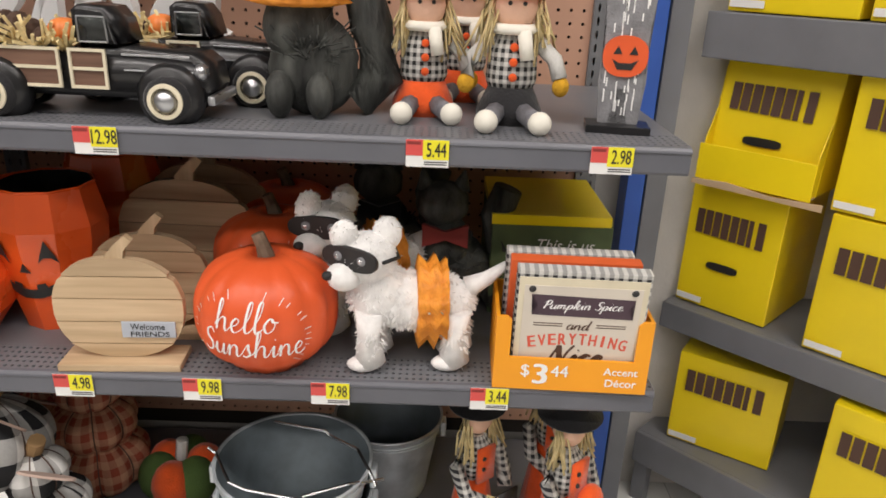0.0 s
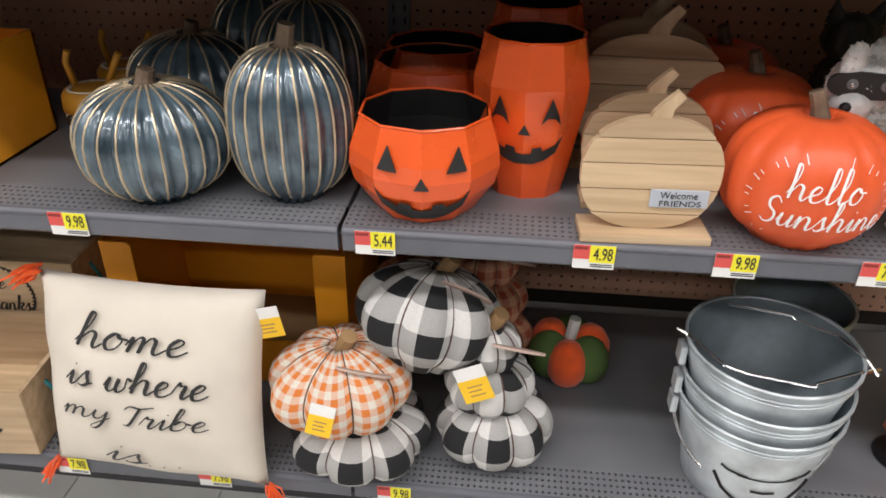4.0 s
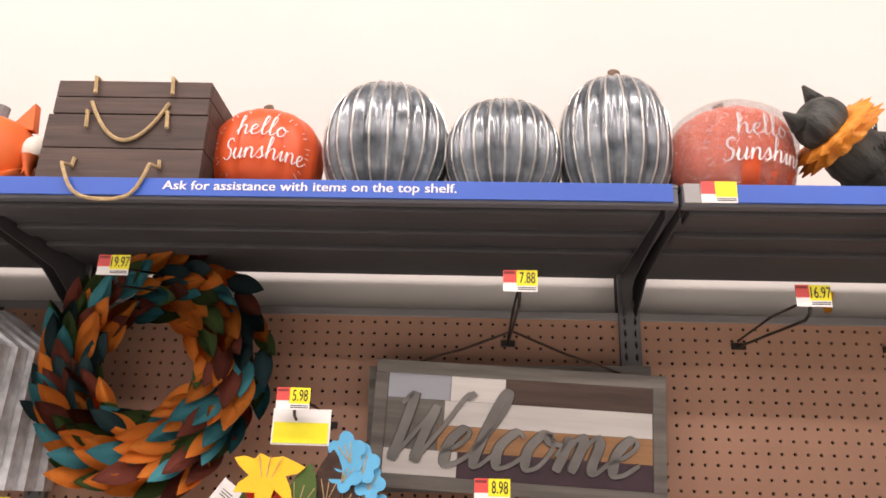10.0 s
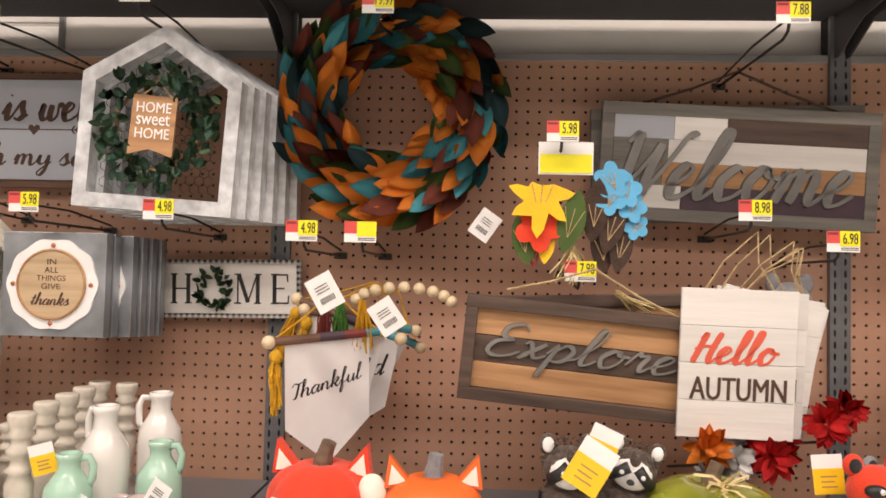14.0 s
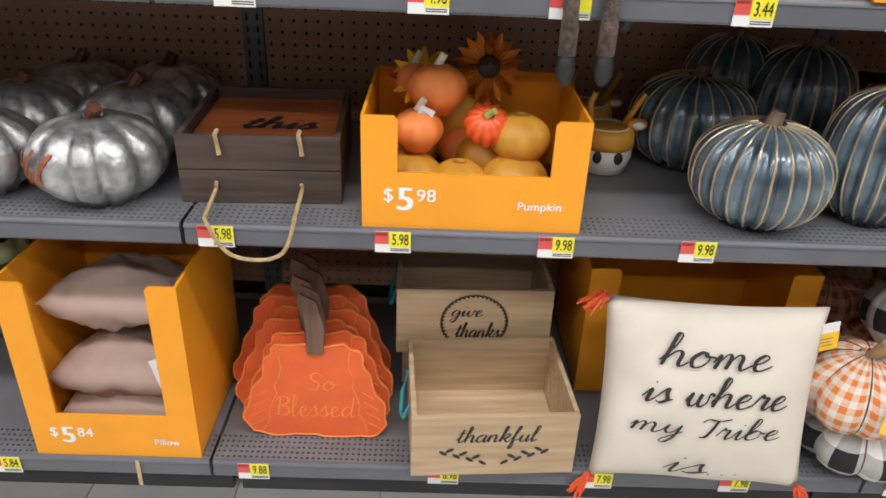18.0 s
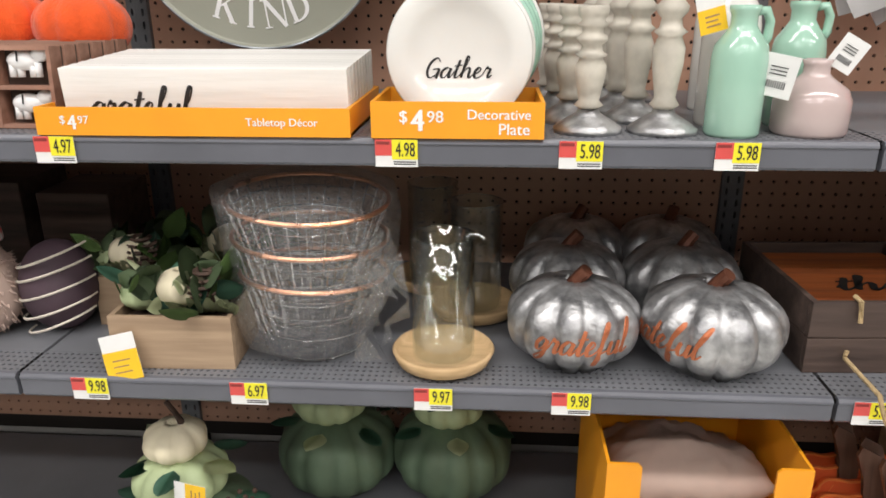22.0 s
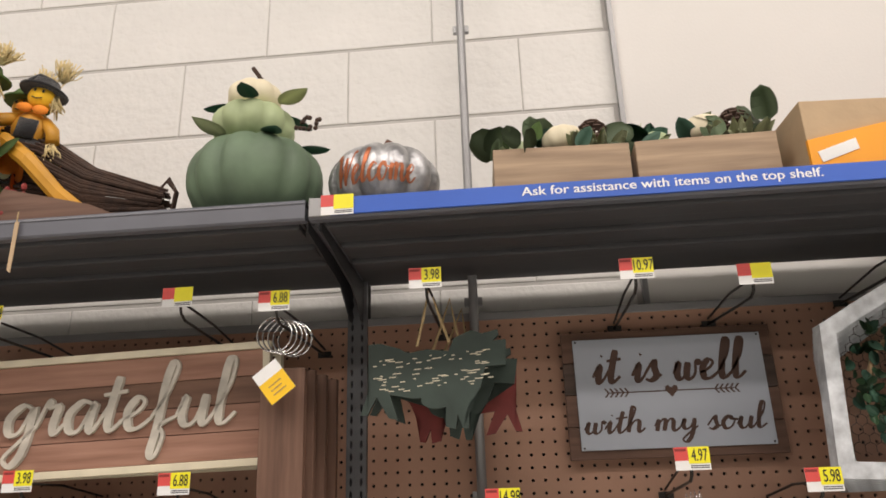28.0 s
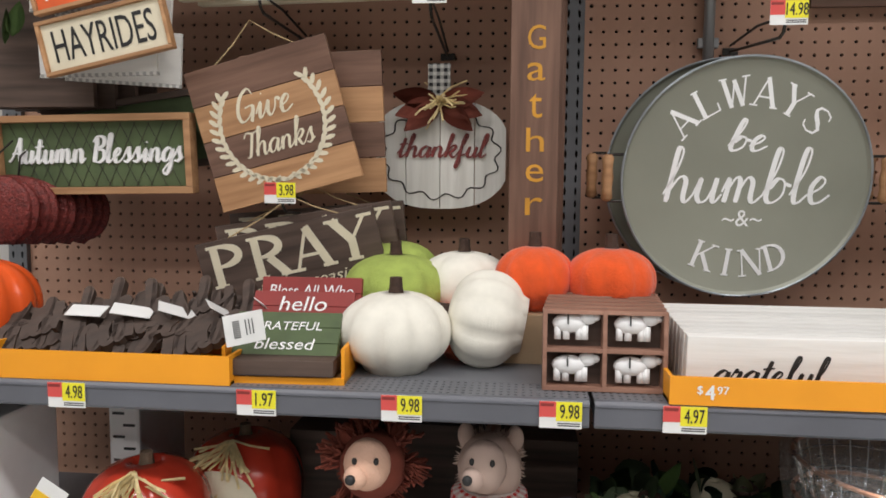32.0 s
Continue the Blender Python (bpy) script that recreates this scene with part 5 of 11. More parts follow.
cloth_stack(P(-0.985, -0.482, ZB), ((0.105, 0.125, "buff", 0), (0.078, 0.105, "buff", -0.012), (0.058, 0.085, "buff", -0.02)), "stack of three black and white buffalo check cloth pumpkins")
cloth_stack(P(-1.215, -0.520, ZB), ((0.125, 0.108, "buff", 0.0), (0.122, 0.150, "gingo", -0.030)), "orange gingham cloth pumpkin resting on a black and white check one")
cloth_stack(P(-1.118, -0.480, ZB + 0.188, 0, -14, 10), ((0.124, 0.165, "buff", 0),), "black and white buffalo check cloth pumpkin leaning on the stack")
cloth_stack(P(-1.02, -0.235, ZB), ((0.105, 0.13, "gingr", 0), (0.088, 0.11, "gingr", 0), (0.065, 0.09, "gingr", 0)), "stack of rust plaid cloth pumpkins towards the back")
cloth_stack(P(-1.16, -0.19, ZB), ((0.105, 0.13, "gingr", 0), (0.088, 0.11, "gingr", 0)), "rust plaid cloth pumpkins towards the back")
swing_tag(P(-1.022, -0.560, 0.412, 0, -8, -24), s=1.0)
swing_tag(P(-1.250, -0.640, 0.385, 0, -18, 12), s=0.8)
t = thing("cloth_flower", P(-0.845, -0.25, ZB), "orange and dark green padded cloth pumpkin at the back", "pumpkin")
for k, mm in enumerate(("orangecl", "leaf_g", "orangecl", "leaf_g", "orangecl", "leaf_g")):
    a = 2 * math.pi * k / 6 + 0.4
    part("segment", ball(B(), (0.045 * math.cos(a), 0.045 * math.sin(a), 0.052), (0.042, 0.042, 0.052), 14, 8), mt(mm), t, smooth=True)
part("stem", tube(B(), [(0, 0, 0.085), (0.006, 0, 0.13)], 0.012, 8), mt("buff"), t)


def bucket(m, label, faced=True, R=0.128, H=0.178):
    t = thing("metal_bucket", m, label, "bucket", "galvanised buckets")
    rb = R * 0.74
    n = 40
    prof = [(rb - 0.004, 0.008), (rb, 0.0), (rb + 0.002, 0.006)] + [(rb + (R - rb) * k / 6, H * k / 6) for k in range(1, 7)]
    prof += [(R + 0.004, H + 0.002), (R + 0.004, H - 0.004), (R - 0.001, H)]
    part("shell", lathe(B(), prof, n, close=False), mt("galv"), t, smooth=True)
    # inner wall gets its lack of light from the darker colour
    part("inside", lathe(B(), [(R - 0.0012, H - 0.001), (R - 0.004, H - 0.006), (rb + (R - rb) * 0.1 - 0.003, H * 0.1), (0.001, H * 0.1)], n, close=False), mt("galv_shaded"), t, "inside of the bucket, coloured darker for its shade", smooth=True)
    for zz in (0.86, 0.90):
        rr = rb + (R - rb) * zz + 0.001
        part("bead", tube(B(), [(rr * math.cos(a), rr * math.sin(a), H * zz) for a in [2 * math.pi * k / 36 for k in range(37)]], 0.0022, 6), mt("galv"), t, smooth=True)
    for s in (-1, 1):
        part("ear", box(B(), (s * (R + 0.006), 0, H - 0.03), (0.012, 0.03, 0.034), 0.004), mt("galv"), t)
    return t


def bail(t, R, z, drop, mat="chrome"):
    pts = [(R * math.cos(a), -R * 1.03 * abs(math.sin(a)) * math.cos(drop), z - R * 1.03 * abs(math.sin(a)) * math.sin(drop)) for a in [math.pi * k / 18 for k in range(19)]]
    part("handle", tube(B(), pts, 0.0028, 6), mt(mat), t, "bright wire handle")


def jack_face(t, prof, s, mats, z0, happy=False, eye="tri"):
    """Cut-out eyes, nose and grin wrapped on the front of a turned body."""
    f = wrap_on(prof, 0.0, 0.0012)

    def shape(name, pts):
        bm = B()
        plate(bm, pts, -0.0008, 0.0)
        bmesh.ops.subdivide_edges(bm, edges=[e for e in bm.edges if e.calc_length() > 0.012], cuts=2)
        for v in bm.verts:
            v.co = f(Vector((v.co.x, v.co.y, v.co.z)))
        part(name, bm, mats, t)

    for sx in (-1, 1):
        if happy:
            pts = [(sx * 0.30 * s - 0.11 * s, z0 + 0.16 * s), (sx * 0.30 * s - 0.075 * s, z0 + 0.26 * s), (sx * 0.30 * s, z0 + 0.46 * s), (sx * 0.30 * s + 0.09 * s, z0 + 0.26 * s), (sx * 0.30 * s + 0.12 * s, z0 + 0.14 * s), (sx * 0.30 * s + 0.05 * s, z0 + 0.22 * s), (sx * 0.30 * s - 0.04 * s, z0 + 0.23 * s)]
        else:
            pts = [(sx * 0.32 * s - 0.10 * s, z0 + 0.18 * s), (sx * 0.32 * s + 0.10 * s, z0 + 0.18 * s), (sx * 0.32 * s + 0.01 * s, z0 + 0.40 * s)]
        shape("eye", pts)
    shape("nose", [(-0.07 * s, z0 + 0.02 * s), (0.07 * s, z0 + 0.02 * s), (0, z0 + 0.15 * s)])
    up = [(-0.46, -0.02), (-0.36, -0.12), (-0.22, -0.19), (-0.20, -0.13), (-0.10, -0.15), (-0.09, -0.22), (0.0, -0.23), (0.09, -0.22), (0.10, -0.15), (0.20, -0.13), (0.22, -0.19), (0.36, -0.12), (0.46, -0.02)]
    dn = [(0.38, -0.22), (0.24, -0.31), (0.10, -0.355), (0.0, -0.30), (-0.08, -0.36), (-0.24, -0.31), (-0.38, -0.22)]
    shape("grin", [(x * s, z0 + z * s) for x, z in up + dn])


def embossed_face(t, prof, z0):
    """A pressed grin: thin dark slits for the brows, nose and mouth."""
    f = wrap_on(prof, 0.0, 0.0012)
    lines = (("brow", [(-0.072, 0.030), (-0.060, 0.024), (-0.030, 0.021)], 0.0018), ("brow", [(0.030, 0.021), (0.060, 0.026), (0.070, 0.032)], 0.0018), ("brow_rule", [(-0.045, 0.0195), (0.0, 0.018), (0.045, 0.0195)], 0.0012),
             ("nose", [(-0.018, -0.012), (0.0, -0.0135), (0.018, -0.012)], 0.0020), ("nose", [(-0.014, -0.034), (-0.004, -0.035)], 0.0016),
             ("grin", [(-0.078, 0.004), (-0.060, -0.024), (-0.040, -0.040), (-0.018, -0.050)], 0.0026), ("grin", [(0.020, -0.050), (0.046, -0.038), (0.064, -0.020), (0.076, 0.004)], 0.0026))
    for nm, pts, r in lines:
        fine = [Vector(pts[i] + (0,)).lerp(Vector(pts[i + 1] + (0,)), q / 4) for i in range(len(pts) - 1) for q in range(4)] + [Vector(pts[-1] + (0,))]
        part(nm, tube(B(), [f(Vector((p.x, 0, z0 + p.y))) for p in fine], r, 5), mt("hole"), t)


b1 = bucket(P(-0.560, -0.490, ZB), "galvanised bucket with a jack-o-lantern face on the deck")
bail(b1, 0.134, 0.150, 0.95)
bp = [(0.0947, 0.0), (0.128, 0.178)]
embossed_face(b1, bp, 0.075)
bucket(P(-0.560, -0.490, ZB + 0.042), "galvanised bucket nested in another")
b3 = bucket(P(-0.562, -0.488, ZB + 0.098), "galvanised bucket nested on top of two others")
part("handle", tube(B(), [(-0.146, 0.01, 0.185), (-0.13, 0, 0.181), (-0.09, -0.07, 0.179), (-0.06, -0.085, 0.178), (0.03, -0.105, 0.178), (0.032, -0.102, 0.183), (0.10, -0.07, 0.183), (0.152, -0.03, 0.163)], 0.0028, 6), mt("chrome"), b3)
part("handle", tube(B(), [(-0.05, 0.085, 0.188), (0.045, 0.062, 0.188), (0.05, 0.058, 0.183), (0.105, 0.02, 0.183), (0.13, -0.03, 0.178), (0.142, -0.05, 0.165)], 0.0028, 6), mt("chrome"), b3)
bucket(P(-0.42, -0.20, ZB), "galvanised bucket at the back of the deck", R=0.11)


def fur(c, r, n, ln=0.012, wd=0.0022, sag=0.5, low=-0.9):
    """Short tapering tufts all over an egg of half-axes r round c."""
    def build(bm):
        for k in range(n):
            z = rnd(low, 0.98)
            a = rnd(0, 2 * math.pi)
            q = math.sqrt(1 - z * z)
            u = Vector((q * math.cos(a), q * math.sin(a), z))
            p = Vector(c) + Vector((u.x * r[0], u.y * r[1], u.z * r[2])) * 0.97
            d = (u + Vector((rnd(-0.6, 0.6), rnd(-0.6, 0.6), rnd(-0.5, 0.3) - sag))).normalized()
            e1 = d.orthogonal().normalized() * wd
            e2 = d.cross(e1)
            base = [bm.verts.new(p + e1), bm.verts.new(p - 0.5 * e1 + 0.86 * e2), bm.verts.new(p - 0.5 * e1 - 0.86 * e2)]
            tip = bm.verts.new(p + d * ln * rnd(0.6, 1.2))
            for i in range(3):
                bm.faces.new((base[i], base[(i + 1) % 3], tip))
    return build


def scarecrow(m, label, shirt, skirt, scale=1.0, sign=False, ball_=False):
    S = scale
    pc = [
        ("blackp", lt([(0.0005, 0.0), (0.052, 0.0), (0.054, 0.006), (0.047, 0.012), (0.0005, 0.014)], 28)),
        ("wire", tb([(0, 0, 0.01), (0, 0, 0.12)], 0.004)),
        (skirt, lt(([(0.046, 0.052), (0.050, 0.056), (0.043, 0.11), (0.034, 0.17), (0.026, 0.215)] if sign else [(0.030, 0.045), (0.034, 0.05), (0.034, 0.11), (0.033, 0.17), (0.027, 0.215)]), 27, ribs=9, depth=0.14)),
        (shirt, lt([(0.026, 0.21), (0.032, 0.235), (0.031, 0.275), (0.016, 0.295)], 16)),
        (skirt, bx((0, -0.031, 0.246), (0.038, 0.006, 0.07))),
        ("black", bl((-0.008, -0.036, 0.262), (0.004, 0.003, 0.004))),
        ("black", bl((-0.008, -0.036, 0.240), (0.004, 0.003, 0.004))),
        ("gingbwo", tb([(-0.026, 0, 0.280), (-0.046, -0.006, 0.245), (-0.043, -0.030, 0.200), (-0.008, -0.050, 0.175)], 0.0135)),
        ("gingbwo", tb([(0.026, 0, 0.280), (0.050, -0.006, 0.25), (0.056, -0.02, 0.205), (0.046, -0.036, 0.180)], 0.0135)),
        ("skin", bl((0, -0.002, 0.330), (0.028, 0.026, 0.034))),
        ("blackcloth", lt([(0.050, 0.350), (0.052, 0.354), (0.029, 0.358), (0.024, 0.40), (0.001, 0.412)], 20)),
        ("raffia", st((-0.026, -0.005, 0.342), 26, 0.085, 0.22, 0.0022, (-0.12, -0.1, -1))),
        ("raffia", st((0.026, -0.005, 0.342), 26, 0.085, 0.22, 0.0022, (0.12, -0.1, -1))),
        ("raffia", st((-0.012, -0.012, 0.058), 34, 0.036, 0.5, 0.0024, (-0.1, -0.1, -1))),
        ("raffia", st((0.014, -0.012, 0.058), 34, 0.036, 0.5, 0.0024, (0.1, -0.1, -1))),
        ("raffia", st((-0.005, -0.049, 0.188), 10, 0.02, 0.7, 0.0018, (0.3, -0.6, -0.2))),
    ]
    if ball_:
        pc += [("orangecl", bl((0.02, -0.042, 0.20), (0.028, 0.02, 0.03))), ("black", bl((0.02, -0.062, 0.20), (0.006, 0.003, 0.008)))]
    if sign:
        pc += [("black", bx((0.03, -0.058, 0.165), (0.052, 0.004, 0.05)))]
    ob = doll("scarecrow_figure", m @ Matrix.Diagonal((S, S, S, 1)), label, "scarecrow", pc, "scarecrow figures")
    return ob


scarecrow(P(-0.254, -0.425, ZB, 38), "scarecrow in orange apron with a small black sign", "gingbw", "orangecl", 1.0, sign=True)
scarecrow(P(-0.104, -0.478, ZB, 42), "scarecrow in black hat holding a round orange pumpkin", "gingbw", "orangecl", 1.06, ball_=True)
scarecrow(P(-0.100, -0.330, ZB, 4), "scarecrow figure behind two others on a black base", "gingbw", "orangecl", 1.02, sign=True)

# ---- lower shelf: tin lanterns, wooden pumpkins, lettered pumpkins, plush dogs
def tin_lantern(m, R, H, label, tall=False, faced=True, face_z=0.0, fs=0.1):
    """A faceted tin jar with a cut face, open at the top and dark inside."""
    t = thing("jack_o_lantern_jar", m, label, "lantern", "tin jack-o-lanterns")
    if tall:
        prof = [(R * 0.66, 0), (R * 0.78, H * 0.2), (R * 0.98, H * 0.62), (R, H * 0.74), (R * 0.84, H)]
    else:
        prof = [(R * 0.62, 0), (R * 0.66, 0.004), (R * 0.94, H * 0.34), (R, H * 0.52), (R * 0.985, H * 0.68), (R * 0.84, H)]
    inner = [(r - 0.004, z) for r, z in reversed(prof)]
    part("shell", lathe(B(), prof, 10, m=Matrix.Rotation(radians(18), 4, "Z"), close=False), mt("orangegl"), t)
    part("inside", lathe(B(), [inner[0], *inner[1:-1], (inner[-1][0], 0.006), (0.001, 0.006)], 10, m=Matrix.Rotation(radians(18), 4, "Z"), close=False), mt("black"), t, "dark inside of the jar")
    rim = prof[-1][0]
    part("rim", tube(B(), [(rim * math.cos(2 * math.pi * k / 10 + radians(18)), rim * math.sin(2 * math.pi * k / 10 + radians(18)), H) for k in range(11)], 0.0022, 5), mt("orangegl"), t)
    if faced:
        flat = [(r * 0.992, z) for r, z in prof]
        jack_face(t, flat, fs, mt("black"), face_z, tall)
    return t


tin_lantern(P(-1.110, -0.472, ZL, 4), 0.112, 0.146, "squat orange tin jack-o-lantern with a black grin", faced=True, face_z=0.066, fs=0.150)
tin_lantern(P(-1.125, -0.235, ZL), 0.118, 0.152, "squat orange tin jack-o-lantern behind another", faced=False)
tin_lantern(P(-1.130, -0.06, ZL) @ Matrix.Translation((0, -0.06, 0)), 0.112, 0.150, "squat orange tin jack-o-lantern at the back", faced=False)
tin_lantern(P(-0.962, -0.385, ZL, -6), 0.088, 0.236, "tall orange tin jack-o-lantern with smiling eyes", True, True, 0.108, 0.125)
tin_lantern(P(-0.955, -0.160, ZL), 0.088, 0.236, "tall orange tin jack-o-lantern behind another", True, False)


def wooden_pumpkin(m, label, s=1.0, plaque=True):
    t = thing("wooden_pumpkin", m, label, "pumpkin", "wooden pumpkins")
    out = oval(0.098 * s, 0.084 * s, 44, 0, 0.096 * s, 2.35)
    zs = [0.012, 0.036, 0.074, 0.113, 0.150, 0.19]
    for z0, z1 in zip(zs, zs[1:]):
        row = [p for p in out if z0 * s < p[1] < z1 * s]
        rgt = sorted([p for p in row if p[0] > 0], key=lambda p: p[1])
        lft = sorted([p for p in row if p[0] <= 0], key=lambda p: -p[1])
        if len(rgt) < 2 or len(lft) < 2:
            continue
        def at(z, side):
            c = min([p for p in out if p[0] * side > 0], key=lambda p: abs(p[1] - z))
            return (c[0], z)
        e = 0.0008
        pts = [at(z0 * s + e, 1)] + rgt + ([at(z1 * s - e, 1)] if z1 < 0.18 else []) + ([at(z1 * s - e, -1)] if z1 < 0.18 else []) + lft + [at(z0 * s + e, -1)]
        clean = [pts[0]]
        for p in pts[1:]:
            if math.hypot(p[0] - clean[-1][0], p[1] - clean[-1][1]) > 0.001:
                clean.append(p)
        part("plank", plate(B(), clean, -0.007, 0.007), mt("tan"), t)
    part("back_board", plate(B(), oval(0.092 * s, 0.078 * s, 32, 0, 0.096 * s, 2.35), 0.0072, 0.011), mt("tan"), t)
    part("stalk", plate(B(), [(-0.014 * s, 0.172 * s), (0.014 * s, 0.172 * s), (0.016 * s, 0.19 * s), (0.03 * s, 0.208 * s), (0.02 * s, 0.216 * s), (0.002 * s, 0.200 * s), (-0.01 * s, 0.186 * s)], -0.006, 0.006), mt("tanz"), t)
    part("foot", prism_rect(B(), -0.093 * s, 0.093 * s, -0.032, 0.032, 0, 0.0115, 0.0015), mt("tan"), t)
    if plaque:
        part("plaque", prism_rect(B(), 0.002, 0.080, -0.0105, -0.0075, 0.046, 0.072, 0.001), mt("greyboard"), t)
        letters(t, "Welcome", mt("black"), 0.050, (0.040, -0.0112, 0.0645), 0.010, thick=0.0003)
        letters(t, "FRIENDS", mt("black"), 0.056, (0.043, -0.0112, 0.0525), 0.008, thick=0.0003)
    return t


wooden_pumpkin(P(-0.800, -0.532, ZL, 3), "flat wooden plank pumpkin on a wooden foot with a small plaque", 0.95)
wooden_pumpkin(P(-0.792, -0.430, ZL, 2), "flat wooden plank pumpkin behind another", 0.95, False)
wooden_pumpkin(P(-0.775, -0.290, ZL, -2), "taller flat wooden plank pumpkin behind two others", 1.22, False)
wooden_pumpkin(P(-0.770, -0.180, ZL, -2), "taller flat wooden plank pumpkin at the back", 1.22, False)


def hello_pumpkin(m, label, R=0.108, H=0.174, lettered=True, mat="orange"):
    t, prof = pumpkin("lettered_pumpkin", m, R, H, mt(mat), label, 14, 0.045, 0.7, 2.5, mt("stem"), 0.034, 0.010, (-0.012, 0.0), "orange lettered pumpkins", wob=0.02)
    if lettered:
        lift = 0.0012
        script(t, "hello", mt("white"), R * 0.86, (0, 0, 0), R * 0.40, thick=0.0006, bend=wrap_on(prof, H * 0.66, lift, turn=0.02), pen=0.13, slant=0.12)
        script(t, "Sunshine", mt("white"), R * 1.42, (0, 0, 0), R * 0.40, thick=0.0006, bend=wrap_on(prof, H * 0.43, lift, turn=0.08), pen=0.13, slant=0.12)
        rays = B()
        for k in range(44):
            a = 2 * math.pi * k / 44
            x, z = R * 0.86 * math.cos(a), H * (0.47 + 0.36 * math.sin(a))
            n0 = len(rays.verts)
            if abs(math.sin(a) - 0.1) > 0.86 or k % 3 == 2:
                continue
            ln = 0.0055 if k % 2 else 0.0035
            dx, dz = math.cos(a) * ln, math.sin(a) * ln
            nx, nz = -math.sin(a) * 0.0006, math.cos(a) * 0.0006
            f = wrap_on(prof, 0, 0.0008)
            vs = [rays.verts.new(f(Vector((x + i * dx + j * nx, 0, z + i * dz + j * nz)))) for i, j in ((-1, -1), (1, -1), (1, 1), (-1, 1))]
            rays.faces.new(vs)
        part("painted_ray", rays, mt("white"), t, kind="stuff")
    return t


hello_pumpkin(P(-0.590, -0.496, ZL, -6), "orange pumpkin lettered hello Sunshine in white")
hello_pumpkin(P(-0.618, -0.300, ZL, 8), "orange lettered pumpkin behind another")
hello_pumpkin(P(-0.628, -0.130, ZL, 20), "orange lettered pumpkin at the back of the shelf")


def plush_dog(m, label, s=1.0, turn=0):
    """White plush dog, side on, its head to -x, in a black mask and an orange ruff."""
    R = Matrix.Diagonal((s, s, s, 1))
    leg = lambda t: 1.15 - 0.35 * math.sin(math.pi * min(1, t * 1.1))
    pc = [
        ("fur_white", bl((0.015, 0, 0.105), (0.085, 0.045, 0.046), 0.06, 28, 18)),
        ("fur_white", bl((-0.05, 0, 0.118), (0.045, 0.042, 0.055), 0.06, 24, 14)),
        ("fur_white", bl((-0.068, -0.01, 0.178), (0.044, 0.04, 0.04), 0.05, 24, 14)),
        ("fur_white", bl((-0.100, -0.030, 0.158), (0.027, 0.026, 0.022), 0.08)),
        ("fur_white", bl((-0.100, -0.020, 0.214), (0.021, 0.011, 0.026), 0.08)),
        ("fur_white", fur((-0.100, -0.020, 0.214), (0.021, 0.011, 0.026), 90, 0.004, 0.002, 0.3)),
        ("fur_white", bl((-0.038, -0.004, 0.214), (0.022, 0.011, 0.026), 0.08)),
        ("fur_white", fur((-0.038, -0.004, 0.214), (0.022, 0.011, 0.026), 90, 0.004, 0.002, 0.3)),
        ("fur_white", fur((0.015, 0, 0.105), (0.085, 0.045, 0.046), 1100, 0.009, 0.0022)),
        ("fur_white", fur((-0.05, 0, 0.118), (0.045, 0.042, 0.055), 600, 0.009, 0.0022)),
        ("fur_white", fur((-0.068, -0.01, 0.178), (0.044, 0.04, 0.04), 400, 0.006, 0.002)),
        ("black", bl((-0.124, -0.044, 0.164), (0.008, 0.007, 0.007))),
        ("fur_white", tb([(0.085, 0.0, 0.125), (0.115, 0, 0.14), (0.148, 0, 0.166)], 0.014, 10, lambda t: 1.2 - 0.8 * t)),
        ("organza", lt([(0.048, -0.022), (0.064, -0.018), (0.052, -0.004), (0.066, 0.006), (0.05, 0.014), (0.06, 0.024)], 40, Matrix.Translation((0.028, 0, 0.103)) @ Matrix.Rotation(radians(90), 4, "Y") @ Matrix.Diagonal((1.18, 0.98, 1, 1)), 14, 0.16)),
    ]
    for x, y in ((-0.062, -0.024), (-0.048, 0.026), (0.066, -0.026), (0.078, 0.024)):
        pc.append(("fur_white", tb([(x, y, 0.10), (x - 0.003, y, 0.055), (x, y, 0.014)], 0.021, 12, leg)))
        pc.append(("fur_white", fur((x, y, 0.05), (0.018, 0.018, 0.055), 260, 0.010, 0.002, 0.8, -0.8)))
        pc.append(("fur_white", bl((x - 0.010, y - 0.004, 0.012), (0.026, 0.017, 0.012), 0.05)))
    hm = Matrix.Translation((-0.084, -0.028, 0.188)) @ Matrix.Rotation(radians(-35), 4, "Z")
    pc.append(("black", pl(oval(0.046, 0.017, 28, 0, 0, 2.8), -0.018, -0.010, hm)))
    pc.append(("black", tb([(-0.045, -0.05, 0.186), (-0.022, -0.02, 0.182), (-0.026, 0.02, 0.182)], 0.003)))
    for dx in (-0.018, 0.022):
        pc.append(("greyfelt", bl((dx, -0.0185, 0.002), (0.007, 0.003, 0.007), m=hm)))
        pc.append(("chrome", bl((dx, -0.021, 0.002), (0.003, 0.002, 0.003), m=hm)))
    return doll("plush_dog", m @ R, label, "plush toy", pc, "plush dogs")


plush_dog(P(-0.372, -0.500, ZL, 6), "white plush dog in a black mask and orange ruff")
plush_dog(P(-0.452, -0.365, ZL, 26), "white plush dog in a black mask behind another", 1.04)


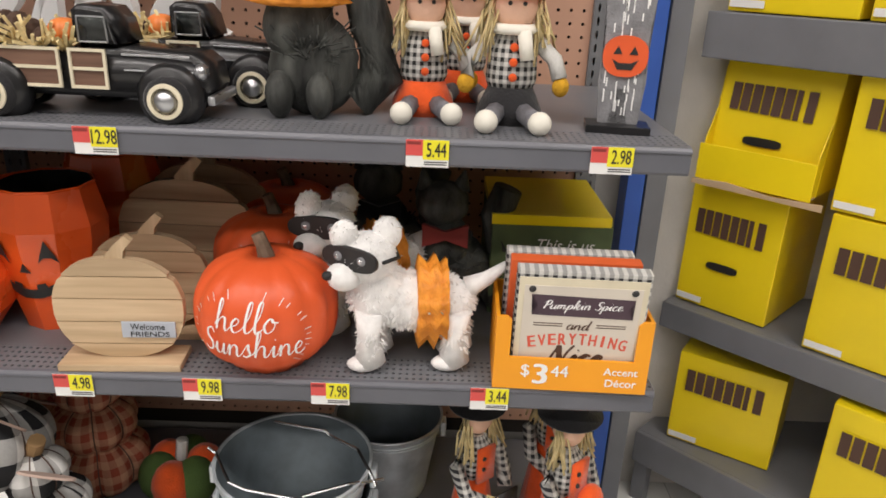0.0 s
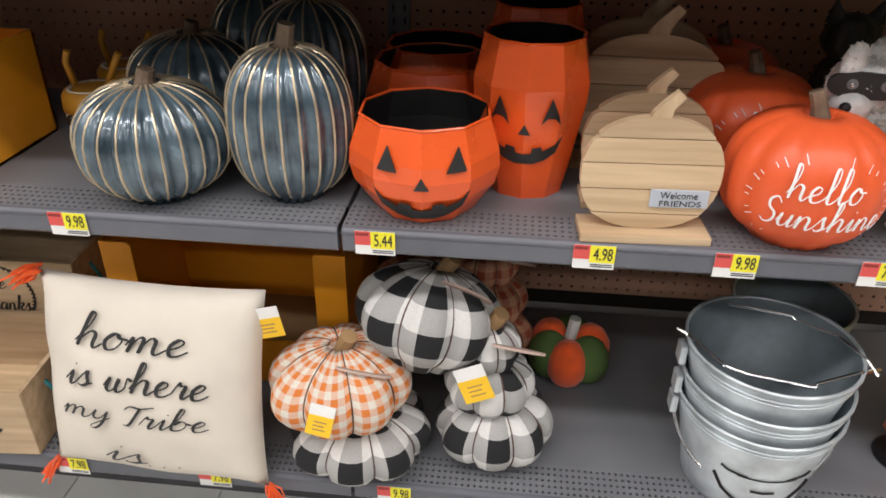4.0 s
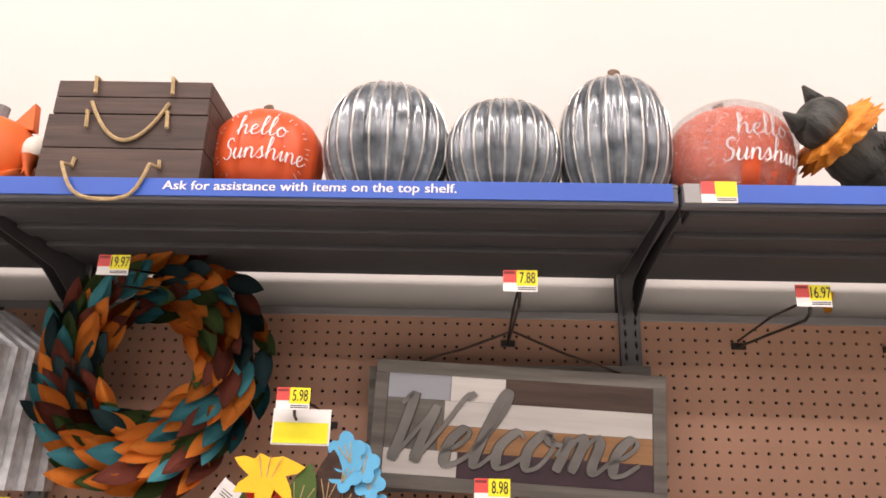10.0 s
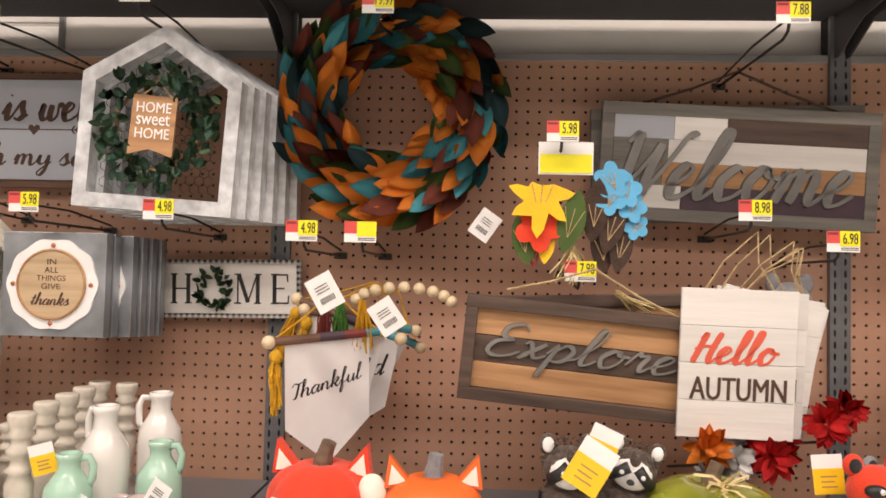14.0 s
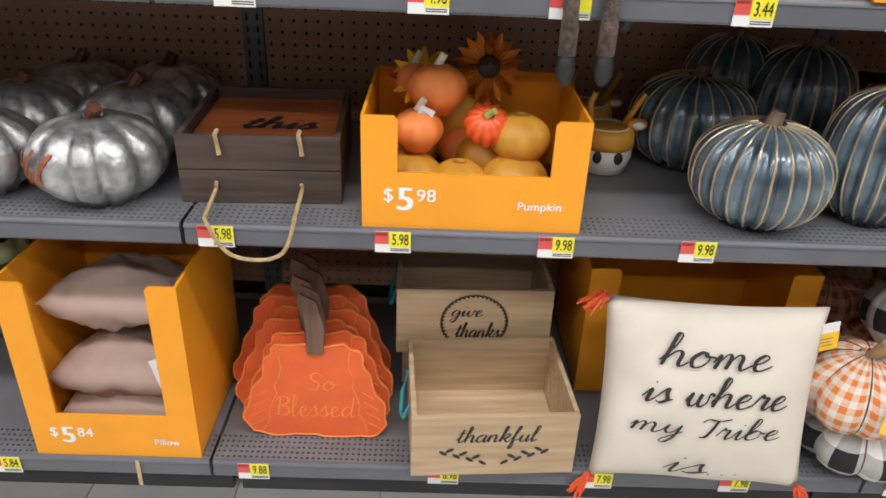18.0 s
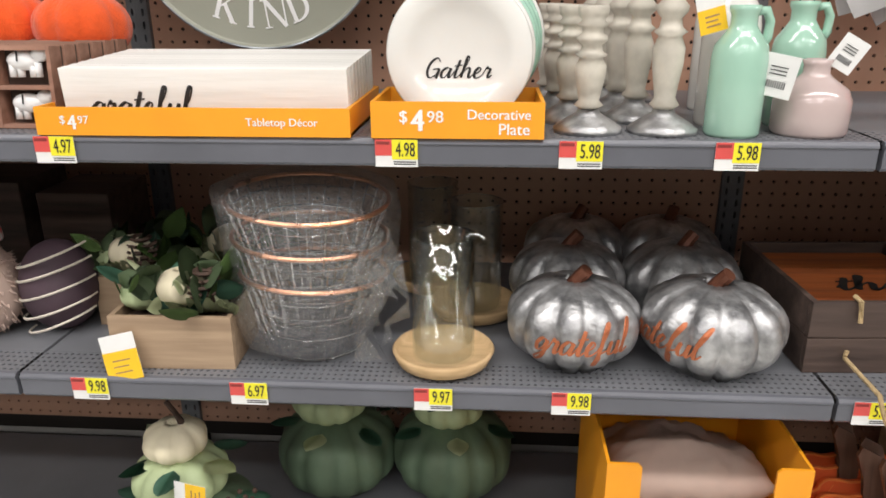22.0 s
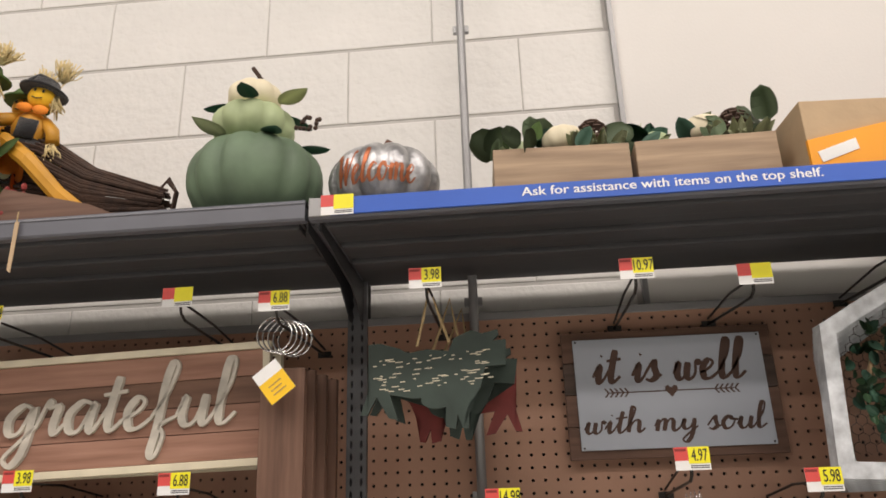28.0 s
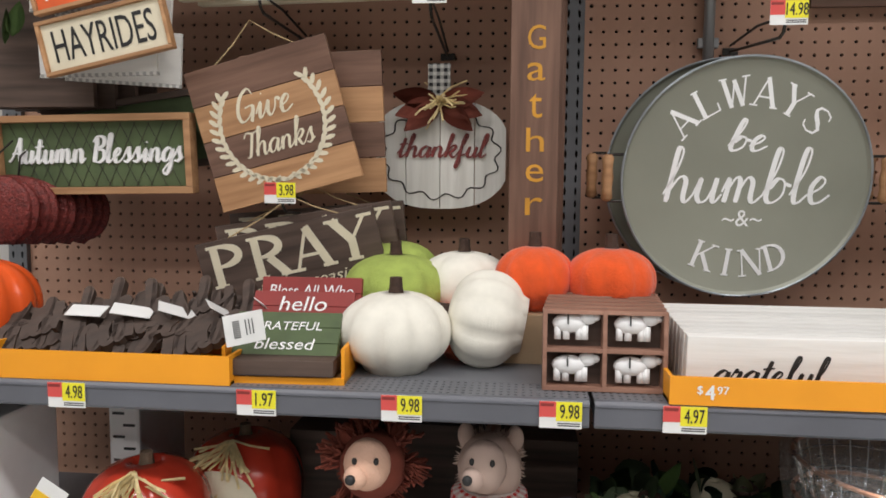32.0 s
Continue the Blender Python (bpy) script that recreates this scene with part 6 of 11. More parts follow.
def straw_cat(m, label, s=1.0, ruff="organza", tail=True):
    """Black straw cat sitting, tail up behind."""
    pc = [
        ("fur_black", bl((0.0, 0, 0.062), (0.058, 0.05, 0.066), 0.08, 28, 18)),
        ("fur_black", bl((-0.018, -0.008, 0.11), (0.045, 0.042, 0.05), 0.08, 24, 14)),
        ("fur_black", bl((-0.025, -0.015, 0.182), (0.042, 0.036, 0.036), 0.08, 24, 14)),
        ("fur_black", tb([(0.05, 0.0, 0.02), (0.088, 0, 0.05), (0.075, 0, 0.11), (0.062, 0, 0.16), (0.078, 0, 0.205)], 0.027, 12, lambda t: 1.25 - 0.4 * t)),
        ("fur_black", bl((-0.045, -0.04, 0.03), (0.018, 0.022, 0.03), 0.06)),
        ("fur_black", bl((0.005, -0.045, 0.03), (0.018, 0.022, 0.03), 0.06)),
        ("fur_black", tb([(-0.052, -0.012, 0.205), (-0.058, -0.014, 0.235)], 0.014, 8, lambda t: 1.1 - 0.95 * t)),
        ("fur_black", tb([(0.002, -0.012, 0.205), (0.008, -0.014, 0.235)], 0.014, 8, lambda t: 1.1 - 0.95 * t)),
        ("fur_black", st((-0.005, -0.01, 0.07), 90, 0.075, 0.9, 0.0012, (0, -0.6, 0.5))),
    ]
    if not tail:
        del pc[3]
    if ruff == "organza":
        pc.append(("organza", lt([(0.042, 0.135), (0.075, 0.142), (0.05, 0.150), (0.07, 0.160), (0.044, 0.165)], 44, Matrix.Translation((-0.02, -0.01, 0)), 15, 0.22)))
    else:
        pc.append((ruff, pl([(-0.035, -0.018), (0, -0.006), (0.035, -0.018), (0.035, 0.018), (0, 0.006), (-0.035, 0.018)], -0.062, -0.05, Matrix.Translation((-0.02, 0, 0.142)))))
    return doll("straw_cat", m @ Matrix.Diagonal((s, s, s, 1)), label, "figure", pc, "black cats")


straw_cat(P(-0.300, -0.290, ZL, 0), "black cat figure wearing a red bow, deep on the shelf", 1.1, "redboard")
straw_cat(P(-0.42, -0.17, ZL, 0), "black cat figure in the shade at the back", 1.1, "blackcloth")

bxm = P(-0.132, -0.505, ZL, -2)
t = tray(bxm, 0.226, 0.13, 0.052, 0.118, "orange display box of small signs priced 3.44", cut=0.022, price=("$", "3", "44", -0.044, 0.027, 0.036), words=(("Accent", 0.073, 0.036, 0.050), ("Décor", 0.075, 0.017, 0.046)))


def spice_sign(m, label, full=True, back="greyfelt"):
    s = thing("small_sign", m, label, "sign", "small box signs")
    part("block", prism_rect(B(), -0.094, 0.094, -0.011, 0.011, 0, 0.188, 0.001), mt("gingbwo" if back == "greyfelt" else back), s, "checked edge of the block")
    if full:
        part("face", prism_rect(B(), -0.091, 0.091, -0.0125, -0.0108, 0.0, 0.178), mt("cream"), s)
        part("inner_face", prism_rect(B(), -0.083, 0.083, -0.0137, -0.0126, 0.0, 0.166), mt("canvas"), s)
        part("ribbon", plate(B(), [(-0.072, 0.152), (0.074, 0.149), (0.066, 0.133), (0.074, 0.117), (-0.070, 0.119), (-0.062, 0.135)], -0.0145, -0.0138), mt("plum"), s)
        script(s, "Pumpkin Spice", mt("white"), 0.112, (0.002, -0.0148, 0.135), 0.021, thick=0.0002, tilt=1, pen=0.24, slant=0.3)
        script(s, "and", mt("browntext"), 0.034, (0, -0.0140, 0.104), 0.016, thick=0.0002, pen=0.24)
        for x0, x1 in ((-0.066, -0.024), (0.024, 0.066)):
            for dz in (-0.002, 0.002):
                part("rule", prism_rect(B(), x0, x1, -0.0142, -0.0136, 0.1025 + dz, 0.1037 + dz), mt("browntext"), s)
        for k, ch in enumerate("EVERYTHING"):
            u = (k - 4.5) / 4.5
            letters(s, ch, mt("redtext"), 0.0115 if ch != "I" else 0.004, (0.066 * u, -0.0140, 0.080 - 0.007 * u * u), 0.019, thick=0.0002, tilt=-9 * u, fat=0.03)
        script(s, "Nice", mt("browntext"), 0.085, (0, -0.0140, 0.052), 0.034, thick=0.0002, pen=0.36)
        for sx in (-1, 1):
            part("screw", lathe(B(), [(0.0055, 0), (0.004, 0.002), (0.0005, 0.0025)], 10, m=P(sx * 0.072, -0.0137, 0.160, 0, 90)), mt("blackp"), s)
    return s


spice_sign(P(-0.128, -0.548, ZL + 0.006, -2, 6), "small cream box sign reading Pumpkin Spice and EVERYTHING Nice")
spice_sign(P(-0.134, -0.515, ZL + 0.006, -2, 5), "small box sign with an orange edge behind another", False, "pumpor")
spice_sign(P(-0.138, -0.485, ZL + 0.006, -2, 4), "small box sign with a checked edge behind others", False)
gb = thing("display_box", P(-0.13, -0.20, ZL, 0), "dark green and yellow card box at the back of the shelf", "box")
part("body", prism_rect(B(), -0.11, 0.10, -0.12, 0.12, 0, 0.17, 0.002), mt("greenboard"), gb)
part("lid_edge", prism_rect(B(), -0.112, 0.095, -0.123, 0.12, 0.17, 0.188, 0.001), mt("yellowbox"), gb)
letters(gb, "This is us", mt("white"), 0.10, (0.02, -0.1215, 0.135), 0.02, shear=0.3, thick=0.0003)

# ---- upper shelf: check pumpkin, trucks, cat, rag dolls, dog cut-out, lettered word
t = cloth_stack(P(-1.118, -0.455, ZU), ((0.080, 0.125, "buff", 0),), "black and white check cloth pumpkin with a raffia top", leafy=False)
rf = B()
stalks(rf, (0, 0, 0.13), 60, 0.06, 1.1, 0.002, (0, -0.2, 0.5))
part("raffia_bow", rf, mt("raffia"), t, kind="stuff")
swing_tag(P(-1.205, -0.50, ZU + 0.05, 40, 0, 10), s=0.8)


def truck(m, label):
    """Old pickup, nose to +x, wood-sided bed with straw and gourds."""
    t = thing("toy_truck", m, label, "truck", "black metal trucks")
    body = B()
    prof = [(-0.155, 0.028), (0.165, 0.028), (0.178, 0.045), (0.172, 0.075), (0.155, 0.088), (0.060, 0.094), (0.052, 0.092), (-0.16, 0.092), (-0.168, 0.06)]
    plate(body, prof, -0.048, 0.048)
    bmesh.ops.bevel(body, geom=[e for e in body.edges if abs(e.verts[0].co.y - e.verts[1].co.y) < 1e-5 and e.is_boundary is False and len(e.link_faces) == 2 and e.calc_face_angle(0) > 1.0], offset=0.010, segments=3, affect="EDGES")
    part("body", body, mt("blackp"), t, smooth=True)
    cab = B()
    plate(cab, [(-0.004, 0.090), (0.062, 0.090), (0.052, 0.128), (0.040, 0.143), (0.006, 0.146), (-0.004, 0.138)], -0.042, 0.042)
    bmesh.ops.bevel(cab, geom=[e for e in cab.edges if len(e.link_faces) == 2 and e.calc_face_angle(0) > 1.0], offset=0.008, segments=3, affect="EDGES")
    part("cab", cab, mt("blackp"), t, smooth=True)
    part("window", prism_rect(B(), 0.008, 0.046, -0.0455, -0.043, 0.100, 0.132, 0.001), mt("glass"), t)
    for a, b in (((0.008, 0.100), (0.046, 0.100)), ((0.046, 0.100), (0.044, 0.132)), ((0.044, 0.132), (0.008, 0.132)), ((0.008, 0.132), (0.008, 0.100))):
        part("window_trim", tube(B(), [(a[0], -0.046, a[1]), (b[0], -0.046, b[1])], 0.0012, 5), mt("tinfoil"), t)
    for x0, x1 in ((-0.135, -0.020), (-0.004, 0.042)):
        part("wood_side", prism_rect(B(), x0, x1, -0.0515, -0.047, 0.042, 0.092), mt("walnut"), t)
        for zz in (0.042, 0.066, 0.090):
            part("trim_bar", prism_rect(B(), x0 - 0.002, x1 + 0.002, -0.054, -0.0505, zz - 0.002, zz + 0.002), mt("cream"), t)
        for xx in (x0, x1):
            part("trim_post", prism_rect(B(), xx - 0.002, xx + 0.002, -0.0542, -0.0505, 0.042, 0.092), mt("cream"), t)
    for xx, sx in ((-0.108, -1), (0.125, 1)):
        fd = B()
        lathe(fd, [(0.040, -0.014), (0.044, -0.008), (0.044, 0.008), (0.036, 0.016)], 24, m=P(xx, -0.046, 0.034, 0, 90))
        part("mudguard", fd, mt("blackp"), t, smooth=True)
        for sy in (-1, 1):
            w = part("wheel", lathe(B(), [(0.001, -0.012), (0.026, -0.012), (0.031, -0.008), (0.031, 0.008), (0.026, 0.012), (0.001, 0.012)], 28, m=P(xx, sy * 0.048 - 0.012, 0.031, 0, 90)), mt("blackcloth"), t, smooth=True)
            part("whitewall", lathe(B(), [(0.0235, -0.0005), (0.0235, 0.002), (0.018, 0.003), (0.018, -0.0005)], 28, m=P(xx, sy * 0.048 - 0.0245, 0.031, 0, 90)), mt("cream"), w)
            part("hub_cap", lathe(B(), [(0.0145, 0), (0.012, 0.005), (0.0005, 0.008)], 20, m=P(xx, sy * 0.048 - 0.0245, 0.031, 0, 90)), mt("tinfoil"), w, smooth=True)
    part("headlight", ball(B(), (0.165, -0.040, 0.066), (0.010, 0.012, 0.012)), mt("tinfoil"), t, smooth=True)
    part("bumper", box(B(), (0.178, 0, 0.030), (0.012, 0.10, 0.014), 0.005), mt("tinfoil"), t)
    part("bonnet_trim", box(B(), (0.108, -0.0485, 0.086), (0.09, 0.003, 0.003), 0.001), mt("tinfoil"), t)
    part("bonnet_trim", box(B(), (0.115, -0.0485, 0.066), (0.10, 0.003, 0.002), 0.001), mt("tinfoil"), t)
    hay = B()
    for x in (-0.14, -0.11, -0.08, -0.05, -0.02):
        stalks(hay, (x, -0.03, 0.088), 14, 0.045, 0.9, 0.0028, (0, -0.3, 0.6))
    part("straw", hay, mt("raffia"), t)
    part("gourd", lathe(B(), pumpkin_profile(0.022, 0.034), 32, 8, 0.15, 0.6, m=Matrix.Translation((-0.028, -0.01, 0.092))), mt("peach"), t, smooth=True)
    for k in range(5):
        part("pine_cone", ball(B(), (-0.13 + 0.017 * k, 0.0, 0.10 + 0.008 * math.sin(k)), (0.012, 0.03, 0.028 - 0.002 * k), 12, 8, 0.15), mt("cone"), t)
    return t


truck(P(-0.822, -0.470, ZU, -2), "black toy pickup truck with wood-panelled sides full of straw")
truck(P(-0.742, -0.330, ZU, -2), "black toy pickup truck standing behind another")
straw_cat(P(-0.525, -0.415, ZU, 10), "black straw cat with an orange ruff sitting on the shelf", 1.12)


def rag_doll(m, label, skirt, s=1.0):
    pc = [
        ("gingbw", lt([(0.03, 0.045), (0.036, 0.06), (0.034, 0.10), (0.024, 0.125), (0.001, 0.128)], 18, Matrix.Diagonal((1, 0.75, 1, 1)))),
        (skirt, lt([(0.001, 0.0), (0.048, 0.0), (0.046, 0.02), (0.032, 0.05), (0.001, 0.052)], 20, Matrix.Diagonal((1, 0.8, 1, 1)))),
        ("skin", bl((0, -0.004, 0.158), (0.03, 0.026, 0.032))),
        ("whitefelt", lt([(0.028, 0.122), (0.034, 0.128), (0.028, 0.136)], 18, Matrix.Translation((0, -0.003, 0)))),
        ("whitefelt", tb([(0.012, -0.028, 0.128), (0.018, -0.034, 0.09)], 0.010)),
        ("raffia", st((-0.03, -0.005, 0.165), 16, 0.08, 0.3, 0.0022, (-0.2, -0.15, -1))),
        ("raffia", st((0.03, -0.005, 0.165), 16, 0.08, 0.3, 0.0022, (0.2, -0.15, -1))),
        ("orangecl", lt([(0.045, 0.176), (0.047, 0.18), (0.03, 0.183), (0.016, 0.215), (0.001, 0.235)], 18)),
        ("gingbw", tb([(-0.03, 0, 0.115), (-0.055, -0.012, 0.09), (-0.062, -0.02, 0.065)], 0.011)),
        ("gingbw", tb([(0.03, 0, 0.115), (0.058, -0.012, 0.09), (0.066, -0.02, 0.065)], 0.011)),
        ("mustard", bl((-0.064, -0.022, 0.055), (0.012, 0.01, 0.014))),
        ("mustard", bl((0.068, -0.022, 0.055), (0.012, 0.01, 0.014))),
        ("denim", tb([(-0.02, -0.03, 0.018), (-0.03, -0.07, 0.015), (-0.034, -0.085, 0.014)], 0.014)),
        ("denim", tb([(0.02, -0.03, 0.018), (0.03, -0.07, 0.015), (0.034, -0.085, 0.014)], 0.014)),
        ("whitefelt", bl((-0.035, -0.092, 0.016), (0.016, 0.015, 0.016))),
        ("whitefelt", bl((0.036, -0.092, 0.016), (0.016, 0.015, 0.016))),
        ("black", bl((-0.010, -0.029, 0.163), (0.003, 0.002, 0.003))),
        ("black", bl((0.010, -0.029, 0.163), (0.003, 0.002, 0.003))),
    ]
    for k in range(3):
        pc.append(("orangecl", bl((0.0, -0.031 + 0.002 * k, 0.066 + 0.02 * k), (0.006, 0.003, 0.006))))
    return doll("rag_doll", m @ Matrix.Diagonal((s, s, s, 1)), label, "doll", pc, "rag dolls")


rag_doll(P(-0.366, -0.385, ZU, 4), "rag doll in checked top and orange skirt sitting on the shelf", "orangecl")
rag_doll(P(-0.238, -0.425, ZU, -2), "rag doll in checked top and black trousers sitting on the shelf", "blackcloth", 1.03)
rag_doll(P(-0.300, -0.245, ZU, 0), "rag doll behind two others", "orangecl", 1.0)

t = thing("dog_cutout", P(-0.085, -0.462, ZU, -8), "flat standing dog cut-out holding a pumpkin on a black foot", "figure")
part("foot", prism_rect(B(), -0.045, 0.045, -0.028, 0.028, 0, 0.011, 0.001), mt("blackp"), t)
part("board", plate(B(), [(-0.028, 0.011), (-0.014, 0.011), (-0.006, 0.06), (0.006, 0.06), (0.012, 0.011), (0.028, 0.011), (0.033, 0.07), (0.03, 0.14), (0.034, 0.19), (0.016, 0.225), (-0.016, 0.225), (-0.034, 0.19), (-0.03, 0.14), (-0.033, 0.07)], -0.004, 0.004), mt("greyfelt"), t)
part("pumpkin", plate(B(), oval(0.031, 0.028, 24, 0.0, 0.105, 2.4), -0.0085, -0.0042), mt("orange"), t)
pst = B()
for k in range(60):
    x, z = rnd(-0.026, 0.026), rnd(0.02, 0.20)
    prism_rect(pst, x - 0.001, x + 0.001, -0.0052, -0.0042, z, z + rnd(0.008, 0.02))
part("fur_strokes", pst, mt("white"), t)
for x in (-0.011, 0.011):
    part("eye", plate(B(), [(x - 0.006, 0.108), (x + 0.006, 0.108), (x, 0.119)], -0.0095, -0.0086), mt("black"), t)
part("grin", plate(B(), [(-0.018, 0.101), (-0.008, 0.096), (0.008, 0.096), (0.018, 0.101), (0.010, 0.087), (-0.010, 0.087)], -0.0095, -0.0086), mt("black"), t)

# the white script word leaning on the board
t = thing("word_sign", P(-0.925, -0.165, ZU + 0.125, 0, 12), "white wooden word sign reading kind leaning on the pegboard", "sign")
script(t, "kınd", mt("white"), 0.46, (-0.02, 0, 0.035), 0.205, name="word", thick=0.022, pen=0.29, slant=0.06)
# ---- pegboard of bay A
t = thing("pumpkin_hanger", P(-1.022, -0.20, 1.44), "orange gingham padded pumpkin hanging with a wooden Welcome board", "wall decoration")
for k, dx in enumerate((-0.086, -0.043, 0.0, 0.043, 0.086)):
    part("segment", ball(B(), (dx, 0.012 * abs(dx) / 0.05, 0), (0.056, 0.026, 0.092), 24, 14), mt("gingoo"), t, smooth=True)
part("check_side", ball(B(), (-0.118, 0.014, 0.0), (0.03, 0.018, 0.075), 18, 10), mt("gingbwo"), t, smooth=True)
for k in range(8):
    part("burlap_leaf", plate(B(), oval(0.042, 0.02, 14), -0.003, 0.0, P(-0.07 + 0.018 * k, -0.018, 0.085 + 0.012 * math.sin(k), 10, 25 * (-1) ** k, 40 * math.sin(2.1 * k))), mt("linen"), t)
part("stem", tube(B(), [(0.03, 0, 0.08), (0.035, -0.005, 0.11), (0.055, -0.005, 0.135)], 0.016, 8), mt("limefelt"), t)
part("welcome_board", plate(B(), oval(0.128, 0.036, 36, -0.004, -0.132, 3.2), -0.006, 0.004), mt("walnut"), t, "dark wooden board with orange lettering")
script(t, "Welcome", mt("redtext"), 0.165, (0, -0.0065, -0.130), 0.040, thick=0.0006, pen=0.3)
for x in (-0.05, 0.05):
    part("link", tube(B(), [(x, 0, -0.08), (x, -0.002, -0.108)], 0.0015, 5), mt("wire"), t)
string(None, (-0.03, 0, 0.09), (0.03, 0, 0.09), (0.0, 0.06, 0.155), "wire", 0.0018, parent=t)
t = thing("bagged_set", P(-0.656, -0.245, 1.408), "dark ornaments sealed in a clear bag with a yellow header", "packet")
part("bag", box(B(), (0, 0, 0), (0.205, 0.05, 0.20), 0.02), mt("film"), t, smooth=True)
for x in (-0.06, 0.0, 0.06):
    part("ornament", ball(B(), (x, 0, -0.055), (0.036, 0.018, 0.036), 18, 10, 0.1), mt("greyfelt"), t, smooth=True)
part("header", prism_rect(B(), -0.095, 0.098, -0.004, 0.004, 0.062, 0.108), mt("paper"), t)
part("header_band", prism_rect(B(), -0.093, 0.096, -0.0052, -0.0041, 0.064, 0.088), mt("goldtag"), t)
t = thing("bagged_set", P(-0.712, -0.205, 1.425), "second clear bag of dark ornaments behind the first", "packet")
part("bag", box(B(), (0, 0, 0), (0.19, 0.04, 0.19), 0.018), mt("film"), t, smooth=True)
part("ornament", ball(B(), (-0.04, 0, -0.045), (0.05, 0.016, 0.04), 18, 10, 0.1), mt("greyfelt"), t, smooth=True)
part("header", prism_rect(B(), -0.09, 0.09, -0.003, 0.003, 0.06, 0.10), mt("paper"), t)
hook(-1.020, 1.575, 0.335, "7.98", 0.0, -0.005)
hook(-0.815, 1.515, 0.34, "5.98", 0.0, -0.005)
hook(-0.640, 1.46, 0.335, "3.97", 0.0, 0.0)
price_tag(P(-0.735, -0.325, 1.372), "")
hook(-0.995, 1.940, 0.34, "16.97", 0.005, -0.02)
hook(-0.685, 1.940, 0.34, "9.98", 0.005, -0.02)
hook(-0.400, 1.930, 0.34, "", 0.0, -0.02)
for x, z, n in ((-0.865, ZL, "4.98"), (-0.676, ZL, "9.98"), (-0.487, ZL, "7.98"), (-0.250, ZL, "3.44"), (-1.169, ZL, "5.44"), (-1.140, ZU, "4.98"), (-0.790, ZU, "12.98"), (-0.355, ZU, "5.44"), (-0.110, ZU, "2.98"), (-1.148, ZB, "9.98")):
    shelf_tag(x, z, n)
shelf_tag(-1.16, ZT, "")
# ---- top shelf of bay A
hello_pumpkin(P(-1.080, -0.290, ZT, 12), "orange lettered pumpkin wrapped in clear film on the top shelf", 0.115, 0.208)
t = thing("film_wrap", P(-1.080, -0.290, ZT), "clear crinkled film round a pumpkin", "wrapping")
part("film", lathe(B(), pumpkin_profile(0.121, 0.222, 2.4), 36, 0, 0, wob=0.09), mt("film"), t, smooth=True)
straw_cat(P(-0.775, -0.310, ZT + 0.035, 18, 0, -52), "black straw cat with an orange ruff lying on the top shelf", 1.2, tail=False)
plush_dog(P(-0.615, -0.300, ZT + 0.002, 8, 0, 3), "white plush dog in an orange ruff on the top shelf", 1.28)
cloth_stack(P(-0.405, -0.26, ZT), ((0.09, 0.11, "buff", 0), (0.07, 0.09, "buff", 0)), "black and white check cloth pumpkins on the top shelf")
t = thing("grey_box", P(-0.44, -0.37, ZT, 0), "low grey card box on the top shelf", "box")
part("body", box(B(), (0.04, 0, 0.03), (0.16, 0.1, 0.06), 0.003), mt("greyfelt"), t)

# ================================================================ bay B
def ribbed(m, R, H, label, ribs=24, p=2.3, stem_h=0.03, glaze="bluegl", line="goldrib"):
    """Glazed pumpkin with metallic lines along its ribs."""
    t = thing("glazed_pumpkin", m, label, "pumpkin", "blue glazed pumpkins")
    prof = pumpkin_profile(R, H, p, dip=0.07, flat=0.5)
    part("body", lathe(B(), prof, ribs * 6, ribs, 0.09, 0.6), mt(glaze), t, smooth=True)
    for k in range(ribs):
        a = 2 * math.pi * (k + 0.5) / ribs + math.pi / ribs
        wv = [rnd(-0.006, 0.006) for _ in prof]
        pts = [(r * 1.001 * math.cos(a + w), r * 1.001 * math.sin(a + w), z) for (r, z), w in zip(prof[3:-1], wv)]
        part("gold_line", tube(B(), pts, 0.0020, 5), mt(line), t)
    stem_on(t, H * 0.93, mt("stem"), stem_h, 0.012, (0.006, 0), "stem")
    return t


